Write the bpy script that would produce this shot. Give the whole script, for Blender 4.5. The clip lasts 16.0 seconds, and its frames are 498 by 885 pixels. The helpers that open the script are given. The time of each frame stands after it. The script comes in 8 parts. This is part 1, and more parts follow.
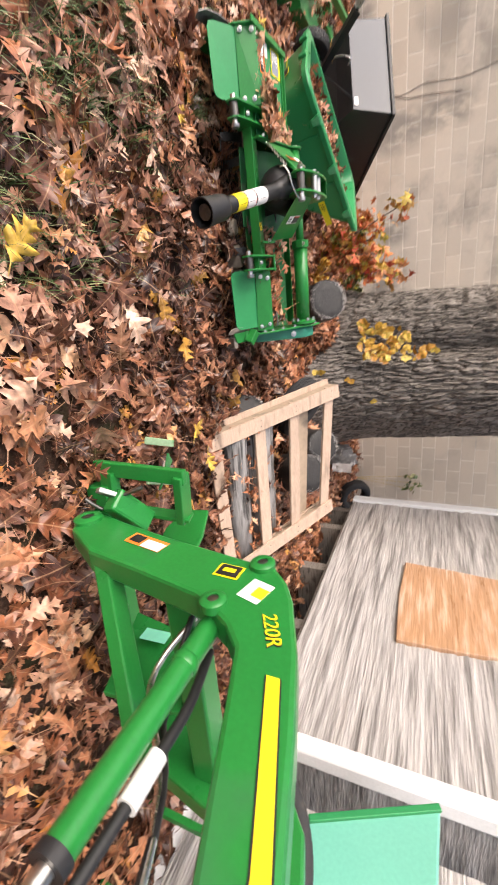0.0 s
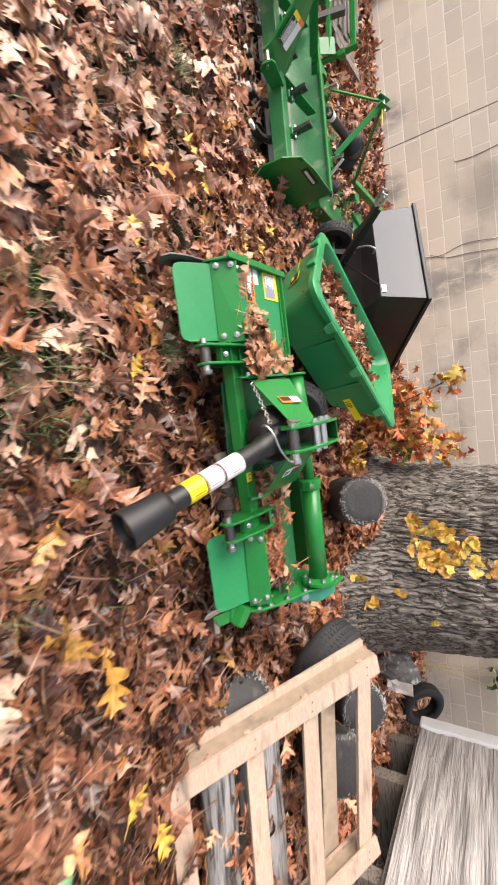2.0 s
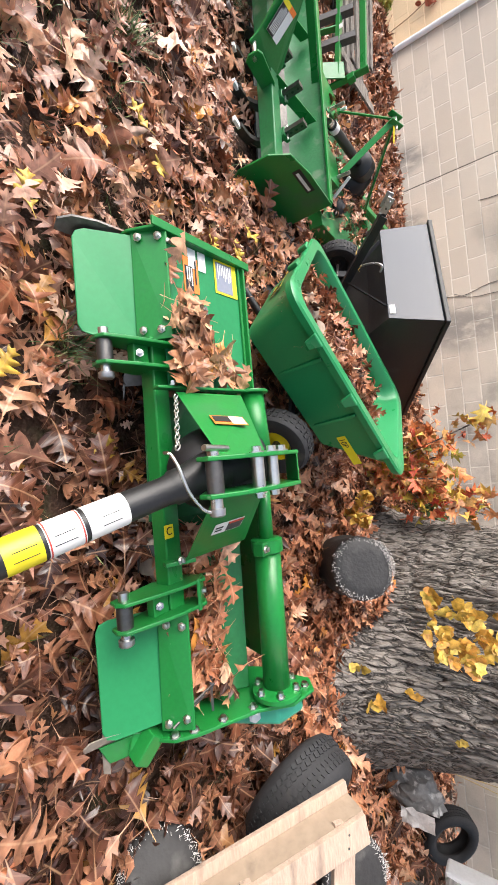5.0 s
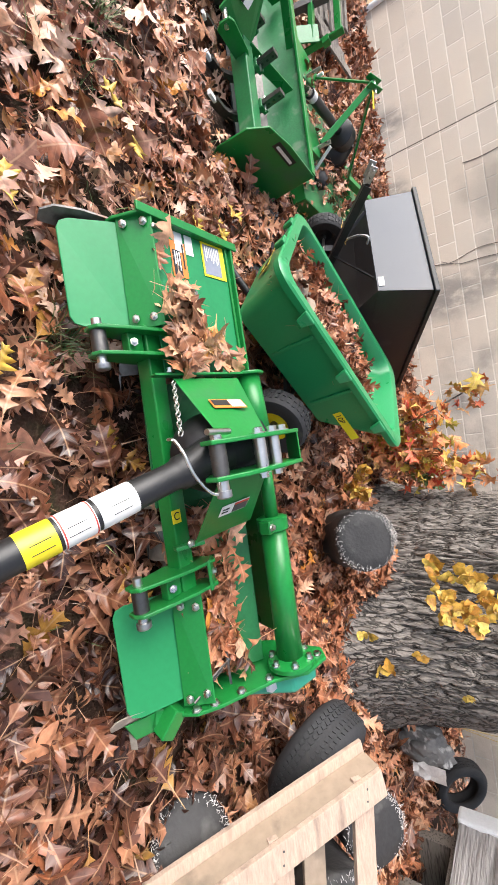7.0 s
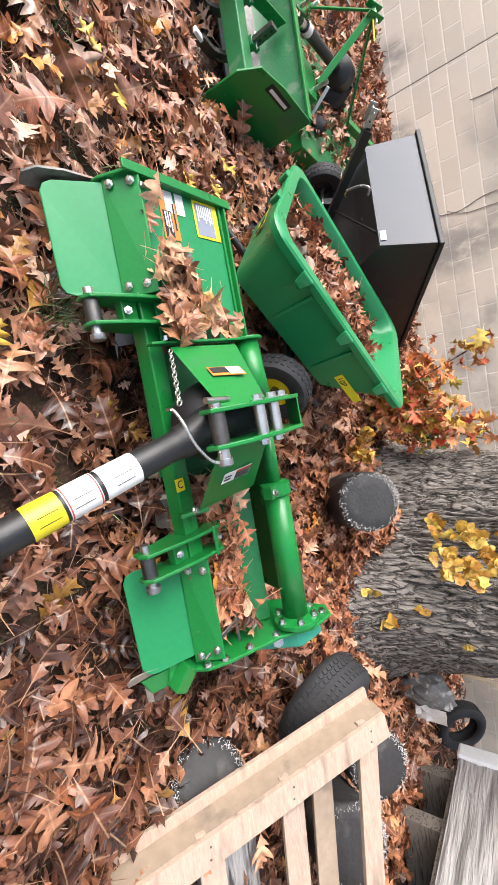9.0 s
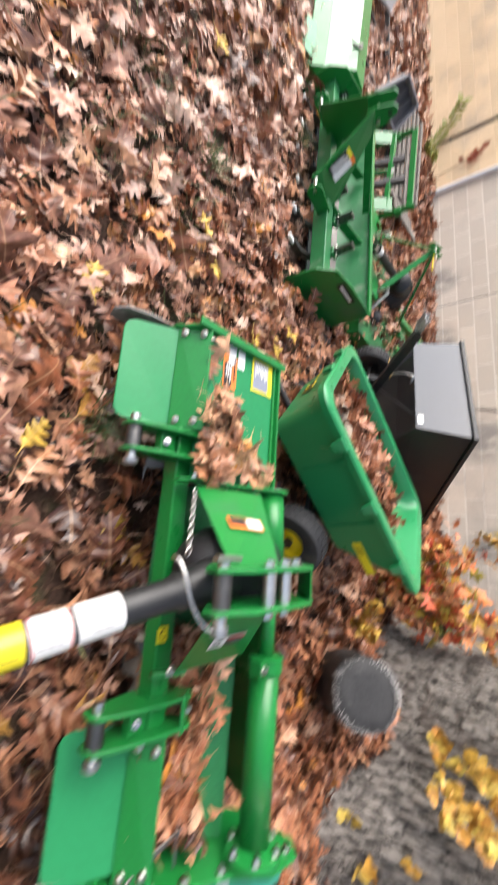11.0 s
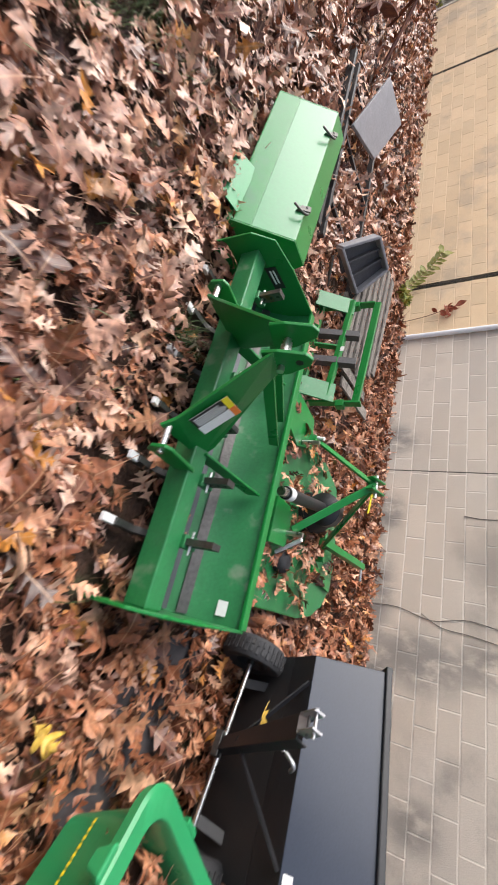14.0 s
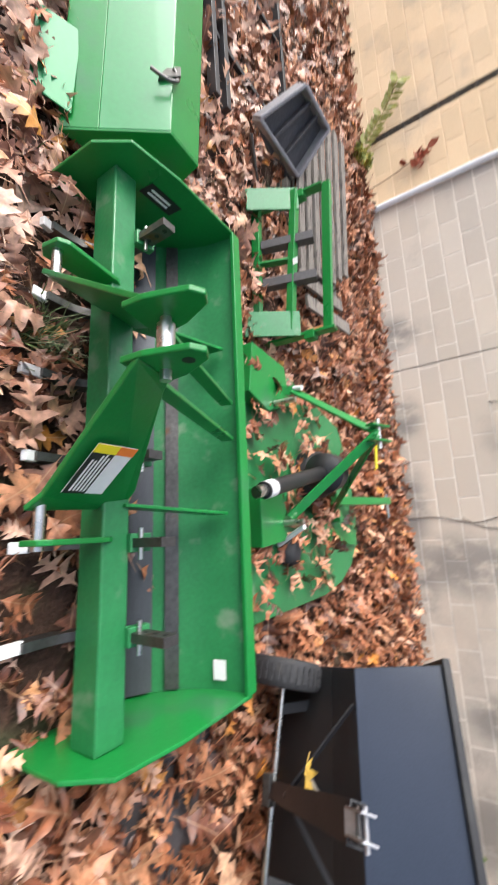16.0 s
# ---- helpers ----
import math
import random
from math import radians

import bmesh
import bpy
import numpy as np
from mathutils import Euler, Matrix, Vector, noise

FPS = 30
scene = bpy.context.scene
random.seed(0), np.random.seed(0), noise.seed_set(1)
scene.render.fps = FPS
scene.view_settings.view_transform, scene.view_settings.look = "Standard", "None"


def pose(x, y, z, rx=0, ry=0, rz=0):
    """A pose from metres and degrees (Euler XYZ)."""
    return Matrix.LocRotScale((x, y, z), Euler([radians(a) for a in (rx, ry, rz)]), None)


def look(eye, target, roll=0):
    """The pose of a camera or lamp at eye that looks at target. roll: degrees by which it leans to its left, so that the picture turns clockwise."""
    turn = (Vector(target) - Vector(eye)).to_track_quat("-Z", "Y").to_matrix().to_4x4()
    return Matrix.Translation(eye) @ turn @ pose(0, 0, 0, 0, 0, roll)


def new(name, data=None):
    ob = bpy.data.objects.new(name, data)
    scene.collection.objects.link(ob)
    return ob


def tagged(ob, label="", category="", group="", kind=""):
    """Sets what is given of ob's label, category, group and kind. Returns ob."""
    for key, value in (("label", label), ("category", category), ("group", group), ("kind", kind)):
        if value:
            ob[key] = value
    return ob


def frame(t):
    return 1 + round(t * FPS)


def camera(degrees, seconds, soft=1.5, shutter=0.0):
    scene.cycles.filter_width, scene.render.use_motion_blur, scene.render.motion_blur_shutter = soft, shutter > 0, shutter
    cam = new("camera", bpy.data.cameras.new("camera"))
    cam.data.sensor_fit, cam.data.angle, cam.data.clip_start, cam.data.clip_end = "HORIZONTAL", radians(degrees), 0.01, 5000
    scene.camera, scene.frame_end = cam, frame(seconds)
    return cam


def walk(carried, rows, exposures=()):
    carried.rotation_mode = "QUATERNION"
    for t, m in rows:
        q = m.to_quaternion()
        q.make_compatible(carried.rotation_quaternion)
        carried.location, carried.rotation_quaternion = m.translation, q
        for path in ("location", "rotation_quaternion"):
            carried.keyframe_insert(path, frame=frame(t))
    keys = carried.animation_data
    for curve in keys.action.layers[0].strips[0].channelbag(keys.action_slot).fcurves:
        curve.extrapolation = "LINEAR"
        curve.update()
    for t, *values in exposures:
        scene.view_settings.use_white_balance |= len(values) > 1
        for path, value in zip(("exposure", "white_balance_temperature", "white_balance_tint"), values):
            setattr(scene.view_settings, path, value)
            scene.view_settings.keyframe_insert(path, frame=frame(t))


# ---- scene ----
cam = camera(63.7, 16.0, shutter=0.5)
PATH = [
    (0, (1.314, 1.477, 1.254), (1.894, 3.212, 0.447), 92.7),
    (0.5, (1.137, 1.643, 1.231), (1.836, 3.284, 0.326), 93.0),
    (1, (0.857, 1.983, 1.235), (1.019, 3.772, 0.355), 88.9),
    (1.5, (0.682, 2.249, 1.237), (0.762, 3.968, 0.217), 89.3),
    (2, (0.594, 2.449, 1.242), (0.657, 4.147, 0.187), 85.6),
    (2.5, (0.583, 2.736, 1.237), (0.585, 4.525, 0.344), 90.5),
    (3, (0.569, 2.908, 1.206), (0.505, 4.587, 0.121), 83.4),
    (3.5, (0.6, 3.051, 1.204), (0.797, 4.683, 0.065), 84.2),
    (4, (0.636, 3.073, 1.211), (0.718, 4.708, 0.062), 85.3),
    (4.5, (0.647, 3.067, 1.209), (0.503, 4.689, 0.047), 84.2),
    (5, (0.656, 3.064, 1.214), (0.472, 4.696, 0.074), 83.4),
    (5.2, (0.663, 3.059, 1.212), (0.495, 4.698, 0.077), 83.1),
    (7.5, (0.657, 3.04, 1.209), (0.571, 4.685, 0.076), 81.2),
    (8, (0.661, 3.038, 1.213), (0.564, 4.669, 0.059), 80.1),
    (8.5, (0.655, 3.037, 1.218), (0.639, 4.662, 0.053), 81.8),
    (8.7, (0.655, 3.044, 1.22), (0.729, 4.668, 0.056), 82.9),
    (10.8, (0.639, 3.052, 1.181), (0.308, 4.625, -0.009), 84.2),
    (11, (0.562, 3.066, 1.185), (0.03, 4.601, 0.018), 84.6),
    (11.1, (0.515, 3.07, 1.209), (-0.08, 4.62, 0.093), 84.7),
    (11.5, (0.298, 3.153, 1.244), (-0.591, 4.734, 0.402), 79.6),
    (12, (0.041, 3.289, 1.24), (-0.946, 4.776, 0.337), 80.6),
    (12.5, (-0.276, 3.459, 1.219), (-1.291, 4.897, 0.269), 85.3),
    (13, (-0.592, 3.54, 1.193), (-1.534, 4.993, 0.191), 83.8),
    (13.5, (-0.842, 3.631, 1.157), (-1.647, 5.093, 0.056), 85.7),
    (14, (-1.124, 3.8, 1.163), (-1.906, 5.34, 0.154), 90.3),
    (14.5, (-1.315, 3.93, 1.138), (-1.865, 5.552, 0.105), 86.1),
    (15, (-1.437, 4.021, 1.14), (-1.849, 5.661, 0.071), 82.4),
    (15.5, (-1.563, 4.174, 1.146), (-2.134, 5.848, 0.211), 82.2),
    (16, (-1.582, 4.228, 1.128), (-2.000, 5.853, 0.039), 79.7),
]
walk(cam, [(t, look(eye, target, roll)) for t, eye, target, roll in PATH], [(0, 0.94, 7050, 14), (2, 1.04, 6900, 12), (5, 1.14, 6550, 10), (8.5, 1.16, 6350, 10), (11, 1.10, 6450, 10), (12.5, 0.86, 6450, 10), (14, 0.78, 6400, 10), (15.5, 1.08, 6300, 9), (16, 1.12, 6300, 9)])

# ---- sky, sun ----
world = bpy.data.worlds.new("sky")
scene.world = world
world.use_nodes = True
wn, wl = world.node_tree.nodes, world.node_tree.links
sky = wn.new("ShaderNodeTexSky")
sky.sky_type, sky.sun_disc = "NISHITA", False
sky.sun_elevation, sky.sun_rotation = radians(43), radians(253)
sky.air_density, sky.dust_density, sky.ozone_density = 1.0, 4.0, 1.0
pale = wn.new("ShaderNodeHueSaturation")
pale.inputs["Saturation"].default_value = 0.68
wl.new(sky.outputs[0], pale.inputs["Color"])
wl.new(pale.outputs[0], wn["Background"].inputs["Color"])
wn["Background"].inputs["Strength"].default_value = 0.15
lamp = bpy.data.lights.new("sun", "SUN")
lamp.energy, lamp.angle, lamp.color = 1.85, radians(58), (1.0, 0.97, 0.95)
sun = new("sun", lamp)
sun.matrix_world = look((-21.0, -6.4, 20.5), (0, 0, 0))


# ---- materials ----
def mat(name, base, rough=0.5, metal=0.0, var=0.15, scale=6.0, bump=0.1, bscale=60.0, second=None, amount=0.5, coat=0.0, island=False, spec=0.5, stretch=(1, 1, 1), sharp=0.15, bdist=0.01):
    """Principled paint, plastic, wood and so on: base colour varied by a coarse and a fine noise, a second colour in worn spots, a fine bump."""
    m = bpy.data.materials.new(name)
    m.use_nodes = True
    n, l = m.node_tree.nodes, m.node_tree.links
    p = n["Principled BSDF"]
    p.inputs["Roughness"].default_value, p.inputs["Metallic"].default_value = rough, metal
    p.inputs["Coat Weight"].default_value = coat
    p.inputs["Specular IOR Level"].default_value = spec
    tc, mp = n.new("ShaderNodeTexCoord"), n.new("ShaderNodeMapping")
    mp.inputs["Scale"].default_value = stretch
    l.new(tc.outputs["Object"], mp.inputs["Vector"])
    coarse, fine = n.new("ShaderNodeTexNoise"), n.new("ShaderNodeTexNoise")
    coarse.inputs["Scale"].default_value, coarse.inputs["Detail"].default_value = scale, 6
    fine.inputs["Scale"].default_value, fine.inputs["Detail"].default_value = bscale, 4
    l.new(mp.outputs[0], coarse.inputs["Vector"])
    l.new(mp.outputs[0], fine.inputs["Vector"])
    hsv = n.new("ShaderNodeHueSaturation")
    hsv.inputs["Color"].default_value = (*base, 1)
    add = n.new("ShaderNodeMath")
    add.operation = "ADD"
    l.new(coarse.outputs["Fac"], add.inputs[0])
    l.new(fine.outputs["Fac"], add.inputs[1])
    rng = n.new("ShaderNodeMapRange")
    rng.inputs["From Min"].default_value, rng.inputs["From Max"].default_value = 0.6, 1.4
    rng.inputs["To Min"].default_value, rng.inputs["To Max"].default_value = 1 - var, 1 + var
    l.new(add.outputs[0], rng.inputs["Value"])
    l.new(rng.outputs[0], hsv.inputs["Value"])
    col = hsv.outputs[0]
    if second:
        edge = n.new("ShaderNodeMapRange")
        edge.inputs["From Min"].default_value, edge.inputs["From Max"].default_value = 1 - amount, 1 - amount + sharp
        l.new(coarse.outputs["Fac"], edge.inputs["Value"])
        mix = n.new("ShaderNodeMix")
        mix.data_type = "RGBA"
        l.new(edge.outputs[0], mix.inputs["Factor"])
        l.new(col, mix.inputs["A"])
        mix.inputs["B"].default_value = (*second, 1)
        col = mix.outputs["Result"]
    if island:
        ob = n.new("ShaderNodeObjectInfo")
        geo = n.new("ShaderNodeNewGeometry")
        tw = n.new("ShaderNodeHueSaturation")
        r2 = n.new("ShaderNodeMapRange")
        r2.inputs["To Min"].default_value, r2.inputs["To Max"].default_value = 0.93, 1.06
        sm = n.new("ShaderNodeMath")
        sm.operation = "ADD"
        l.new(ob.outputs["Random"], sm.inputs[0])
        l.new(geo.outputs["Random Per Island"], sm.inputs[1])
        fr = n.new("ShaderNodeMath")
        fr.operation = "FRACT"
        l.new(sm.outputs[0], fr.inputs[0])
        l.new(fr.outputs[0], r2.inputs["Value"])
        l.new(r2.outputs[0], tw.inputs["Value"])
        l.new(col, tw.inputs["Color"])
        col = tw.outputs[0]
    l.new(col, p.inputs["Base Color"])
    rr = n.new("ShaderNodeMapRange")
    rr.inputs["To Min"].default_value, rr.inputs["To Max"].default_value = max(0.02, rough - 0.1), min(1, rough + 0.12)
    l.new(coarse.outputs["Fac"], rr.inputs["Value"])
    l.new(rr.outputs[0], p.inputs["Roughness"])
    if bump:
        b = n.new("ShaderNodeBump")
        b.inputs["Strength"].default_value, b.inputs["Distance"].default_value = bump, bdist
        l.new(fine.outputs["Fac"], b.inputs["Height"])
        l.new(b.outputs[0], p.inputs["Normal"])
    return m


def leaf_mat(name, stops, rough=0.4, vein=0.45):
    """Dry leaves: each leaf takes its own colour from a ramp, with blotches, a pale midrib and faint side veins."""
    m = bpy.data.materials.new(name)
    m.use_nodes = True
    n, l = m.node_tree.nodes, m.node_tree.links
    p = n["Principled BSDF"]

    def calc(op, a, b=None):
        x = n.new("ShaderNodeMath")
        x.operation = op
        for k, v in enumerate((a, b)):
            if v is None:
                continue
            if isinstance(v, (int, float)):
                x.inputs[k].default_value = v
            else:
                l.new(v, x.inputs[k])
        return x.outputs[0]

    def ramped(v, lo, hi, a, b):
        r = n.new("ShaderNodeMapRange")
        for k, q in (("From Min", lo), ("From Max", hi), ("To Min", a), ("To Max", b)):
            r.inputs[k].default_value = q
        l.new(v, r.inputs["Value"])
        return r.outputs[0]

    geo, ramp = n.new("ShaderNodeNewGeometry"), n.new("ShaderNodeValToRGB")
    l.new(geo.outputs["Random Per Island"], ramp.inputs["Fac"])
    while len(ramp.color_ramp.elements) < len(stops):
        ramp.color_ramp.elements.new(0.5)
    for e, (x, c) in zip(ramp.color_ramp.elements, stops):
        e.position, e.color = x, (*c, 1)
    tc, no = n.new("ShaderNodeTexCoord"), n.new("ShaderNodeTexNoise")
    no.inputs["Scale"].default_value, no.inputs["Detail"].default_value = 38, 5
    l.new(tc.outputs["Object"], no.inputs["Vector"])
    uv = n.new("ShaderNodeSeparateXYZ")
    l.new(tc.outputs["UV"], uv.inputs[0])
    off = calc("ABSOLUTE", uv.outputs["Y"])
    rib = ramped(off, 0.006, 0.022, vein, 0.0)
    comb = calc("ABSOLUTE", calc("SUBTRACT", calc("FRACT", calc("MULTIPLY", calc("SUBTRACT", uv.outputs["X"], calc("MULTIPLY", off, 0.7)), 6.5)), 0.5))
    side = ramped(comb, 0.0, 0.07, vein * 0.4, 0.0)
    hsv = n.new("ShaderNodeHueSaturation")
    l.new(ramped(no.outputs["Fac"], 0.3, 0.7, 0.50, 1.26), hsv.inputs["Value"])
    l.new(ramp.outputs[0], hsv.inputs["Color"])
    mix = n.new("ShaderNodeMix")
    mix.data_type = "RGBA"
    l.new(calc("MAXIMUM", rib, side), mix.inputs["Factor"])
    l.new(hsv.outputs[0], mix.inputs["A"])
    mix.inputs["B"].default_value = (0.55, 0.33, 0.19, 1)
    l.new(mix.outputs["Result"], p.inputs["Base Color"])
    l.new(ramped(no.outputs["Fac"], 0.3, 0.7, rough - 0.08, rough + 0.15), p.inputs["Roughness"])
    b = n.new("ShaderNodeBump")
    b.inputs["Strength"].default_value, b.inputs["Distance"].default_value = 0.35, 0.004
    l.new(no.outputs["Fac"], b.inputs["Height"])
    l.new(b.outputs[0], p.inputs["Normal"])
    return m


GREEN = mat("green_paint", (0.010, 0.180, 0.034), 0.30, var=0.12, scale=4, bump=0.03, bscale=90, second=(0.03, 0.15, 0.055), amount=0.42, coat=0.10, spec=0.4)
GREEN_WORN = mat("worn_green_paint", (0.018, 0.165, 0.05), 0.42, var=0.18, scale=9, bump=0.08, bscale=70, second=(0.15, 0.23, 0.14), amount=0.40, coat=0.1)
GREEN_POLY = mat("green_plastic", (0.020, 0.235, 0.080), 0.30, var=0.10, scale=5, bump=0.05, bscale=150)
GREEN_FLAP = mat("green_sheet", (0.020, 0.215, 0.075), 0.34, var=0.09, scale=3, bump=0.02, bscale=60, spec=0.32)
# Glossy green; the paler patches in its colour imitate reflected sky.
GREEN_GLOSS = mat("sky_patched_green_sheet", (0.015, 0.20, 0.05), 0.30, var=0.10, scale=3, bump=0.03, bscale=60, coat=0.25, spec=0.6, second=(0.06, 0.26, 0.10), amount=0.40, sharp=0.2)
PALE_GREEN = mat("rubbed_pale_paint", (0.24, 0.36, 0.22), 0.5, var=0.2, scale=14, bump=0.1, second=(0.12, 0.28, 0.12), amount=0.45)
TEAL = mat("teal_panel", (0.03, 0.26, 0.17), 0.35, var=0.1, scale=3, bump=0.03)
TEAL_PALE = mat("pale_teal_sheet", (0.13, 0.42, 0.33), 0.3, var=0.1, scale=2, bump=0.03, second=(0.18, 0.40, 0.20), amount=0.36, coat=0.3)
YELLOW = mat("yellow_paint", (0.75, 0.56, 0.01), 0.4, var=0.08, bump=0.02)
LEMON = mat("yellow_decal", (0.82, 0.68, 0.02), 0.4, var=0.05, bump=0.0)
BLACK = mat("black_paint", (0.012, 0.012, 0.014), 0.5, var=0.25, scale=7, bump=0.05, second=(0.03, 0.03, 0.03), amount=0.4)
# Black coat with the blue of reflected sky tinted into its base.
BLACK_COAT = mat("sky_tinted_black_coat", (0.020, 0.027, 0.044), 0.20, var=0.2, scale=3, bump=0.01, bscale=200, spec=0.36)
BLACK_PLASTIC = mat("black_plastic", (0.014, 0.014, 0.015), 0.45, var=0.2, scale=8, bump=0.06, bscale=120)
RUBBER = mat("rubber", (0.022, 0.022, 0.024), 0.75, var=0.3, scale=10, bump=0.2, second=(0.07, 0.06, 0.05), amount=0.36)
STEEL = mat("zinc_steel", (0.62, 0.61, 0.58), 0.28, 1.0, var=0.15, scale=15, bump=0.05)
DARK_STEEL = mat("dark_steel", (0.12, 0.115, 0.11), 0.42, 0.9, var=0.3, scale=12, bump=0.15, second=(0.16, 0.07, 0.03), amount=0.4)
SKID_STEEL = mat("rubbed_skid_steel", (0.30, 0.255, 0.215), 0.5, 0.2, var=0.3, scale=14, bump=0.15, second=(0.16, 0.09, 0.055), amount=0.4)
WORN_STEEL = mat("worn_blade_steel", (0.055, 0.060, 0.068), 0.45, 0.4, var=0.25, scale=8, bump=0.1, stretch=(1, 6, 6))
RUST = mat("rusty_iron", (0.10, 0.035, 0.025), 0.85, 0.1, var=0.5, scale=9, bump=0.4, second=(0.20, 0.08, 0.04), amount=0.5)
WHITE = mat("white_sticker", (0.78, 0.77, 0.75), 0.5, var=0.06, bump=0.02)
ORANGE = mat("orange_sticker", (0.80, 0.20, 0.03), 0.5, var=0.06, bump=0.02)
RED = mat("red_sticker", (0.55, 0.05, 0.03), 0.5, var=0.06, bump=0.02)
INK = mat("black_ink", (0.015, 0.015, 0.015), 0.5, var=0.1, bump=0.0)
GREY_LABEL = mat("grey_label", (0.22, 0.24, 0.30), 0.5, var=0.1, bump=0.0)
MINT = mat("mint_sticker", (0.22, 0.72, 0.52), 0.5, var=0.05, bump=0.0)
PINE = mat("new_pine", (0.44, 0.325, 0.25), 0.75, var=0.22, scale=4, bump=0.35, bscale=30, stretch=(1, 5, 5), second=(0.21, 0.155, 0.12), amount=0.46, sharp=0.22, island=True)
PINE_END = mat("old_pine", (0.34, 0.26, 0.19), 0.8, var=0.2, scale=5, bump=0.3, bscale=26, second=(0.12, 0.10, 0.08), amount=0.46, island=True)
GREY_WOOD = mat("weathered_wood", (0.20, 0.175, 0.15), 0.9, var=0.3, scale=7, bump=0.5, bscale=30, stretch=(1, 10, 10), second=(0.06, 0.05, 0.045), amount=0.5, island=True)
GREY_PLASTIC = mat("grey_plastic", (0.22, 0.21, 0.22), 0.5, var=0.2, scale=8, bump=0.1, second=(0.36, 0.33, 0.33), amount=0.38)
DARK_PLASTIC = mat("dark_grey_plastic", (0.06, 0.055, 0.058), 0.55, var=0.3, scale=8, bump=0.1)
ROLL = mat("black_fabric_roll", (0.022, 0.021, 0.021), 0.62, var=0.35, scale=7, bump=0.3, bscale=50, second=(0.09, 0.085, 0.08), amount=0.42)
GREY_ROLL = mat("grey_ribbed_roll", (0.30, 0.29, 0.285), 0.4, var=0.35, scale=6, bump=0.6, bscale=14, second=(0.045, 0.043, 0.042), amount=0.50, stretch=(0.6, 8, 8), sharp=0.12)
FUZZ = mat("torn_white_film", (0.58, 0.55, 0.53), 0.35, var=0.2, bump=0.2)
# Pale and dark streaks in the colour imitate sheen on the film's folds.
FILM = mat("sheen_streaked_film", (0.47, 0.45, 0.44), 0.30, var=0.40, scale=3.6, bump=0.9, bscale=9, stretch=(1, 0.45, 8.5), second=(0.20, 0.19, 0.185), amount=0.55, coat=0.25, bdist=0.02, sharp=0.20)
ZINC = mat("dull_zinc", (0.40, 0.40, 0.41), 0.42, 0.9, var=0.2, scale=20, bump=0.1)
FOAM = mat("white_foam_edge", (0.80, 0.81, 0.83), 0.35, var=0.08, bump=0.15)
CARD = mat("cardboard_under_film", (0.44, 0.25, 0.14), 0.3, var=0.25, scale=3.6, bump=0.5, bscale=9, stretch=(1, 0.6, 8.5), second=(0.66, 0.53, 0.44), amount=0.49, sharp=0.30, coat=0.5, bdist=0.02)


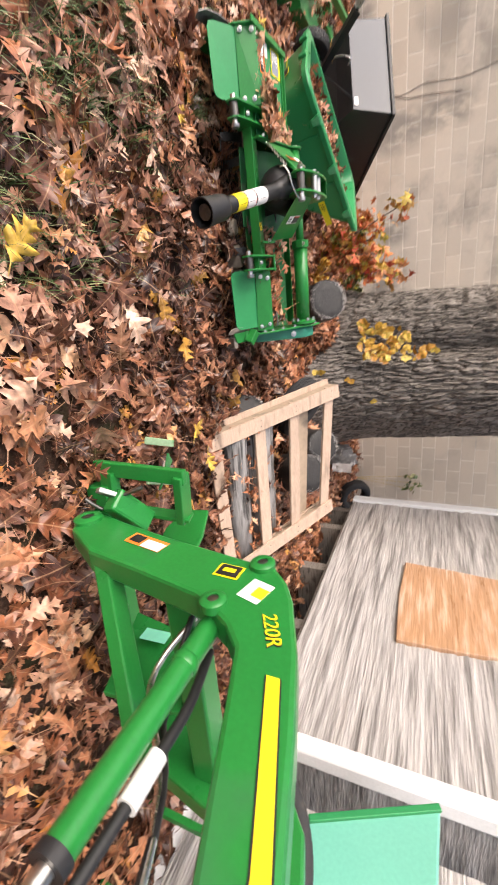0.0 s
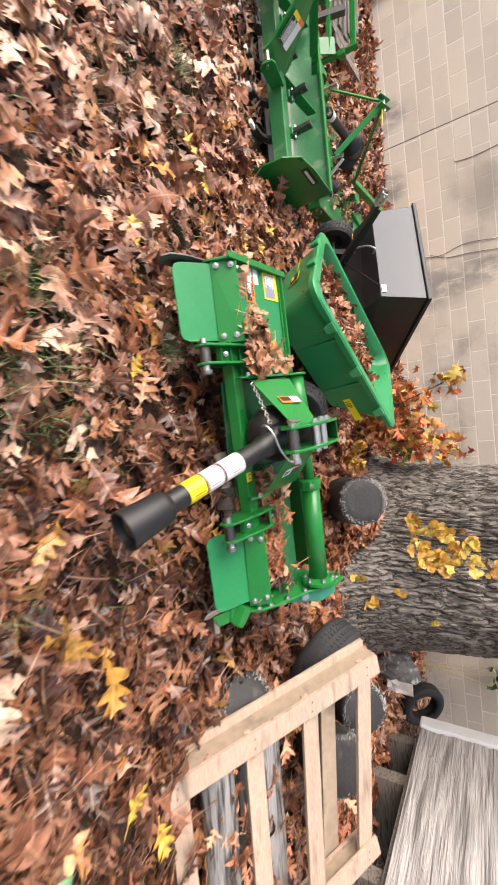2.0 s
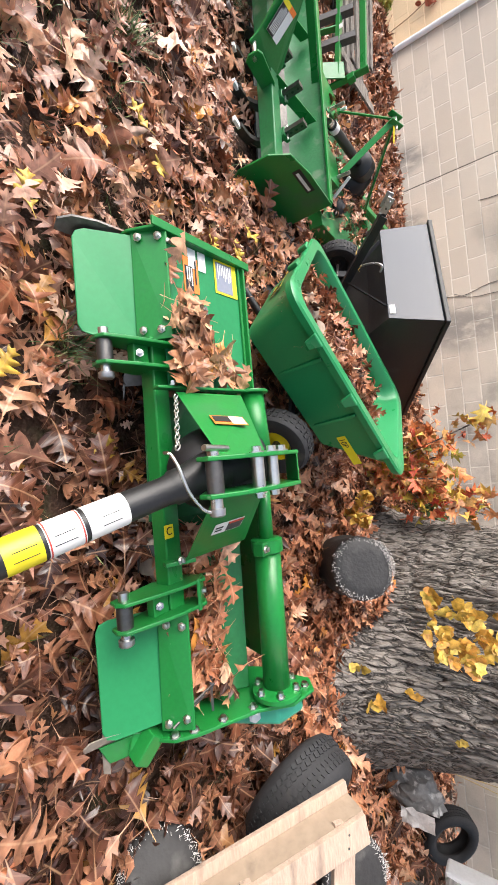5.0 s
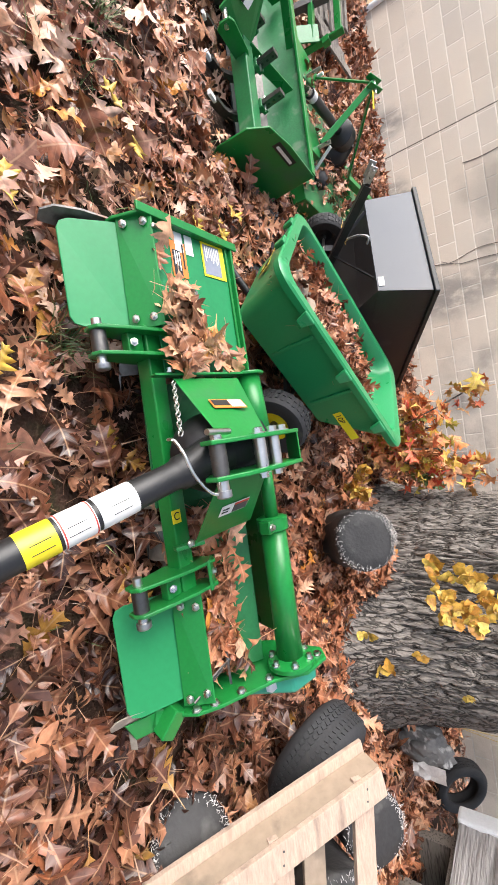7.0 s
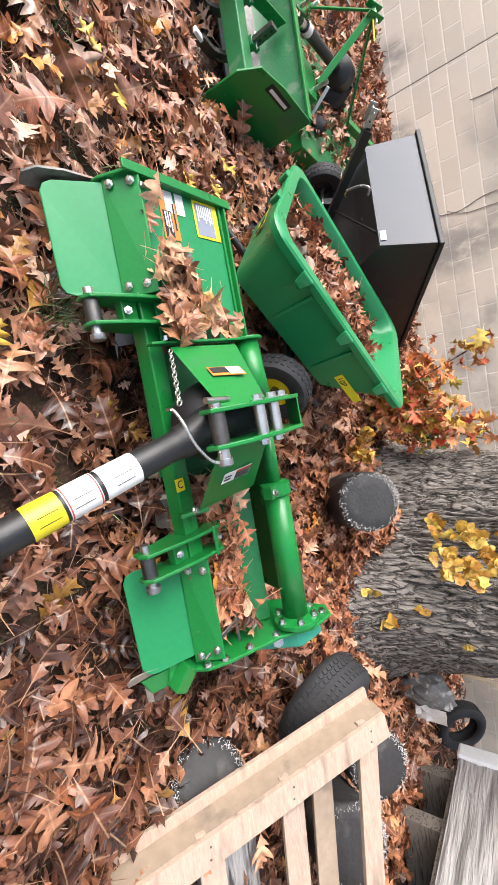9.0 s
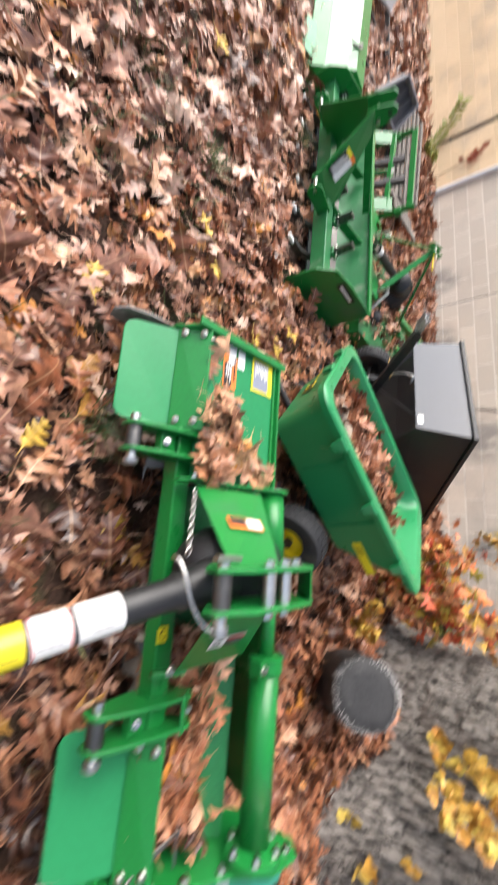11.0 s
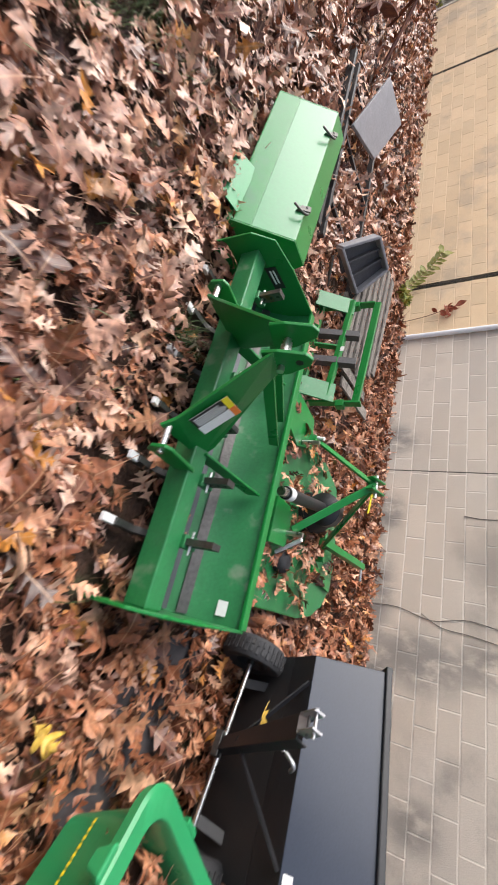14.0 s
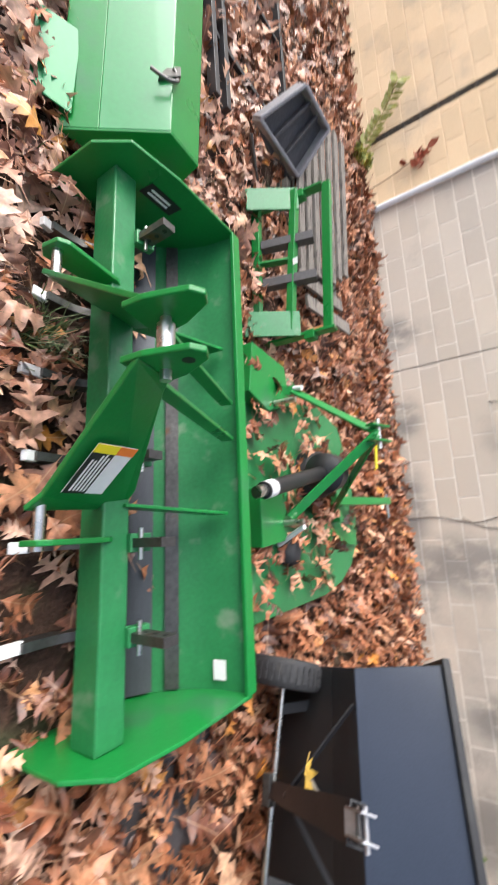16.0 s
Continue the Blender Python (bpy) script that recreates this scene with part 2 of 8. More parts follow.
def wall_mat(name, base, stain, pale, clean, rough=0.86, blots=(), warm=None):
    """Painted masonry seen in wall coordinates: each piece a little off, paint drifting pale, blotches of grey mildew with soft torn edges."""
    m = bpy.data.materials.new(name)
    m.use_nodes = True
    n, l = m.node_tree.nodes, m.node_tree.links
    p = n["Principled BSDF"]
    geo, ob = n.new("ShaderNodeNewGeometry"), n.new("ShaderNodeObjectInfo")

    def noise_node(scale, detail, stretch, shift=0.0):
        mp, no = n.new("ShaderNodeMapping"), n.new("ShaderNodeTexNoise")
        mp.inputs["Scale"].default_value, mp.inputs["Location"].default_value = stretch, (shift, 0, shift)
        no.inputs["Scale"].default_value, no.inputs["Detail"].default_value = scale, detail
        no.inputs["Roughness"].default_value = 0.62
        l.new(geo.outputs["Position"], mp.inputs["Vector"])
        l.new(mp.outputs[0], no.inputs["Vector"])
        return no.outputs["Fac"]

    def ramp(fac, lo, hi, a, b):
        r = n.new("ShaderNodeMapRange")
        r.interpolation_type = "SMOOTHSTEP"
        for k, v in (("From Min", lo), ("From Max", hi), ("To Min", a), ("To Max", b)):
            r.inputs[k].default_value = v
        l.new(fac, r.inputs["Value"])
        return r.outputs[0]

    def mix(fac, a, b):
        x = n.new("ShaderNodeMix")
        x.data_type = "RGBA"
        l.new(fac, x.inputs["Factor"])
        for k, c in (("A", a), ("B", b)):
            if isinstance(c, tuple):
                x.inputs[k].default_value = (*c, 1)
            else:
                l.new(c, x.inputs[k])
        return x.outputs["Result"]

    grain = noise_node(110, 4, (1, 1, 1))
    col = mix(ramp(noise_node(0.8, 5, (1, 1, 1.4), 7.3), 0.42, 0.72, 0.0, 0.6), base, pale)
    col = mix(ramp(noise_node(0.75, 9, (1.0, 1, 1.3), 2.1), 0.53 - 0.07 * (1 - clean), 0.66, 0.0, 0.75), col, stain)
    col = mix(ramp(noise_node(2.4, 8, (0.8, 1, 1.2), 4.4), 0.60, 0.80, 0.0, 0.4), col, stain)
    if warm:
        col = mix(ramp(noise_node(0.35, 3, (1, 1, 1), 5.7), 0.36, 0.62, 0.05, 0.7), col, warm)
    torn = ramp(noise_node(5.5, 10, (1, 1, 0.6), 9.1), 0.30, 0.58, 0.0, 1.0)
    for bx, bz, rx, rz in blots:
        mp, le, mu = n.new("ShaderNodeMapping"), n.new("ShaderNodeVectorMath"), n.new("ShaderNodeMath")
        mp.vector_type = "TEXTURE"
        mp.inputs["Location"].default_value, mp.inputs["Scale"].default_value = (bx, 8.76, bz), (rx, 1, rz)
        le.operation, mu.operation = "LENGTH", "MULTIPLY"
        l.new(geo.outputs["Position"], mp.inputs["Vector"])
        l.new(mp.outputs[0], le.inputs[0])
        l.new(ramp(le.outputs["Value"], 0.25, 1.0, 0.9, 0.0), mu.inputs[0])
        l.new(torn, mu.inputs[1])
        col = mix(mu.outputs[0], col, stain)
    add, fr = n.new("ShaderNodeMath"), n.new("ShaderNodeMath")
    add.operation, fr.operation = "ADD", "FRACT"
    l.new(ob.outputs["Random"], add.inputs[0])
    l.new(geo.outputs["Random Per Island"], add.inputs[1])
    l.new(add.outputs[0], fr.inputs[0])
    hsv, gr = n.new("ShaderNodeHueSaturation"), n.new("ShaderNodeMath")
    gr.operation = "MULTIPLY"
    l.new(ramp(fr.outputs[0], 0, 1, 0.92, 1.06), gr.inputs[0])
    l.new(ramp(grain, 0.3, 0.7, 0.93, 1.06), gr.inputs[1])
    l.new(gr.outputs[0], hsv.inputs["Value"])
    l.new(col, hsv.inputs["Color"])
    l.new(hsv.outputs[0], p.inputs["Base Color"])
    p.inputs["Roughness"].default_value = rough
    b = n.new("ShaderNodeBump")
    b.inputs["Strength"].default_value, b.inputs["Distance"].default_value = 0.35, 0.008
    l.new(grain, b.inputs["Height"])
    l.new(b.outputs[0], p.inputs["Normal"])
    return m


def bark_mat():
    """Oak bark: long wandering plates split by dark furrows."""
    m = bpy.data.materials.new("oak_bark")
    m.use_nodes = True
    n, l = m.node_tree.nodes, m.node_tree.links
    p = n["Principled BSDF"]
    tc = n.new("ShaderNodeTexCoord")

    def noise_node(scale, detail, stretch, bend=0.0):
        mp, no = n.new("ShaderNodeMapping"), n.new("ShaderNodeTexNoise")
        mp.inputs["Scale"].default_value = stretch
        no.inputs["Scale"].default_value, no.inputs["Detail"].default_value, no.inputs["Distortion"].default_value = scale, detail, bend
        l.new(tc.outputs["Object"], mp.inputs["Vector"])
        l.new(mp.outputs[0], no.inputs["Vector"])
        return no.outputs["Fac"]

    def crack(fac, width):
        a, b, r = n.new("ShaderNodeMath"), n.new("ShaderNodeMath"), n.new("ShaderNodeMapRange")
        a.operation, b.operation = "SUBTRACT", "ABSOLUTE"
        a.inputs[1].default_value = 0.5
        l.new(fac, a.inputs[0])
        l.new(a.outputs[0], b.inputs[0])
        r.inputs["From Max"].default_value = width
        l.new(b.outputs[0], r.inputs["Value"])
        return r.outputs[0]

    big, small = crack(noise_node(1, 2.0, (24, 24, 5.2), 0.7), 0.085), crack(noise_node(1, 2, (46, 46, 14), 0.5), 0.10)
    ht = n.new("ShaderNodeMath")
    ht.operation = "MULTIPLY_ADD"
    l.new(small, ht.inputs[0])
    ht.inputs[1].default_value = 0.20
    l.new(big, ht.inputs[2])
    fine = noise_node(60, 5, (1, 1, 0.4))
    ramp = n.new("ShaderNodeValToRGB")
    els = ramp.color_ramp.elements
    els[0].position, els[0].color = 0.0, (0.030, 0.027, 0.025, 1)
    els[1].position, els[1].color = 1.0, (0.220, 0.196, 0.174, 1)
    for x, c in ((0.28, (0.085, 0.073, 0.063, 1)), (0.6, (0.175, 0.154, 0.135, 1))):
        e = els.new(x)
        e.color = c
    sc = n.new("ShaderNodeMath")
    sc.operation = "MULTIPLY"
    sc.inputs[1].default_value = 0.83
    l.new(ht.outputs[0], sc.inputs[0])
    l.new(sc.outputs[0], ramp.inputs["Fac"])
    hsv, rg = n.new("ShaderNodeHueSaturation"), n.new("ShaderNodeMapRange")
    rg.inputs["From Min"].default_value, rg.inputs["From Max"].default_value = 0.3, 0.7
    rg.inputs["To Min"].default_value, rg.inputs["To Max"].default_value = 0.80, 1.20
    l.new(fine, rg.inputs["Value"])
    l.new(rg.outputs[0], hsv.inputs["Value"])
    l.new(ramp.outputs[0], hsv.inputs["Color"])
    l.new(hsv.outputs[0], p.inputs["Base Color"])
    p.inputs["Roughness"].default_value = 0.85
    b = n.new("ShaderNodeBump")
    b.inputs["Strength"].default_value, b.inputs["Distance"].default_value = 0.9, 0.016
    l.new(ht.outputs[0], b.inputs["Height"])
    l.new(b.outputs[0], p.inputs["Normal"])
    return m


# patches of mildew on the wall: x, z, half width, half height
MILDEW = ((-1.15, 0.60, 0.42, 0.75), (-1.25, 1.35, 0.35, 0.5), (-1.75, 0.10, 0.75, 0.30), (-0.9, 0.12, 0.5, 0.25), (-2.7, 0.15, 0.35, 0.30), (0.2, 0.62, 0.30, 0.35), (0.42, 0.12, 0.40, 0.28), (-3.7, 0.2, 0.3, 0.35), (1.1, 0.5, 0.5, 0.5))
BLOCK = wall_mat("painted_block", (0.525, 0.468, 0.405), (0.23, 0.211, 0.19), (0.61, 0.535, 0.45), 0.5, blots=MILDEW, warm=(0.595, 0.505, 0.405))
# Same beige wall further left; its brighter, warmer light is coloured in as tan.
TAN_LIT_BLOCK = wall_mat("tan_lit_block", (0.69, 0.515, 0.325), (0.50, 0.39, 0.28), (0.75, 0.575, 0.385), 0.8)
MORTAR = wall_mat("pale_mortar", (0.70, 0.645, 0.57), (0.30, 0.28, 0.25), (0.53, 0.465, 0.39), 0.5, blots=MILDEW)
# Mortar of that section, tinted with the same light.
TAN_LIT_MORTAR = wall_mat("tan_lit_mortar", (0.71, 0.54, 0.35), (0.54, 0.42, 0.30), (0.71, 0.535, 0.345), 0.6)
SEALANT = mat("dark_sealant", (0.10, 0.085, 0.07), 0.8, var=0.2, bump=0.2)
BARK = bark_mat()
# Leaf mould, its base darkened to carry the shade of gaps between leaves.
SOIL = mat("gap_shaded_mould", (0.060, 0.030, 0.018), 1.0, var=0.5, scale=6, bump=0.8, bscale=45, second=(0.050, 0.052, 0.022), amount=0.45, bdist=0.03)
LITTER = leaf_mat("fallen_oak_leaves", [(0.0, (0.045, 0.015, 0.009)), (0.14, (0.125, 0.039, 0.019)), (0.36, (0.26, 0.083, 0.036)), (0.60, (0.41, 0.152, 0.070)), (0.82, (0.54, 0.245, 0.130)), (0.955, (0.66, 0.40, 0.26)), (0.99, (0.56, 0.22, 0.035))], 0.36)
# Darker copy of the oak leaves: shade by loader and pallet as colour.
SHADED_LITTER = leaf_mat("shaded_oak_leaves", [(0.0, (0.030, 0.011, 0.008)), (0.25, (0.072, 0.026, 0.015)), (0.52, (0.145, 0.050, 0.026)), (0.78, (0.23, 0.088, 0.045)), (0.94, (0.36, 0.165, 0.090)), (0.985, (0.44, 0.22, 0.04))], 0.32)
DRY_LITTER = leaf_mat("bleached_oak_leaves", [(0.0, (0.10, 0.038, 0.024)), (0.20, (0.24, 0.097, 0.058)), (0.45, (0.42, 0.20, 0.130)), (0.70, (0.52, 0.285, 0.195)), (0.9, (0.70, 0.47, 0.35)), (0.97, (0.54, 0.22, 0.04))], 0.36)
TAN_LITTER = leaf_mat("tan_oak_leaves", [(0.0, (0.13, 0.046, 0.02)), (0.25, (0.32, 0.125, 0.055)), (0.5, (0.50, 0.235, 0.115)), (0.75, (0.62, 0.34, 0.20)), (0.93, (0.66, 0.42, 0.22)), (1.0, (0.55, 0.22, 0.03))], 0.38)
GOLD = leaf_mat("yellow_maple_leaves", [(0.0, (0.50, 0.21, 0.03)), (0.5, (0.60, 0.36, 0.055)), (1.0, (0.60, 0.46, 0.09))], 0.45, 0.25)
FLAME = leaf_mat("orange_sapling_leaves", [(0.0, (0.58, 0.07, 0.04)), (0.35, (0.66, 0.22, 0.07)), (0.6, (0.60, 0.30, 0.14)), (0.85, (0.62, 0.38, 0.04)), (1.0, (0.16, 0.24, 0.04))], 0.5)
GRASSM = leaf_mat("grass", [(0.0, (0.055, 0.095, 0.028)), (0.55, (0.105, 0.155, 0.045)), (0.85, (0.19, 0.22, 0.08)), (1.0, (0.40, 0.36, 0.20))], 0.5, 0.0)
FERN = leaf_mat("green_yellow_leaves", [(0.0, (0.13, 0.20, 0.03)), (0.6, (0.28, 0.28, 0.04)), (1.0, (0.45, 0.38, 0.05))], 0.5)
RED_LEAF = leaf_mat("red_leaves", [(0.0, (0.35, 0.06, 0.03)), (1.0, (0.42, 0.12, 0.06))], 0.6)
CAR_PAINT = mat("dark_car_paint", (0.02, 0.022, 0.026), 0.2, 0.2, var=0.1, bump=0.0, coat=1.0)
CAR_BLUE = mat("blue_grey_car_paint", (0.22, 0.30, 0.38), 0.2, 0.3, var=0.08, bump=0.0, coat=1.0)
GLASS_DARK = mat("dark_window_glass", (0.03, 0.04, 0.05), 0.06, var=0.1, bump=0.0, spec=1.0)
MAROON = mat("maroon_sheet", (0.30, 0.035, 0.13), 0.5, var=0.12, scale=2, bump=0.05)
STONE = mat("pale_stone", (0.46, 0.38, 0.30), 0.9, var=0.25, scale=9, bump=0.4, bscale=40, second=(0.30, 0.22, 0.16), amount=0.42)
SACKING = mat("grey_sacking", (0.17, 0.165, 0.16), 0.55, var=0.35, scale=14, bump=0.5, bscale=40, second=(0.55, 0.53, 0.51), amount=0.44, sharp=0.1)
HOSE = mat("grey_hose", (0.13, 0.12, 0.10), 0.7, var=0.3, bump=0.3)


# ---- building helpers ----
def V(*a):
    return Vector(a)


def wloc(ob):
    p = Vector((0, 0, 0))
    while ob:
        p += ob.location
        ob = ob.parent
    return p


def thing(name, label, category, at, group="", kind=""):
    ob = new(name)
    ob.location = at
    ob.empty_display_size = 0.1
    return tagged(ob, label, category, group, kind)


def part(name, bm, material, parent=None, label="", bevel=0.0, smooth=False):
    """Links bm, built in world metres, as one mesh under parent."""
    bmesh.ops.recalc_face_normals(bm, faces=bm.faces)
    if parent:
        bmesh.ops.translate(bm, vec=-wloc(parent), verts=bm.verts)
    me = bpy.data.meshes.new(name)
    for f in bm.faces:
        f.smooth = smooth or not bevel
    bm.to_mesh(me)
    bm.free()
    me.materials.append(material)
    if not smooth and not bevel:
        me.set_sharp_from_angle(angle=radians(46))
    ob = new(name, me)
    ob.parent = parent
    if bevel:
        b = ob.modifiers.new("edge", "BEVEL")
        b.width, b.segments, b.limit_method, b.angle_limit = bevel, 2, "ANGLE", radians(40)
    return tagged(ob, label)


def whole(name, bm, material, label, category, kind="", group="", bevel=0.0, smooth=False):
    ob = part(name, bm, material, None, "", bevel, smooth)
    return tagged(ob, label, category, group, kind)


def perp(d):
    d = Vector(d).normalized()
    a = Vector((0, 0, 1)) if abs(d.z) < 0.9 else Vector((1, 0, 0))
    s = d.cross(a).normalized()
    return d, s, s.cross(d).normalized()


def prism(bm, pts, depth):
    """A flat polygon, extruded by a vector."""
    depth = Vector(depth)
    lo = [bm.verts.new(Vector(p)) for p in pts]
    hi = [bm.verts.new(Vector(p) + depth) for p in pts]
    bm.faces.new(lo)
    bm.faces.new(hi[::-1])
    k = len(pts)
    for i in range(k):
        bm.faces.new((lo[i], hi[i], hi[(i + 1) % k], lo[(i + 1) % k]))
    return bm


def beam(bm, a, b, w, h, up=(0, 0, 1)):
    """A bar of rectangular section from a to b: w across, h along up."""
    a, b, up = Vector(a), Vector(b), Vector(up)
    d = (b - a).normalized()
    s = d.cross(up).normalized() * (w / 2)
    u = s.cross(d).normalized() * (h / 2)
    return prism(bm, [a - s - u, a + s - u, a + s + u, a - s + u], b - a)


def tube(bm, a, b, r, n=16, r2=None):
    a, b = Vector(a), Vector(b)
    d, s, u = perp(b - a)
    r2 = r if r2 is None else r2
    rings = []
    for p, q in ((a, r), (b, r2)):
        rings.append([bm.verts.new(p + s * (q * math.cos(2 * math.pi * i / n)) + u * (q * math.sin(2 * math.pi * i / n))) for i in range(n)])
    for i in range(n):
        bm.faces.new((rings[0][i], rings[0][(i + 1) % n], rings[1][(i + 1) % n], rings[1][i]))
    bm.faces.new(rings[0][::-1])
    bm.faces.new(rings[1])
    return bm


def lathe(bm, at, axis, profile, n=24, closed=False):
    """A profile of (radius, height) turned round an axis."""
    at = Vector(at)
    d, s, u = perp(axis)
    rings = []
    for r, h in profile:
        rings.append([bm.verts.new(at + d * h + s * (r * math.cos(2 * math.pi * i / n)) + u * (r * math.sin(2 * math.pi * i / n))) for i in range(n)])
    pairs = list(zip(rings, rings[1:])) + ([(rings[-1], rings[0])] if closed else [])
    for p, q in pairs:
        for i in range(n):
            bm.faces.new((p[i], p[(i + 1) % n], q[(i + 1) % n], q[i]))
    if not closed:
        bm.faces.new(rings[0][::-1])
        bm.faces.new(rings[-1])
    return bm


def hose(bm, pts, r, n=8):
    pts = [Vector(p) for p in pts]
    rings = []
    for i, p in enumerate(pts):
        d = (pts[min(i + 1, len(pts) - 1)] - pts[max(i - 1, 0)])
        d, s, u = perp(d)
        rings.append([bm.verts.new(p + s * (r * math.cos(2 * math.pi * k / n)) + u * (r * math.sin(2 * math.pi * k / n))) for k in range(n)])
    for p, q in zip(rings, rings[1:]):
        for i in range(n):
            bm.faces.new((p[i], p[(i + 1) % n], q[(i + 1) % n], q[i]))
    bm.faces.new(rings[0][::-1])
    bm.faces.new(rings[-1])
    return bm


def sweep(bm, pts, side, w, h):
    """A flat bar bent along points: w along side, h across."""
    pts, side = [Vector(p) for p in pts], Vector(side).normalized()
    rings = []
    for i, p in enumerate(pts):
        d = (pts[min(i + 1, len(pts) - 1)] - pts[max(i - 1, 0)]).normalized()
        u = side.cross(d).normalized() * (h / 2)
        s = side * (w / 2)
        rings.append([bm.verts.new(p + q) for q in (-s - u, s - u, s + u, -s + u)])
    for p, q in zip(rings, rings[1:]):
        for i in range(4):
            bm.faces.new((p[i], p[(i + 1) % 4], q[(i + 1) % 4], q[i]))
    bm.faces.new(rings[0][::-1])
    bm.faces.new(rings[-1])
    return bm


def curve3(pts, steps=6):
    """A smooth line through the points."""
    pts = [Vector(p) for p in pts]
    out = []
    for i in range(len(pts) - 1):
        p0, p1, p2, p3 = pts[max(i - 1, 0)], pts[i], pts[i + 1], pts[min(i + 2, len(pts) - 1)]
        for k in range(steps):
            t = k / steps
            out.append(0.5 * (2 * p1 + (p2 - p0) * t + (2 * p0 - 5 * p1 + 4 * p2 - p3) * t * t + (3 * p1 - p0 - 3 * p2 + p3) * t ** 3))
    return out + [pts[-1]]


def nb():
    return bmesh.new()


def bolt(parent, at, axis, r=0.011, h=0.012, name="bolt"):
    d = Vector(axis).normalized()
    bm = lathe(nb(), at, d, [(r * 1.5, 0), (r * 1.5, h * 0.25), (r, h * 0.28), (r, h), (r * 0.6, h * 1.1)], 6)
    return part(name, bm, STEEL, parent)


def sheet(parent, name, o, ex, ey, w, h, material, label="", lift=0.0015, thick=0.001):
    """A thin sticker: lower corner o, its two directions and its size."""
    ex, ey = Vector(ex).normalized(), Vector(ey).normalized()
    nn = ex.cross(ey).normalized()
    o = Vector(o) + nn * lift
    return part(name, prism(nb(), [o, o + ex * w, o + ex * w + ey * h, o + ey * h], nn * thick), material, parent, label)


def bars(parent, o, ex, ey, w, h, rows, material=None, lift=0.003, name="print"):
    """Writing that cannot be read: a block of plain bars."""
    ex, ey = Vector(ex).normalized(), Vector(ey).normalized()
    nn = ex.cross(ey).normalized()
    bm = nb()
    rng = random.Random(rows * 7 + int(w * 1000))
    for i in range(rows):
        a = Vector(o) + ey * (h * (i + 0.25) / rows) + nn * lift
        k = w * rng.uniform(0.6, 1.0)
        prism(bm, [a, a + ex * k, a + ex * k + ey * (h * 0.5 / rows), a + ey * (h * 0.5 / rows)], nn * 0.0006)
    return part(name, bm, material or INK, parent)


def words(parent, text, o, ex, ey, size, material, name="lettering", lift=0.003, lean=0.0):
    cu = bpy.data.curves.new(name, "FONT")
    cu.body, cu.size, cu.extrude, cu.shear = text, size, 0.0005, lean
    tmp = new("letters_draft", cu)
    bpy.context.view_layer.update()
    me = bpy.data.meshes.new_from_object(tmp.evaluated_get(bpy.context.evaluated_depsgraph_get()))
    bpy.data.objects.remove(tmp)
    bpy.data.curves.remove(cu)
    ex, ey = Vector(ex).normalized(), Vector(ey).normalized()
    nn = ex.cross(ey).normalized()
    m = Matrix((ex, ey, nn)).transposed().to_4x4()
    m.translation = Vector(o) + nn * lift
    me.transform(m)
    me.transform(Matrix.Translation(-wloc(parent)))
    me.materials.clear()
    me.materials.append(material)
    ob = new(name, me)
    ob.parent = parent
    return ob


def wheel(parent, at, axis, r, w, rim_mat, rim_r=None, label=""):
    """A wheel as a part: tyre with a rim and hub as its sub-parts."""
    rim_r = rim_r or r * 0.5
    prof = [(rim_r, -w * 0.38), (r * 0.8, -w * 0.5), (r * 0.93, -w * 0.46), (r, -w * 0.3), (r, w * 0.3), (r * 0.93, w * 0.46), (r * 0.8, w * 0.5), (rim_r, w * 0.38)]
    bm = lathe(nb(), at, axis, prof, 36, closed=True)
    tyre = part("tyre", bm, RUBBER, parent, label, smooth=True)
    tyre.data.set_sharp_from_angle(angle=radians(35))
    bm = nb()
    d, s, u = perp(axis)
    for k in range(36):
        a = 2 * math.pi * k / 36
        q = s * math.cos(a) + u * math.sin(a)
        for sg in (-1, 1):
            c = Vector(at) + q * (r + 0.001) + d * (sg * w * 0.16 + (0.02 * w if k % 2 else -0.02 * w))
            beam(bm, c - d * (w * 0.13), c + d * (w * 0.13), r * 0.09, 0.006, q)
    tagged(part("tread", bm, RUBBER, tyre), kind="stuff")
    part("rim", lathe(nb(), at, axis, [(rim_r * 0.2, -w * 0.2), (rim_r * 0.75, -w * 0.1), (rim_r * 0.98, -w * 0.36), (rim_r * 0.98, w * 0.36), (rim_r * 0.75, w * 0.1), (rim_r * 0.2, w * 0.2)], 28), rim_mat, tyre)
    part("hub", lathe(nb(), at, axis, [(rim_r * 0.25, -w * 0.45), (rim_r * 0.25, w * 0.45)], 14), DARK_STEEL, tyre)
    return tyre


# ---- leaves ----
OAK = [(-0.34, 0.006, 0), (-0.02, 0.010, 0), (0.06, 0.06, 0), (0.11, 0.14, 0.03), (0.14, 0.20, 0.08), (0.18, 0.12, 0.05), (0.23, 0.085, 0.02), (0.27, 0.115, 0.0), (0.31, 0.22, 0.01), (0.34, 0.31, 0.06), (0.36, 0.36, 0.13), (0.40, 0.27, 0.12), (0.45, 0.16, 0.07), (0.50, 0.11, 0.02), (0.54, 0.13, 0.01), (0.58, 0.23, 0.04), (0.61, 0.31, 0.14), (0.65, 0.21, 0.11), (0.71, 0.085, 0.03), (0.76, 0.08, 0.02), (0.80, 0.13, 0.05), (0.82, 0.20, 0.12), (0.88, 0.08, 0.05), (0.93, 0.045, 0.03), (1.0, 0.004, 0.02)]
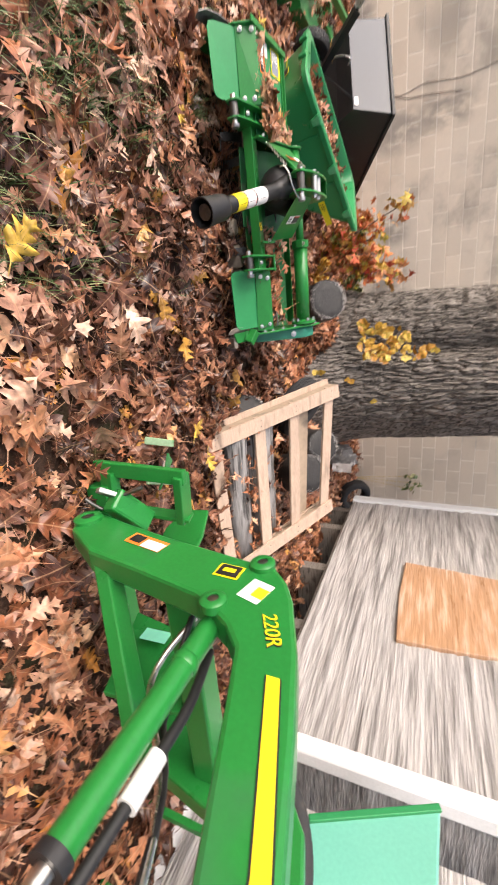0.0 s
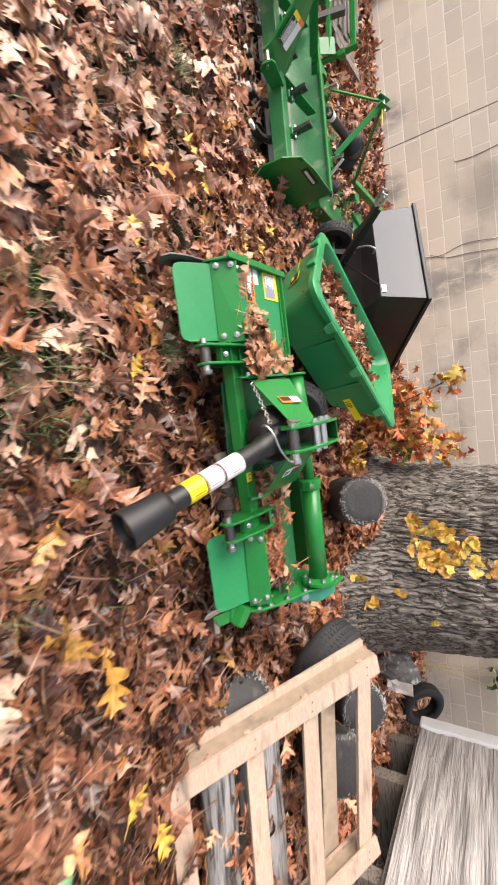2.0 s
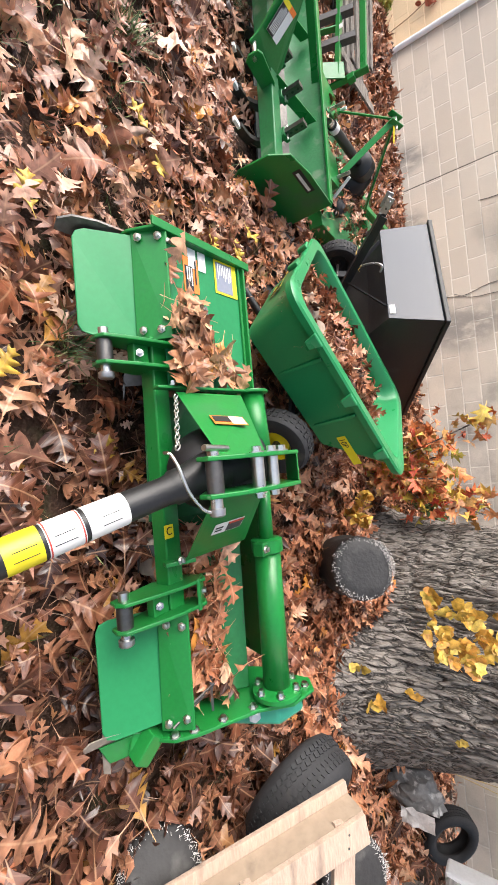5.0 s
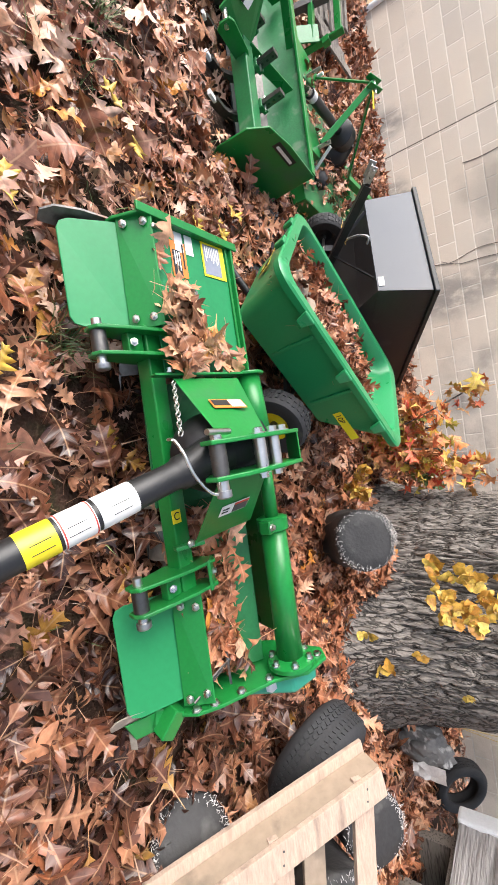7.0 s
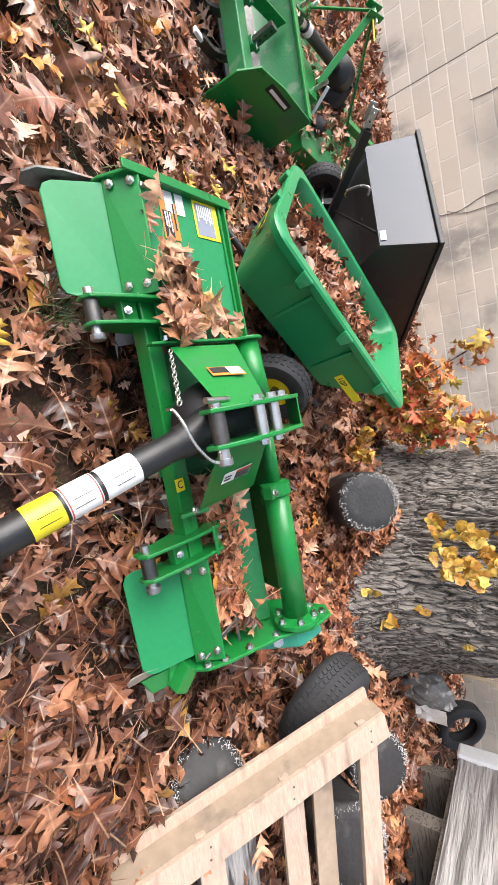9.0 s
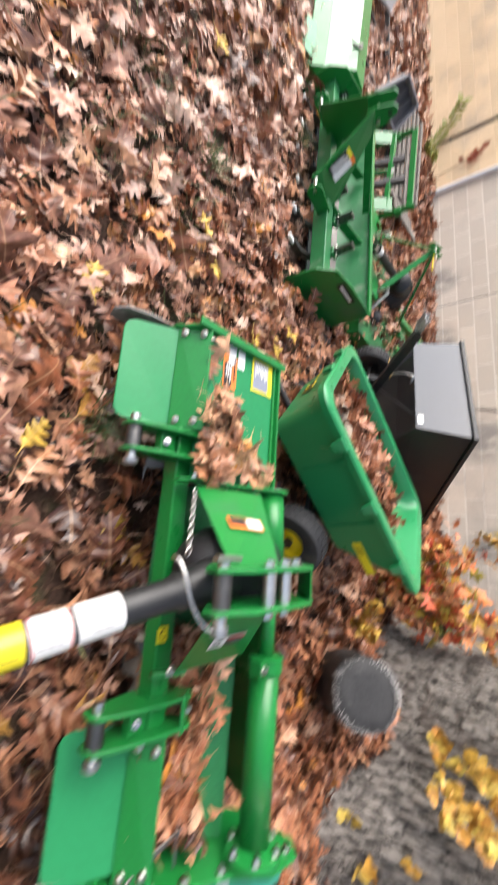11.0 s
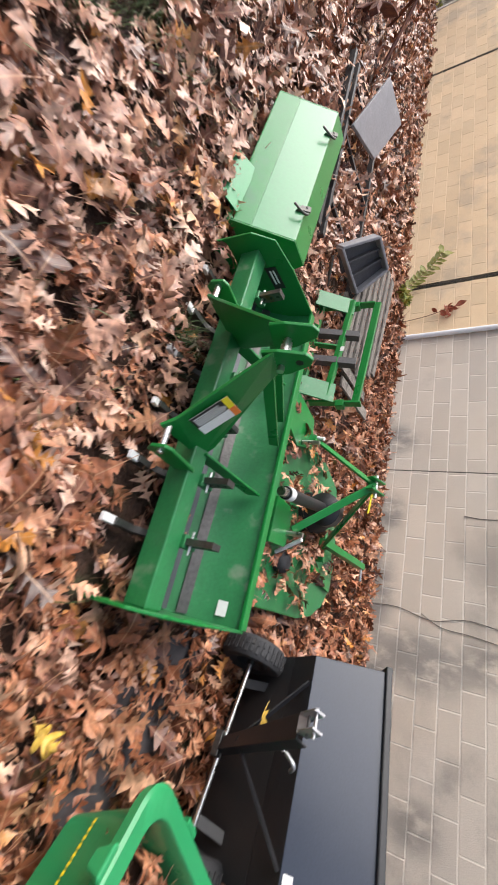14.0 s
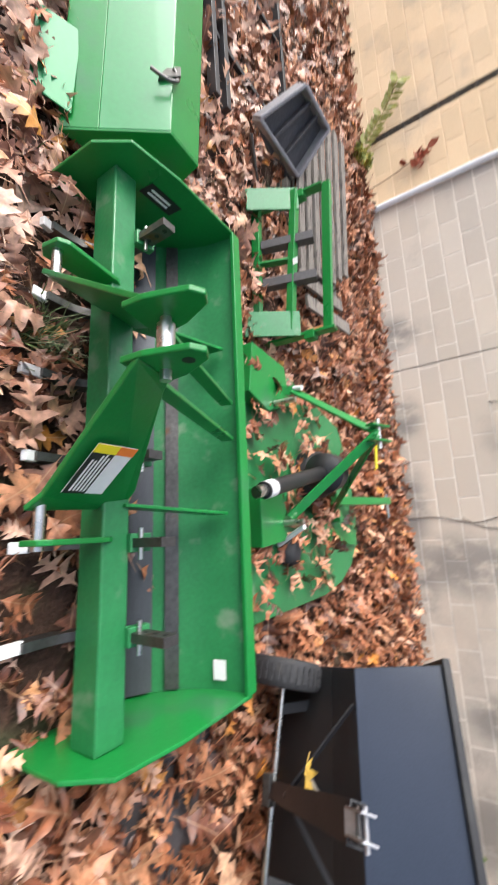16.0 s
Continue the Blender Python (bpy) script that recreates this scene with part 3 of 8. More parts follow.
PIN_OAK = [(-0.38, 0.006, 0), (-0.02, 0.010, 0), (0.07, 0.035, 0), (0.13, 0.12, 0.02), (0.16, 0.22, 0.05), (0.20, 0.10, 0.03), (0.25, 0.035, 0.0), (0.31, 0.045, 0.0), (0.36, 0.17, 0.03), (0.38, 0.26, 0.07), (0.39, 0.40, 0.12), (0.43, 0.25, 0.13), (0.46, 0.11, 0.07), (0.51, 0.040, 0.02), (0.57, 0.045, 0.02), (0.61, 0.16, 0.05), (0.63, 0.33, 0.15), (0.68, 0.15, 0.10), (0.73, 0.045, 0.03), (0.79, 0.06, 0.02), (0.82, 0.13, 0.06), (0.84, 0.19, 0.12), (0.90, 0.06, 0.04), (1.0, 0.004, 0.02)]
OAK_MID = [(-0.32, 0.008, 0), (0.0, 0.012, 0), (0.09, 0.10, 0.01), (0.14, 0.20, 0.07), (0.22, 0.075, 0.02), (0.29, 0.13, 0), (0.36, 0.36, 0.12), (0.43, 0.20, 0.09), (0.51, 0.09, 0.01), (0.56, 0.15, 0.01), (0.61, 0.31, 0.14), (0.70, 0.08, 0.03), (0.82, 0.20, 0.11), (0.90, 0.06, 0.04), (1.0, 0.006, 0.03)]
OAK_FAR = [(-0.22, 0.012, 0), (0.05, 0.08, 0.02), (0.18, 0.06, 0), (0.32, 0.30, 0.12), (0.44, 0.08, 0), (0.58, 0.32, 0.15), (0.70, 0.07, 0), (0.82, 0.18, 0.11), (1.0, 0.02, 0)]
MAPLE = [(-0.35, 0.012, 0), (0.0, 0.03, 0), (0.06, 0.34, -0.05), (0.22, 0.16, 0), (0.36, 0.50, 0.18), (0.52, 0.16, 0), (0.66, 0.26, 0.10), (0.80, 0.08, 0), (1.0, 0.01, 0)]
BROAD_OAK = [(s, w * 1.15, f) for s, w, f in OAK]
VINE = [(-0.25, 0.01, 0), (0.0, 0.02, 0), (0.02, 0.24, -0.04), (0.2, 0.36, 0), (0.42, 0.42, 0.04), (0.55, 0.30, 0.02), (0.8, 0.20, 0.05), (1.0, 0.02, 0)]
PLAIN = [(-0.05, 0.01, 0), (0.15, 0.16, 0), (0.4, 0.26, 0), (0.7, 0.2, 0), (1.0, 0.01, 0)]


def leaf_shape(outline, curl, cup, twist, rng):
    """Points of one leaf of length 1: midrib, left and right edge at each station; lobes point forward, the blade curls, cups and waves."""
    pts, flat = [], []
    wave, bend = rng.uniform(0.10, 0.42), rng.uniform(-0.12, 0.12)
    phase = {1: rng.uniform(0, 6.28), -1: rng.uniform(0, 6.28)}
    for s, w, fwd in outline:
        for side in (0, 1, -1):
            ph = phase.get(side, 0)
            y = side * w * (1 + 0.14 * math.sin(6 * s + ph)) * rng.uniform(0.96, 1.04)
            x = s + (fwd if side else 0)
            z = curl * (x - 0.4) ** 2 + cup * y * y + twist * y * (x - 0.4) + wave * abs(y) * math.sin(11 * x + 2 * ph) + (0.012 if side == 0 else 0)
            pts.append((x - 0.45, y + bend * x * x, z))
            flat.append((x, y))
    faces = []
    for i in range(len(outline) - 1):
        a, b = 3 * i, 3 * i + 3
        faces += [(a, a + 1, b + 1, b), (a, b, b + 2, a + 2)]
    return np.array(pts), faces, np.array(flat)


def leaf_mesh(name, vs, fs, flat, material):
    me = bpy.data.meshes.new(name)
    me.from_pydata(vs.tolist(), [], fs)
    me.polygons.foreach_set("use_smooth", [True] * len(me.polygons))
    idx = np.array(fs).ravel()
    me.uv_layers.new(name="leaf").data.foreach_set("uv", flat[idx].ravel())
    me.materials.append(material)
    return me


def leaf_field(name, spots, material, outlines, size, label, category, seed, tilt=0.5, parent=None, curlmax=1.0, stand=0.0):
    """Many leaves in one mesh: spots are (x, y, z, scale)."""
    rng = random.Random(seed)
    outlines = outlines if isinstance(outlines[0], list) else [outlines]
    kinds = [leaf_shape(outlines[k % len(outlines)], rng.uniform(-0.6, 0.9) * curlmax, rng.uniform(-1.5, 2.6) * curlmax, rng.uniform(-0.9, 0.9) * curlmax, rng) for k in range(28)]
    vs, fs, flats, base = [], [], [], 0
    for x, y, z, k in spots:
        pts, faces, flat = rng.choice(kinds)
        q = Euler((rng.gauss(0, tilt), rng.gauss(0, tilt), rng.uniform(0, 6.283))).to_matrix()
        if stand:
            q = Matrix.Rotation(stand, 3, "X") @ q
        if rng.random() < 0.45:
            q = q @ Matrix.Rotation(math.pi, 3, "X")
        m = np.array(q) * (size * k * rng.uniform(0.75, 1.25))
        p = pts @ m.T
        p[:, 2] -= p[:, 2].min() * 0.8
        p += (x, y, z)
        vs.append(p)
        flats.append(flat)
        fs += [tuple(i + base for i in f) for f in faces]
        base += len(pts)
    vs = np.concatenate(vs)
    if parent:
        vs = vs - np.array(wloc(parent))
    ob = new(name, leaf_mesh(name, vs, fs, np.concatenate(flats), material))
    ob.parent = parent
    return tagged(ob, label, category, "", "stuff") if not parent else tagged(ob, label, kind="stuff")


# ---- ground ----
def ground_z(x, y):
    """The lawn is almost level; leaves have drifted up against the wall."""
    return 0.02 * noise.noise(Vector((x * 0.5, y * 0.5, 3))) + 0.05 * max(0, 1 - abs(8.6 - y) / 1.2) - 0.025


def make_ground():
    bm = nb()
    xs = [-400, -120, -50, -30, -22] + [-18 + 0.4 * i for i in range(66)] + [9, 14, 30, 100, 400]
    ys = [-400, -100, -30, -12, -6, -3] + [-2 + 0.4 * i for i in range(33)] + [12, 16, 25, 45, 100, 400]
    grid = [[bm.verts.new((x, y, ground_z(x, y) if -18 < x < 9 and -2 < y < 11 else -0.025)) for y in ys] for x in xs]
    for i in range(len(xs) - 1):
        for j in range(len(ys) - 1):
            bm.faces.new((grid[i][j], grid[i + 1][j], grid[i + 1][j + 1], grid[i][j + 1]))
    whole("ground", bm, SOIL, "soil and thin lawn under fallen leaves, gap shade in its dark colour", "ground", "structure", smooth=True)


make_ground()

# ---- block wall ----
WY, COURSE, BLK = 8.76, 0.2032, 0.4064
wall = tagged(part("wall_north", prism(nb(), [(-5.38, WY - 0.0015, -0.3), (9.0, WY - 0.0015, -0.3), (9.0, WY - 0.0015, 4.2), (-5.38, WY - 0.0015, 4.2)], (0, 0.2, 0)), MORTAR), "beige painted concrete block wall with pale mortar joints", "wall", "", "structure")
wall_tan = tagged(part("wall_north_tan", prism(nb(), [(-15.9, WY - 0.0015, -0.3), (-5.38, WY - 0.0015, -0.3), (-5.38, WY - 0.0015, 4.2), (-15.9, WY - 0.0015, 4.2)], (0, 0.2, 0)), TAN_LIT_MORTAR), "concrete block wall, its open light put in as tan, with vertical control joints", "wall", "", "structure")
part("control_joint", prism(nb(), [(-3.262, WY - 0.0032, -0.1), (-3.25, WY - 0.0032, -0.1), (-3.25, WY - 0.0032, 4.2), (-3.262, WY - 0.0032, 4.2)], (0, 0.01, 0)), SEALANT, wall)
for sx in (-6.40, -12.77):
    part("control_joint", prism(nb(), [(sx - 0.045, WY - 0.004, -0.1), (sx + 0.045, WY - 0.004, -0.1), (sx + 0.045, WY - 0.004, 4.2), (sx - 0.045, WY - 0.004, 4.2)], (0, 0.015, 0)), SEALANT, wall_tan)
part("end_trim", prism(nb(), [(-15.98, WY - 0.02, -0.1), (-15.88, WY - 0.02, -0.1), (-15.88, WY - 0.02, 4.2), (-15.98, WY - 0.02, 4.2)], (0, 0.26, 0)), MORTAR, wall_tan)
roof = whole("roof_edge", prism(nb(), [(-16, WY - 0.05, 4.2), (9, WY - 0.05, 4.2), (9, 20, 4.2), (-16, 20, 4.2)], (0, 0, 0.2)), MORTAR, "plain flat roof edge of the block building", "roof", "structure")
whole("wall_west", prism(nb(), [(-15.9, WY + 0.21, -0.3), (-15.9, 20, -0.3), (-15.9, 20, 4.2), (-15.9, WY + 0.21, 4.2)], (0.2, 0, 0)), TAN_LIT_MORTAR, "tan end wall of the block building", "wall", "structure")


def downpipe():
    p = thing("downpipe", "metal pipe standing against the block wall, its highlight put in as white", "pipe", (-5.38, WY - 0.05, 0), kind="structure")
    # White colour stands in for the bright highlight on galvanised metal.
    part("pipe", tube(nb(), (-5.38, WY - 0.045, 0.0), (-5.38, WY - 0.045, 4.2), 0.036, 16), FOAM, p)
    for z in (0.1, 1.9, 3.6):
        part("clamp", beam(nb(), (-5.44, WY - 0.012, z), (-5.32, WY - 0.012, z), 0.02, 0.03), WHITE, p)


downpipe()


# ---- rotary tiller in the foreground ----
TO, TA = V(-0.12, 3.83, 0.0), radians(3.8)
TX, TY, TZ = V(math.cos(TA), math.sin(TA), 0), V(-math.sin(TA), math.cos(TA), 0), V(0, 0, 1)


def T(u, v, w):
    return TO + TX * u + TY * v + TZ * w


def front_tiller():
    t = thing("rotary_tiller", "bright green rotary tiller with black drive shaft and leafy hood", "tiller", T(0.75, 0.2, 0))
    # end plates
    side = [(-0.02, 0.28), (0.02, 0.365), (0.43, 0.392), (0.45, 0.34), (0.44, 0.14), (0.34, 0.04), (0.06, 0.04), (-0.02, 0.14)]
    part("end_plate", prism(nb(), [T(0.0, v, w) for v, w in side], TX * 0.010), GREEN, t, bevel=0.003)
    gear = [(-0.04, 0.22), (-0.005, 0.30), (0.05, 0.345), (0.22, 0.44), (0.30, 0.525), (0.40, 0.545), (0.452, 0.50), (0.445, 0.42), (0.24, 0.27), (0.09, 0.215)]
    part("end_plate", prism(nb(), [T(1.515, v, w) for v, w in gear], TX * 0.012), GREEN, t, bevel=0.003)
    part("end_shield", prism(nb(), [T(1.520, v, w) for v, w in ((-0.03, 0.215), (0.09, 0.22), (0.24, 0.275), (0.44, 0.42), (0.45, 0.30), (0.36, 0.08), (0.08, 0.05), (-0.03, 0.12))], TX * 0.008), GREEN, t, bevel=0.002)
    case = part("chain_case", prism(nb(), [T(1.529, v, w) for v, w in [(0.16, 0.16), (0.22, 0.32), (0.29, 0.47), (0.40, 0.50), (0.435, 0.42), (0.38, 0.16), (0.27, 0.08)]], TX * 0.07), TEAL, t, "dark green chain case", bevel=0.012)
    for v, w in ((0.25, 0.40), (0.33, 0.46)):
        bolt(case, T(1.565, v, w), -TY + TZ, 0.014, 0.01, "case_bolt")
    flange = part("flange", lathe(nb(), T(1.49, 0.312, 0.455), TX, [(0.050, -0.012), (0.080, 0.0), (0.080, 0.014), (0.06, 0.024)], 32), GREEN, t)
    for k in range(6):
        a = k * math.pi / 3 + 0.3
        bolt(flange, T(1.486, 0.312 + 0.066 * math.cos(a), 0.455 + 0.066 * math.sin(a)), -TX, 0.010, 0.016)
    for v, w in ((0.005, 0.29), (0.05, 0.325), (0.13, 0.37), (0.22, 0.42), (0.40, 0.51)):
        bolt(t, T(1.515, v, w), -TX)
    # cross tube: thick to the collar, thin inside it, thick again behind the far hood
    part("cross_tube", tube(nb(), T(1.005, 0.318, 0.462), T(1.49, 0.312, 0.455), 0.044, 32), GREEN, t, smooth=True)
    part("inner_tube", tube(nb(), T(0.80, 0.322, 0.463), T(1.01, 0.318, 0.462), 0.024, 24), GREEN, t, smooth=True)
    collar = part("tube_collar", lathe(nb(), T(1.02, 0.318, 0.462), TX, [(0.045, -0.024), (0.053, -0.02), (0.053, 0.02), (0.045, 0.024)], 28), GREEN, t)
    part("collar_clamp", beam(nb(), T(1.02, 0.245, 0.475), T(1.02, 0.275, 0.475), 0.044, 0.04), GREEN, collar, bevel=0.004)
    bolt(collar, T(1.02, 0.258, 0.495), TZ, 0.009, 0.012)
    bolt(collar, T(1.02, 0.375, 0.475), TY, 0.008, 0.012)
    part("tube_stub", tube(nb(), T(0.50, 0.345, 0.435), T(0.73, 0.335, 0.455), 0.042, 28), GREEN, t, smooth=True)
    part("tube_cap", lathe(nb(), T(0.492, 0.345, 0.434), TX, [(0.02, 0.0), (0.058, 0.0), (0.060, 0.004), (0.058, 0.010), (0.042, 0.012)], 28), GREEN, t)
    # front tool bar
    part("tool_bar", beam(nb(), T(0.335, 0.036, 0.292), T(1.17, 0.033, 0.288), 0.060, 0.056), GREEN, t, bevel=0.005)
    part("angle_plate", prism(nb(), [T(0.008, -0.008, 0.282), T(0.345, -0.008, 0.275), T(0.345, 0.045, 0.372), T(0.008, 0.052, 0.372)], TY * 0.006), GREEN, t, bevel=0.002)
    part("angle_plate", prism(nb(), [T(1.16, -0.008, 0.268), T(1.505, -0.008, 0.25), T(1.505, 0.04, 0.335), T(1.16, 0.042, 0.342)], TY * 0.006), GREEN, t, bevel=0.002)
    # hoods
    part("hood", prism(nb(), [T(0.012, 0.055, 0.336), T(0.49, 0.055, 0.330), T(0.49, 0.425, 0.376), T(0.012, 0.425, 0.378)], TZ * -0.005), GREEN_FLAP, t, "green hood half buried in leaves", bevel=0.002)
    part("hood_rail", beam(nb(), T(0.012, 0.428, 0.384), T(0.49, 0.425, 0.384), 0.010, 0.022), GREEN, t, bevel=0.003)
    part("hood_step", beam(nb(), T(0.012, 0.408, 0.380), T(0.49, 0.406, 0.379), 0.010, 0.008), GREEN, t, bevel=0.002)
    part("top_rail", prism(nb(), [T(-0.014, 0.0, 0.365), T(0.014, 0.0, 0.365), T(0.014, 0.455, 0.393), T(-0.014, 0.455, 0.393)], TZ * 0.008), GREEN, t, bevel=0.002)
    part("corner_rod", tube(nb(), T(0.045, 0.05, 0.378), T(0.050, 0.115, 0.378), 0.007, 10), STEEL, t)
    part("rear_hood", prism(nb(), [T(0.90, 0.10, 0.19), T(1.51, 0.10, 0.18), T(1.51, 0.305, 0.345), T(0.90, 0.315, 0.355)], TZ * -0.006), GREEN_WORN, t, bevel=0.002)
    part("rear_hood", prism(nb(), [T(0.50, 0.05, 0.22), T(0.90, 0.05, 0.20), T(0.90, 0.38, 0.36), T(0.50, 0.38, 0.37)], TZ * -0.006), GREEN_WORN, t, bevel=0.002)
    part("tail_board", prism(nb(), [T(0.02, 0.44, 0.36), T(1.50, 0.46, 0.34), T(1.50, 0.56, 0.08), T(0.02, 0.54, 0.08)], TY * 0.008), GREEN, t, bevel=0.002)

    # front flaps
    def flap(a, b, w1, w2):
        pts = []
        for u, v, w, ru, rv in ((a, 0.0, w1, 0.0, 0.0), (b, 0.0, w1 - 0.01, 0.0, 0.0), (b, -0.15, w2, -0.03, 0.03), (a, -0.15, w2 + 0.005, 0.03, 0.03)):
            if ru:
                first = [(u, v + rv), (u + ru * 0.3, v + rv * 0.3), (u + ru, v)]
                if ru > 0:
                    first = first[::-1]
                for uu, vv in first:
                    k = -vv / 0.15
                    pts.append(T(uu, vv, w1 + (w2 - w1) * k))
            else:
                pts.append(T(u, v, w))
        return part("front_flap", prism(nb(), pts, TZ * -0.005), GREEN_FLAP, t, "pale green sheet flap with rounded corners", bevel=0.0015)

    flap(0.015, 0.330, 0.284, 0.198)
    flap(1.148, 1.482, 0.262, 0.172)
    # lower hitch brackets: two plates joined by a web behind the bar, with a pin
    for u0, dv in ((0.355, 0.0), (1.075, 0.0)):
        cheek = ((-0.165, 0.29), (-0.155, 0.255), (0.0, 0.235), (0.10, 0.26), (0.125, 0.30), (0.125, 0.345), (0.105, 0.368), (0.02, 0.362), (-0.06, 0.345), (-0.155, 0.318))
        br = part("hitch_bracket", prism(nb(), [T(u0, v + dv, w) for v, w in cheek], TX * 0.011), GREEN, t, bevel=0.003)
        part("bracket_plate", prism(nb(), [T(u0 + 0.072, v + dv, w) for v, w in cheek], TX * 0.011), GREEN, br, bevel=0.003)
        part("hitch_pin", tube(nb(), T(u0 - 0.022, -0.135 + dv, 0.288), T(u0 + 0.115, -0.135 + dv, 0.288), 0.014, 18), STEEL, br)
        part("pin_sleeve", tube(nb(), T(u0 + 0.012, -0.135 + dv, 0.288), T(u0 + 0.072, -0.135 + dv, 0.288), 0.022, 18), DARK_STEEL, br)
        part("pin_head", lathe(nb(), T(u0 + 0.102, -0.135 + dv, 0.288), TX, [(0.021, 0.0), (0.021, 0.014), (0.017, 0.018)], 18), ZINC, br)
        part("bracket_web", prism(nb(), [T(u0 - 0.004, 0.075 + dv, 0.372), T(u0 + 0.09, 0.075 + dv, 0.372), T(u0 + 0.09, 0.13 + dv, 0.335), T(u0 - 0.004, 0.13 + dv, 0.335)], (TY + TZ) * -0.008), GREEN, br, bevel=0.004)
        bolt(br, T(u0 + 0.041, 0.105 + dv, 0.352), TY * 0.6 + TZ, 0.0085, 0.011)
        bolt(br, T(u0 + 0.041, -0.045 + dv, 0.325), -TY * 0.5 + TZ, 0.008, 0.010)
        part("bracket_web", beam(nb(), T(u0 + 0.011, -0.03 + dv, 0.30), T(u0 + 0.072, -0.03 + dv, 0.30), 0.055, 0.03), GREEN, br, bevel=0.003)
    # mast: two upright plates closed behind, two sloping guards
    for u in (0.712, 0.800):
        part("mast_plate", prism(nb(), [T(u, v, w) for v, w in ((-0.122, 0.615), (-0.118, 0.575), (-0.03, 0.515), (0.20, 0.42), (0.31, 0.44), (0.27, 0.60), (0.215, 0.668), (0.10, 0.672), (-0.03, 0.655))], TX * 0.012), GREEN, t, bevel=0.003)
    part("mast_back", prism(nb(), [T(0.724, 0.20, 0.668), T(0.800, 0.20, 0.668), T(0.800, 0.262, 0.595), T(0.724, 0.262, 0.595)], TY * 0.008), GREEN, t, bevel=0.002)
    part("mast_floor", prism(nb(), [T(0.724, 0.02, 0.53), T(0.800, 0.02, 0.53), T(0.800, 0.22, 0.55), T(0.724, 0.22, 0.55)], TZ * -0.006), BLACK, t, bevel=0.002)
    part("guard", prism(nb(), [T(0.512, 0.025, 0.385), T(0.712, -0.05, 0.59), T(0.712, 0.135, 0.605), T(0.515, 0.262, 0.447)], V(0.006, 0, 0.005)), GREEN, t, bevel=0.002)
    part("guard", prism(nb(), [T(0.812, -0.075, 0.580), T(1.005, 0.02, 0.372), T(0.985, 0.225, 0.436), T(0.812, 0.12, 0.600)], V(-0.004, 0, 0.006)), GREEN, t, bevel=0.002)
    part("guard_rail", beam(nb(), T(0.498, -0.02, 0.352), T(0.498, 0.34, 0.450), 0.008, 0.035), GREEN, t, bevel=0.002)
    part("guard_rail", beam(nb(), T(1.008, -0.02, 0.330), T(1.008, 0.06, 0.372), 0.012, 0.03), GREEN, t, bevel=0.002)
    bolt(t, T(0.492, 0.03, 0.375), -TX, 0.009, 0.014)
    bolt(t, T(1.00, 0.015, 0.362), TZ, 0.009, 0.012)
    part("top_pin", tube(nb(), T(0.690, -0.088, 0.602), T(0.852, -0.088, 0.602), 0.015, 18), STEEL, t)
    part("pin_sleeve", tube(nb(), T(0.724, -0.088, 0.602), T(0.800, -0.088, 0.602), 0.021, 20), DARK_STEEL, t)
    part("pin_head", lathe(nb(), T(0.836, -0.088, 0.602), TX, [(0.019, 0.0), (0.019, 0.016), (0.014, 0.02)], 16), ZINC, t)
    part("linch_pin", tube(nb(), T(0.692, -0.13, 0.612), T(0.696, -0.045, 0.612), 0.008, 10), STEEL, t)
    for v in (0.040, 0.112):
        part("spacer", tube(nb(), T(0.724, v, 0.640), T(0.800, v, 0.640), 0.017, 18), STEEL, t)
        bolt(t, T(0.712, v, 0.640), -TX, 0.013, 0.016)
        bolt(t, T(0.812, v, 0.640), TX, 0.013, 0.016)
    bolt(t, T(0.712, 0.165, 0.640), -TX, 0.013, 0.016)
    part("gearbox", lathe(nb(), T(0.745, 0.05, 0.43), TY, [(0.05, -0.08), (0.10, -0.03), (0.12, 0.02), (0.12, 0.20), (0.07, 0.28)], 20), BLACK, t)
    # drive shaft
    a, b = T(0.752, 0.03, 0.500), V(0.850, 3.215, 0.315)
    d = (b - a).normalized()
    L = (b - a).length
    sh = part("drive_shaft", lathe(nb(), a, d, [(0.03, -0.03), (0.060, -0.02), (0.060, 0.03), (0.052, 0.07), (0.046, 0.10), (0.046, 0.13), (0.040, 0.14), (0.0372, 0.16), (0.0372, L - 0.16)], 28), BLACK_PLASTIC, t, "black plastic guarded drive shaft", smooth=False)
    part("bell", lathe(nb(), a + d * (L - 0.165), d, [(0.038, 0), (0.052, 0.012), (0.056, 0.03), (0.058, 0.09), (0.064, 0.165), (0.059, 0.165), (0.050, 0.05), (0.03, 0.04)], 28), BLACK_PLASTIC, sh)
    part("yoke", lathe(nb(), a + d * (L - 0.07), d, [(0.018, 0), (0.034, 0.0), (0.034, 0.05), (0.016, 0.055)], 16), DARK_STEEL, sh)
    for s0, s1, m, lab in ((0.455, 0.525, LEMON, "yellow warning band"), (0.372, 0.447, WHITE, "white warning label"), (0.27, 0.362, WHITE, "white warning label")):
        part("label_band", lathe(nb(), a, d, [(0.0372, s0), (0.0388, s0), (0.0388, s1), (0.0372, s1)], 28), m, sh, lab)
    _, s, u = perp(d)
    part("red_frame", lathe(nb(), a, d, [(0.0385, 0.374), (0.0393, 0.374), (0.0393, 0.377), (0.0385, 0.377)], 28), RED, sh)
    part("red_frame", lathe(nb(), a, d, [(0.0385, 0.442), (0.0393, 0.442), (0.0393, 0.445), (0.0385, 0.445)], 28), RED, sh)
    top = V(0, 0, 1) - d * d.z
    top.normalize()
    sd = d.cross(top)
    for s0 in (0.29, 0.39, 0.465):
        bars(sh, a + d * s0 + top * 0.0388 - sd * 0.012, d, sd, 0.05, 0.024, 4, lift=0.001)
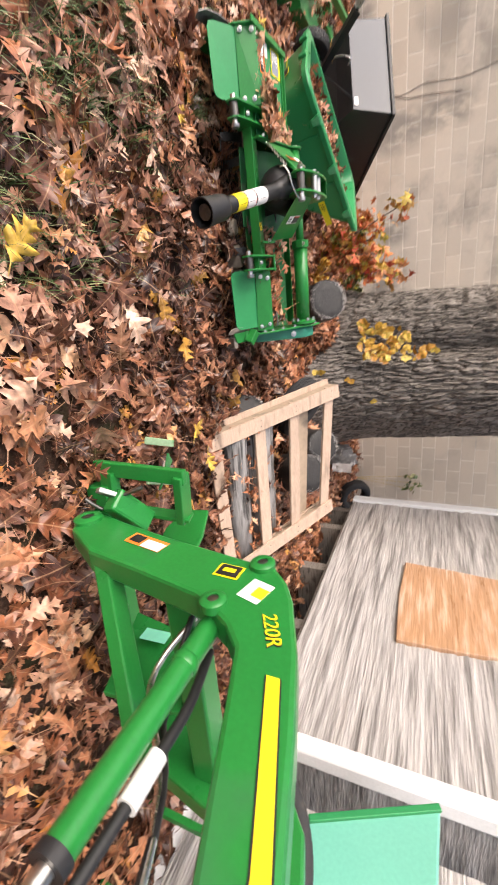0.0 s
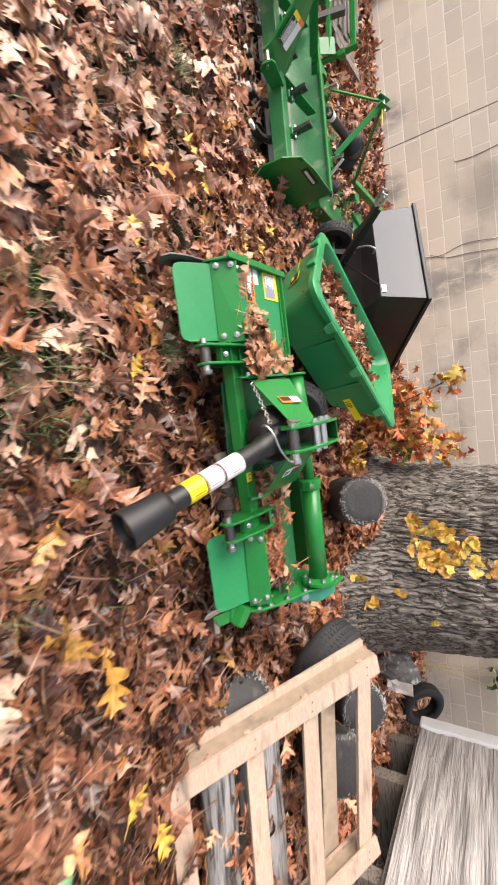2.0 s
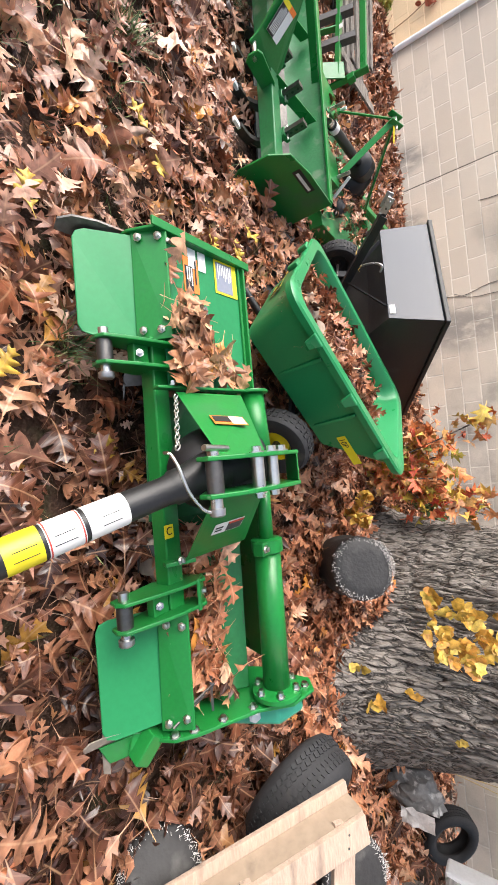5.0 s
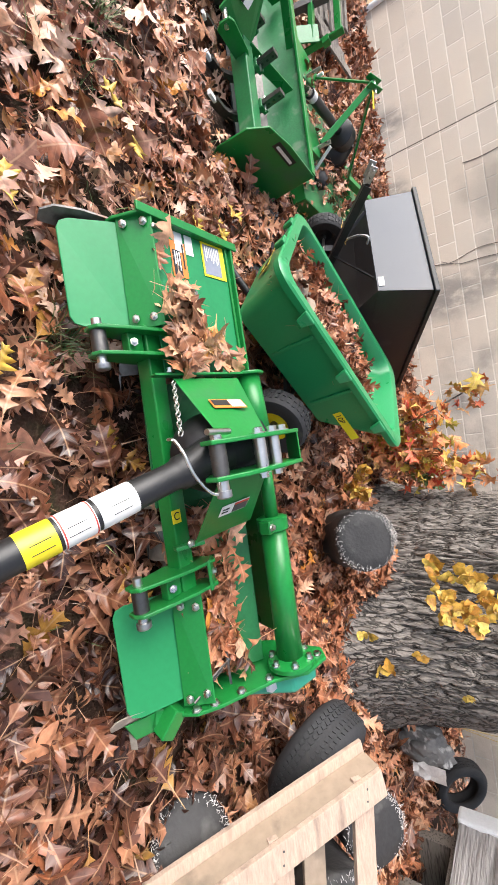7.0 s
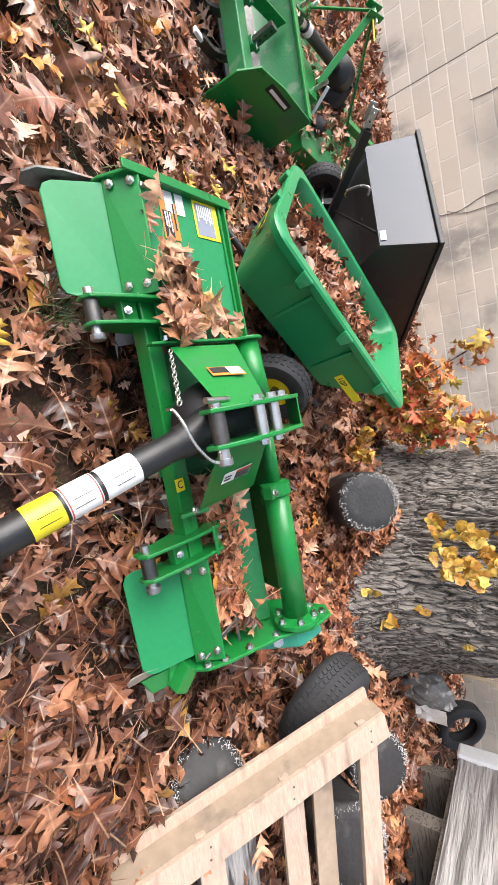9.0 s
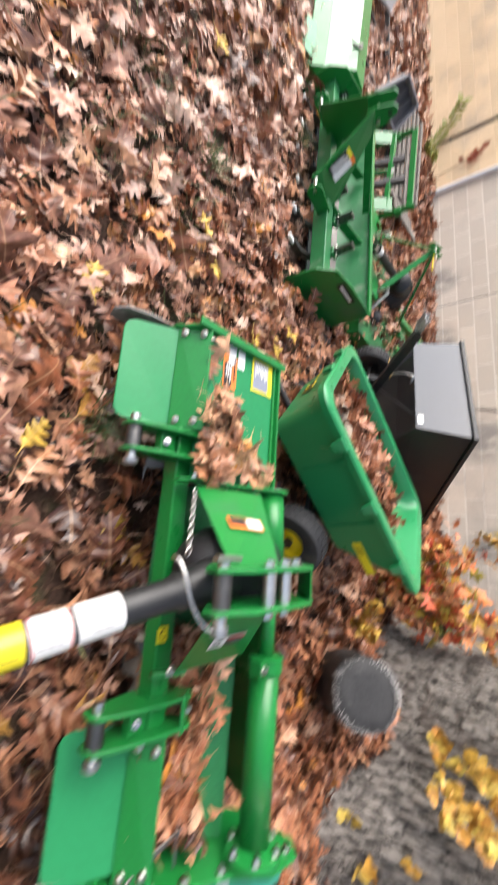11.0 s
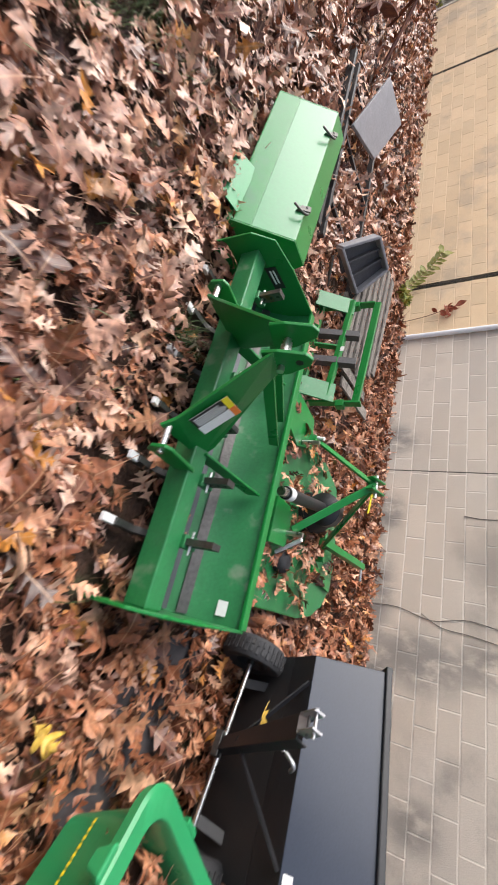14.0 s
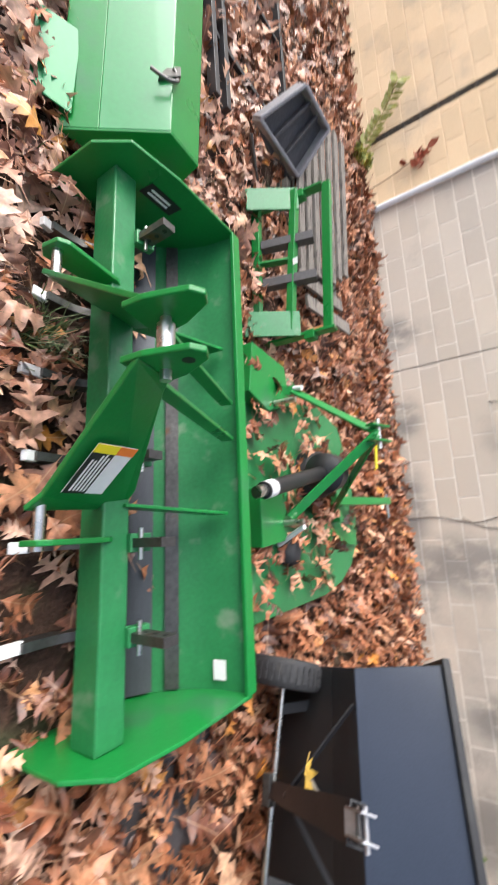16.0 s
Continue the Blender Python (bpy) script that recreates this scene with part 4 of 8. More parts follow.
    part("bail", hose(nb(), curve3([T(0.845, -0.088, 0.602), T(0.835, -0.12, 0.59), T(0.79, -0.15, 0.575), T(0.735, -0.165, 0.565), T(0.70, -0.17, 0.545), T(0.695, -0.165, 0.52)]), 0.0042), STEEL, t, "bare wire bail")

    def chain(c0, c1, k):
        bm = nb()
        c0, c1 = Vector(c0), Vector(c1)
        for i in range(k):
            p, q = c0.lerp(c1, i / k), c0.lerp(c1, (i + 1) / k)
            dd, ss, uu = perp(q - p)
            w = ss if i % 2 else uu
            h = (q - p).length * 0.62
            loop = [((p + q) / 2) + dd * (h * math.cos(x)) + w * (0.0065 * math.sin(x)) for x in [2 * math.pi * j / 8 for j in range(9)]]
            hose(bm, loop, 0.0022, 5)
        return part("chain", bm, STEEL, t)

    chain(T(0.525, 0.01, 0.40), T(0.69, -0.145, 0.545), 13)
    ring = [a + d * 0.60 + s * (0.042 * math.cos(x)) + u * (0.042 * math.sin(x)) for x in [2 * math.pi * j / 14 for j in range(15)]]
    part("chain_loop", hose(nb(), ring, 0.004, 6), STEEL, sh)
    # rotor and tines
    part("rotor_shaft", tube(nb(), T(0.02, 0.22, 0.19), T(1.51, 0.22, 0.18), 0.035, 14), DARK_STEEL, t)
    for k in range(14):
        u, a0 = 0.12 + k * 0.1, k * 1.1
        pts = [T(u, 0.22 + r * math.cos(a0 + r * 2.4), 0.19 + r * math.sin(a0 + r * 2.4)) for r in (0.03, 0.08, 0.13, 0.17)]
        bm = sweep(nb(), pts + [pts[-1] + (pts[-1] - pts[-2]) * 0.2 + TX * (0.05 if k % 2 else -0.05)], TX, 0.045, 0.008)
        part("tine", bm, DARK_STEEL, t)
    # skids
    for u, sg in ((0.0, -1), (1.53, 1)):
        part("skid", prism(nb(), [T(u, v, w) for v, w in ((-0.13, 0.13), (-0.06, 0.03), (0.34, 0.02), (0.34, 0.035), (-0.05, 0.05), (-0.12, 0.15))], TX * (0.06 * sg)), RUST if sg < 0 else SKID_STEEL, t, "bare worn steel skid", bevel=0.002)
    # Green plate's shaded inner face, given a dark steel colour.
    part("skid_nose", prism(nb(), [T(0.0, -0.01, 0.262), T(-0.008, -0.09, 0.238), T(-0.012, -0.15, 0.205), T(-0.004, -0.178, 0.175), T(0.015, -0.175, 0.15), T(0.03, -0.06, 0.19)], TX * -0.006), DARK_STEEL, t, "skid nose, shaded face of the green plate put in as dark steel")
    part("side_shield", prism(nb(), [T(0.004, 0.16, 0.20), T(0.004, 0.60, 0.195), T(-0.01, 0.645, 0.195), T(-0.04, 0.668, 0.195), T(-0.07, 0.655, 0.195), T(-0.09, 0.61, 0.195), T(-0.09, 0.20, 0.20)], TZ * -0.006), GREEN_FLAP, t, "rounded green side shield", bevel=0.002)
    part("stand_bracket", prism(nb(), [T(1.49, -0.07, 0.195), T(1.51, -0.01, 0.225), T(1.54, -0.02, 0.22), T(1.55, -0.08, 0.19)], TZ * -0.012), GREEN, t, bevel=0.003)
    part("stand_tube", beam(nb(), T(1.50, -0.02, 0.235), T(1.568, -0.068, 0.205), 0.05, 0.05), GREEN, t, bevel=0.004)
    # Black square paints the dark hollow on the solid tube's end.
    part("mouth_shade", beam(nb(), T(1.566, -0.0665, 0.206), T(1.5705, -0.0698, 0.204), 0.034, 0.034), INK, t)
    part("skid_nose", prism(nb(), [T(1.478, -0.02, 0.232), T(1.470, -0.09, 0.205), T(1.462, -0.15, 0.175), T(1.466, -0.178, 0.155), T(1.482, -0.190, 0.140), T(1.502, -0.182, 0.128), T(1.512, -0.05, 0.165)], TZ * -0.007), SKID_STEEL, t, "bare worn steel skid nose", bevel=0.002)
    part("skid_gusset", prism(nb(), [T(1.495, -0.02, 0.22), T(1.50, -0.15, 0.15), T(1.56, -0.12, 0.15), T(1.56, -0.03, 0.20)], TZ * -0.008), GREEN, t, bevel=0.002)
    for u, v, w in ((0.03, 0.0, 0.305), (0.03, 0.035, 0.355), (0.315, 0.0, 0.30), (0.315, 0.03, 0.345), (1.19, 0.0, 0.295), (1.20, 0.028, 0.33), (1.48, 0.0, 0.275), (1.47, 0.03, 0.32)):
        bolt(t, T(u, v, w), -TY + TZ * 0.4, 0.009, 0.012)
    part("clip_wire", hose(nb(), curve3([T(1.44, 0.06, 0.32), T(1.42, 0.14, 0.335), T(1.49, 0.0, 0.29)]), 0.004, 6), DARK_STEEL, t)
    # stickers
    hx, hy = TX, (T(0.1, 0.425, 0.378) - T(0.1, 0.055, 0.336)).normalized()

    def on_hood(u, v, h=0.0):
        return T(u, v, 0.336 + (v - 0.055) * 0.1135 - 0.006 * u + h)

    s1 = sheet(t, "warning_label", on_hood(0.045, 0.145), hx, hy, 0.118, 0.064, ORANGE, "orange warning label")
    sheet(s1, "label_face", on_hood(0.075, 0.151, 0.001), hx, hy, 0.083, 0.034, INK)
    bars(s1, on_hood(0.080, 0.154, 0.002), hx, hy, 0.07, 0.028, 3, WHITE)
    bars(s1, on_hood(0.050, 0.190, 0.001), hx, hy, 0.105, 0.012, 1, INK)
    for v in (0.168, 0.212):
        sheet(t, "white_tag", on_hood(0.012, v), hx, hy, 0.066, 0.034, WHITE, "blank white tag")
    s2 = sheet(t, "danger_label", on_hood(0.012, 0.286), hx, hy, 0.122, 0.112, LEMON, "yellow framed label")
    sheet(s2, "label_face", on_hood(0.020, 0.294, 0.001), hx, hy, 0.106, 0.080, GREY_LABEL)
    bars(s2, on_hood(0.026, 0.298, 0.002), hx, hy, 0.062, 0.070, 8, WHITE)
    gx, gy = (T(0.712, -0.05, 0.59) - T(0.512, 0.025, 0.385)).normalized(), (T(0.515, 0.262, 0.447) - T(0.512, 0.025, 0.385)).normalized()
    o = T(0.592, 0.045, 0.478) + V(0.006, 0, 0.008)
    gv = gx.cross(gy).cross(gx).normalized()
    if gv.y < 0:
        gv = -gv
    s3 = sheet(t, "warning_label", o, gx, gv, 0.042, 0.115, ORANGE, "orange and white label", lift=0.004)
    sheet(s3, "label_face", o + gx * 0.004 + gv * 0.005, gx, gv, 0.026, 0.055, INK, lift=0.0055)
    bars(s3, o + gx * 0.007 + gv * 0.009, gv, -gx, 0.046, -0.018, 2, WHITE, lift=-0.007)
    sheet(s3, "label_face", o + gx * 0.004 + gv * 0.062, gx, gv, 0.034, 0.048, WHITE, lift=0.0055)
    o2 = T(0.925, 0.035, 0.455) + V(0.0, 0, 0.008)
    rx, ry = (T(0.985, 0.225, 0.436) - T(1.005, 0.02, 0.372)).normalized(), (T(0.812, -0.075, 0.58) - T(1.005, 0.02, 0.372)).normalized()
    s4 = sheet(t, "warning_label", o2, rx, ry, 0.10, 0.05, WHITE, "white pictogram label", lift=0.006)
    sheet(s4, "label_face", o2 + rx * 0.045 + ry * 0.004, rx, ry, 0.052, 0.042, DARK_PLASTIC, lift=0.0075)
    bars(s4, o2 + rx * 0.006 + ry * 0.01, rx, ry, 0.030, 0.028, 2, INK, lift=0.0075)
    sheet(s4, "label_band", o2 + rx * 0.045 + ry * 0.040, rx, ry, 0.052, 0.008, RED, lift=0.0085)
    s5 = sheet(t, "round_sticker", T(0.90, -0.002, 0.318), TX, (TY + TZ * 0.001), 0.04, 0.036, LEMON, "small yellow square sticker", lift=0.002)
    words(s5, "C", T(0.930, 0.004, 0.318), TY, -TX, 0.034, INK, lift=0.004)
    sheet(t, "round_sticker", T(0.748, 0.216, 0.650), TX, TY * 0.062 - TZ * 0.073, 0.026, 0.026, LEMON, "small yellow sticker", lift=0.009)
    return t


front_tiller()


# ---- green poly cart ----
def poly_cart():
    o = V(-0.122, 4.496, 0.472)
    ex, ey = V(0.695, 0.704, 0.148).normalized(), V(-0.69, 0.71, -0.15)
    ez = ex.cross(ey).normalized()
    ey = ez.cross(ex).normalized()
    c = thing("poly_dump_cart", "green plastic dump cart full of brown leaves, tilted", "cart", (0.2, 5.1, 0))

    def P(a, b, z):
        return o + ex * a + ey * b + ez * z

    def ring(x0, x1, y0, y1, z, r, n=5):
        pts = []
        for cx, cy, a0 in ((x1 - r, y1 - r, 0), (x0 + r, y1 - r, 90), (x0 + r, y0 + r, 180), (x1 - r, y0 + r, 270)):
            for k in range(n + 1):
                a = radians(a0 + 90 * k / n)
                pts.append(P(cx + r * math.cos(a), cy + r * math.sin(a), z(cx + r * math.cos(a)) if callable(z) else z))
        return pts

    bm = nb()
    prof = [ring(0.08, 0.86, 0.05, 0.70, -0.315, 0.06), ring(0.02, 1.10, 0.01, 0.74, -0.045, 0.09), ring(0.015, 1.115, 0.008, 0.742, -0.04, 0.09), ring(-0.022, 1.16, -0.027, 0.777, -0.035, 0.10), ring(-0.028, 1.168, -0.033, 0.783, -0.004, 0.10), ring(-0.020, 1.16, -0.025, 0.775, 0.006, 0.10), ring(0.030, 1.10, 0.026, 0.724, 0.006, 0.09), ring(0.036, 1.09, 0.032, 0.718, -0.002, 0.088), ring(0.042, 1.08, 0.036, 0.714, -0.06, 0.085), ring(0.11, 0.85, 0.06, 0.69, -0.285, 0.055)]
    rings = [[bm.verts.new(p) for p in r] for r in prof]
    for p, q in zip(rings, rings[1:]):
        k = len(p)
        for i in range(k):
            bm.faces.new((p[i], p[(i + 1) % k], q[(i + 1) % k], q[i]))
    bm.faces.new(rings[0][::-1])
    bm.faces.new(rings[-1])
    tub = part("tub", bm, GREEN_POLY, c, "green plastic tub with rolled rim", smooth=True)
    tub.data.set_sharp_from_angle(angle=radians(45))
    # strap notches under the rim, ribs on the sides
    for a in (0.20, 0.54, 0.90):
        for b, sg in ((-0.03, -1), (0.78, 1)):
            part("rim_cleat", prism(nb(), [P(a, b, 0.002), P(a + 0.07, b, 0.002), P(a + 0.055, b + 0.004 * sg, -0.06), P(a + 0.015, b + 0.004 * sg, -0.06)], ey * (0.022 * sg)), GREEN_POLY, tub, bevel=0.006)
    for b in (0.22, 0.50):
        part("rim_cleat", prism(nb(), [P(-0.025, b, 0.002), P(-0.025, b + 0.08, 0.002), P(-0.02, b + 0.06, -0.055), P(-0.02, b + 0.02, -0.055)], ex * -0.022), GREEN_POLY, tub, bevel=0.006)
    for a in (0.33, 0.68):
        part("rib", prism(nb(), [P(a, 0.006, -0.05), P(a + 0.02, 0.006, -0.05), P(a + 0.02, 0.046, -0.29), P(a, 0.046, -0.29)], ey * -0.008), GREEN_POLY, tub, bevel=0.003)
        part("rib", prism(nb(), [P(a, 0.735, -0.05), P(a + 0.02, 0.735, -0.05), P(a + 0.02, 0.70, -0.27), P(a, 0.70, -0.27)], ey * -0.012), GREEN_POLY, tub, bevel=0.003)
    # label on the long side
    sd = (P(0, 0.048, -0.29) - P(0, 0.01, -0.05)).normalized()
    nn = sd.cross(ex).normalized()
    base = P(0.80, 0.036, -0.215)
    sheet(tub, "model_label", base, ex, -sd, 0.21, 0.05, LEMON, "yellow label", lift=0.004)
    words(tub, "10P", base + ex * 0.012 - sd * 0.008, ex, -sd, 0.045, INK, lift=0.0065)
    # emblem and lettering on the short side
    se = (P(0.10, 0, -0.30) - P(0.02, 0, -0.045)).normalized()
    eb = P(0.058, 0.43, -0.235)
    sheet(tub, "emblem", eb, -ey, -se, 0.10, 0.085, LEMON, "small black and yellow badge", lift=0.004)
    sheet(tub, "badge_face", eb - ey * 0.006 - se * 0.006, -ey, -se, 0.088, 0.073, INK, lift=0.006)
    sheet(tub, "badge_mark", eb - ey * 0.02 - se * 0.02, -ey, -se, 0.045, 0.022, LEMON, lift=0.008)
    row = nb()
    for k in range(9):
        q = P(0.045, 0.655 - 0.02 * k, -0.185) + ey.cross(se).normalized() * (0.0045 if ey.cross(se).dot(ex) < 0 else -0.0045)
        prism(row, [q, q - ey * 0.013, q - ey * 0.015 - se * 0.012, q - ey * 0.002 - se * 0.012], ex * -0.0008)
    part("brand_strip", row, LEMON, tub, "row of small yellow lettering bars")
    # running gear
    ax0, ax1 = V(0.47, 4.83, 0.165), V(0.02, 5.42, 0.165)
    part("axle", tube(nb(), ax0, ax1, 0.013, 12), DARK_STEEL, c)
    dd = (ax1 - ax0).normalized()
    wheel(c, ax0, dd, 0.175, 0.12, YELLOW, 0.085)
    wheel(c, ax1, dd, 0.175, 0.12, YELLOW, 0.085)
    part("chassis", beam(nb(), P(0.15, 0.2, -0.33), P(0.8, 0.2, -0.33), 0.05, 0.04), BLACK, c)
    part("chassis", beam(nb(), P(0.15, 0.55, -0.33), P(0.8, 0.55, -0.33), 0.05, 0.04), BLACK, c)
    part("drawbar", hose(nb(), [P(0.2, 0.37, -0.34), V(-0.20, 4.86, 0.10), V(-0.36, 4.77, 0.045)], 0.02), BLACK, c)
    part("axle_strut", beam(nb(), ax0.lerp(ax1, 0.25), P(0.45, 0.2, -0.31), 0.04, 0.02), BLACK, c)
    part("axle_strut", beam(nb(), ax0.lerp(ax1, 0.75), P(0.45, 0.55, -0.31), 0.04, 0.02), BLACK, c)
    rng = random.Random(5)
    spots = []
    for _ in range(420):
        a, b = rng.uniform(0.06, 0.98), rng.uniform(0.06, 0.69)
        h = -0.10 - 0.10 * max(0, a - 0.55) - 0.03 * abs(b - 0.4) + rng.uniform(-0.03, 0.02)
        p = P(a, b, h)
        spots.append((p.x, p.y, p.z, 0.85))
    heap = nb()
    hp = [[heap.verts.new(P(0.07 + 0.9 * i / 8, 0.05 + 0.65 * j / 6, -0.125 - 0.10 * max(0, 0.07 + 0.9 * i / 8 - 0.55) + 0.015 * rng.uniform(-1, 1))) for j in range(7)] for i in range(9)]
    for i in range(8):
        for j in range(6):
            heap.faces.new((hp[i][j], hp[i + 1][j], hp[i + 1][j + 1], hp[i][j + 1]))
    whole("leaf_heap", heap, SOIL, "packed brown leaf mould inside the green cart", "leaves", "stuff")
    leaf_field("cart_leaves", spots, LITTER, [OAK, OAK, PIN_OAK], 0.12, "dry brown oak leaves heaped in the green cart", "leaves", 11, 0.6)
    for a, b, sz in ((0.22, 0.30, 0.11), (0.30, 0.24, 0.09), (0.16, 0.38, 0.07)):
        p = P(a, b, -0.07)
        bm = nb()
        bmesh.ops.create_icosphere(bm, subdivisions=2, radius=sz / 2)
        for v in bm.verts:
            v.co = Vector((v.co.x * 1.5, v.co.y * 1.0, v.co.z * 0.6)) * (1 + 0.25 * noise.noise(v.co * 30))
            v.co = Matrix.Rotation(a * 9, 3, "Z") @ v.co + p
        whole("wood_chunk", bm, PINE_END, "pale broken wood chunk lying on leaves in the cart", "wood chunk", group="chunks in the cart")


poly_cart()


# ---- black dump cart ----
def black_cart():
    o = V(-1.045, 5.827, 0.497)
    ex, er = V(0.918, -0.365, 0.106).normalized(), V(0.368, 0.79, -0.463)
    d1 = er.cross(ex).normalized() * -1
    if d1.z < 0:
        d1 = -d1
    er = d1.cross(ex).normalized()
    if er.y < 0:
        er = -er
    W, L, H = 0.825, 1.06, 0.335
    c = thing("steel_dump_cart", "black steel dump cart tipped back with its drawbar up", "cart", (-0.6, 5.9, 0))

    def P(a, b, z):
        return o + ex * a + er * b + d1 * z

    t = 0.006
    front = part("front_panel", prism(nb(), [P(0, 0, 0), P(W, 0, 0), P(W + 0.035, -0.01, H), P(-0.035, -0.01, H)], er * t), BLACK_COAT, c, "black front panel reflecting the sky, blue tinted into its coat", bevel=0.002)
    part("side_panel", prism(nb(), [P(0, 0, 0), P(0, L, 0), P(-0.035, L, H), P(-0.035, -0.01, H)], ex * t), BLACK, c, bevel=0.002)
    part("side_panel", prism(nb(), [P(W, 0, 0), P(W, L, 0), P(W + 0.035, L, H), P(W + 0.035, -0.01, H)], ex * -t), BLACK, c, bevel=0.002)
    part("floor_panel", prism(nb(), [P(0, 0, 0), P(W, 0, 0), P(W, L, 0), P(0, L, 0)], d1 * t), BLACK, c, bevel=0.002)
    back = V(0.42, 0.90, 0)
    lo0, lo1 = o + back * 0.09 + V(0, 0, -0.13), o + ex * W + back * 0.09 + V(0, 0, -0.15)
    bo0, bo1 = lo0 + back * 0.17 + V(0, 0, -0.33), lo1 + back * 0.17 + V(0, 0, -0.38)
    part("toe_panel", prism(nb(), [P(0, 0, 0), P(W, 0, 0), lo1, lo0], back * 0.006), BLACK, c, bevel=0.002)
    part("belly_panel", prism(nb(), [lo0, lo1, bo1, bo0], back * 0.006), BLACK_PLASTIC, c, bevel=0.002)
    part("cheek_panel", prism(nb(), [P(W, 0, 0), lo1, bo1, P(W, L, 0)], ex * -0.006), BLACK, c)
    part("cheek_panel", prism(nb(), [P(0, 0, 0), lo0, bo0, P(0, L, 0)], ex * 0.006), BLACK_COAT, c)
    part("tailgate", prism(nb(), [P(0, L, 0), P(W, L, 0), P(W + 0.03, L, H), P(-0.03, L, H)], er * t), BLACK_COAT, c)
    part("rim", beam(nb(), P(-0.055, -0.012, H), P(W + 0.055, -0.012, H), 0.03, 0.03, d1), BLACK, front, bevel=0.006)
    part("rim", beam(nb(), P(W + 0.04, -0.02, H), P(W + 0.04, L, H), 0.03, 0.03, d1), BLACK, c, bevel=0.006)
    part("rim", beam(nb(), P(-0.04, -0.02, H), P(-0.04, L, H), 0.03, 0.03, d1), BLACK, c, bevel=0.006)
    sheet(front, "white_sticker", P(W - 0.105, -0.001, 0.010), ex, d1, 0.070, 0.034, WHITE, "small white sticker", lift=0.004)
    # axle, wheels, drawbar, latch
    a0, a1 = V(-0.965, 5.875, 0.16), V(-0.225, 5.605, 0.165)
    part("axle", tube(nb(), a0, a1, 0.011, 12), STEEL, c)
    wheel(c, a0, a1 - a0, 0.158, 0.11, BLACK, 0.08)
    wheel(c, a1, a1 - a0, 0.163, 0.12, BLACK, 0.08)
    mid = V(-0.595, 5.73, 0.15)
    tip = V(-0.872, 5.30, 0.695)
    dd = (tip - mid).normalized()
    crossd = dd.cross(V(0, 0, 1)).normalized()
    face = crossd.cross(dd).normalized()
    if face.y > 0:
        face = -face
    neck = tip - dd * 0.07
    dbar = part("drawbar", prism(nb(), [mid - crossd * 0.026, mid + crossd * 0.026, neck + crossd * 0.045, neck - crossd * 0.045], face * 0.006), BLACK, c, "black channel drawbar folded up", bevel=0.001)
    for sg in (-1, 1):
        part("channel_flange", prism(nb(), [mid + crossd * (0.026 * sg), neck + crossd * (0.045 * sg), neck + crossd * (0.045 * sg) - face * 0.04, mid + crossd * (0.026 * sg) - face * 0.04], crossd * (-0.005 * sg)), BLACK, dbar)
    part("axle_clamp", beam(nb(), mid - ex * 0.05, mid + ex * 0.05, 0.05, 0.035), DARK_STEEL, dbar, bevel=0.004)
    cl = part("hitch_clevis", beam(nb(), tip - dd * 0.06 - ex * 0.026, tip + dd * 0.03 - ex * 0.026, 0.006, 0.04), ZINC, dbar, "zinc hitch clevis", bevel=0.001)
    part("clevis_plate", beam(nb(), tip - dd * 0.06 + ex * 0.026, tip + dd * 0.03 + ex * 0.026, 0.006, 0.04), ZINC, cl, bevel=0.001)
    part("clevis_back", beam(nb(), tip - dd * 0.058 - ex * 0.026, tip - dd * 0.058 + ex * 0.026, 0.006, 0.04), ZINC, cl)
    part("hitch_pin", tube(nb(), tip + dd * 0.012 - ex * 0.04, tip + dd * 0.012 + ex * 0.045, 0.006, 10), ZINC, cl)
    part("hitch_bolt", tube(nb(), tip - dd * 0.03 - ex * 0.035, tip - dd * 0.03 + ex * 0.035, 0.005, 8), DARK_STEEL, cl)
    part("latch_handle", hose(nb(), curve3([V(-0.74, 5.66, 0.36), V(-0.715, 5.61, 0.42), V(-0.70, 5.60, 0.50), V(-0.665, 5.60, 0.55), V(-0.64, 5.625, 0.53)]), 0.008), ZINC, c, "bent zinc latch handle")
    part("brace", beam(nb(), mid.lerp(tip, 0.25), P(0.72, 0.0, -0.01), 0.025, 0.008), BLACK, c)
    part("brace", beam(nb(), mid.lerp(tip, 0.25), P(0.12, 0.0, -0.01), 0.025, 0.008), BLACK, c)
    part("cross_member", beam(nb(), P(0.06, 0.30, -0.03), P(W - 0.06, 0.30, -0.03), 0.05, 0.04, d1), BLACK, c)
    part("cross_member", beam(nb(), P(0.06, 0.75, -0.03), P(W - 0.06, 0.75, -0.03), 0.05, 0.04, d1), BLACK, c)
    for k in (0.10, W - 0.10):
        part("axle_bracket", beam(nb(), a0.lerp(a1, (k + 0.06) / (W + 0.12)), P(k, 0.30, -0.02), 0.04, 0.01), BLACK, c)


black_cart()


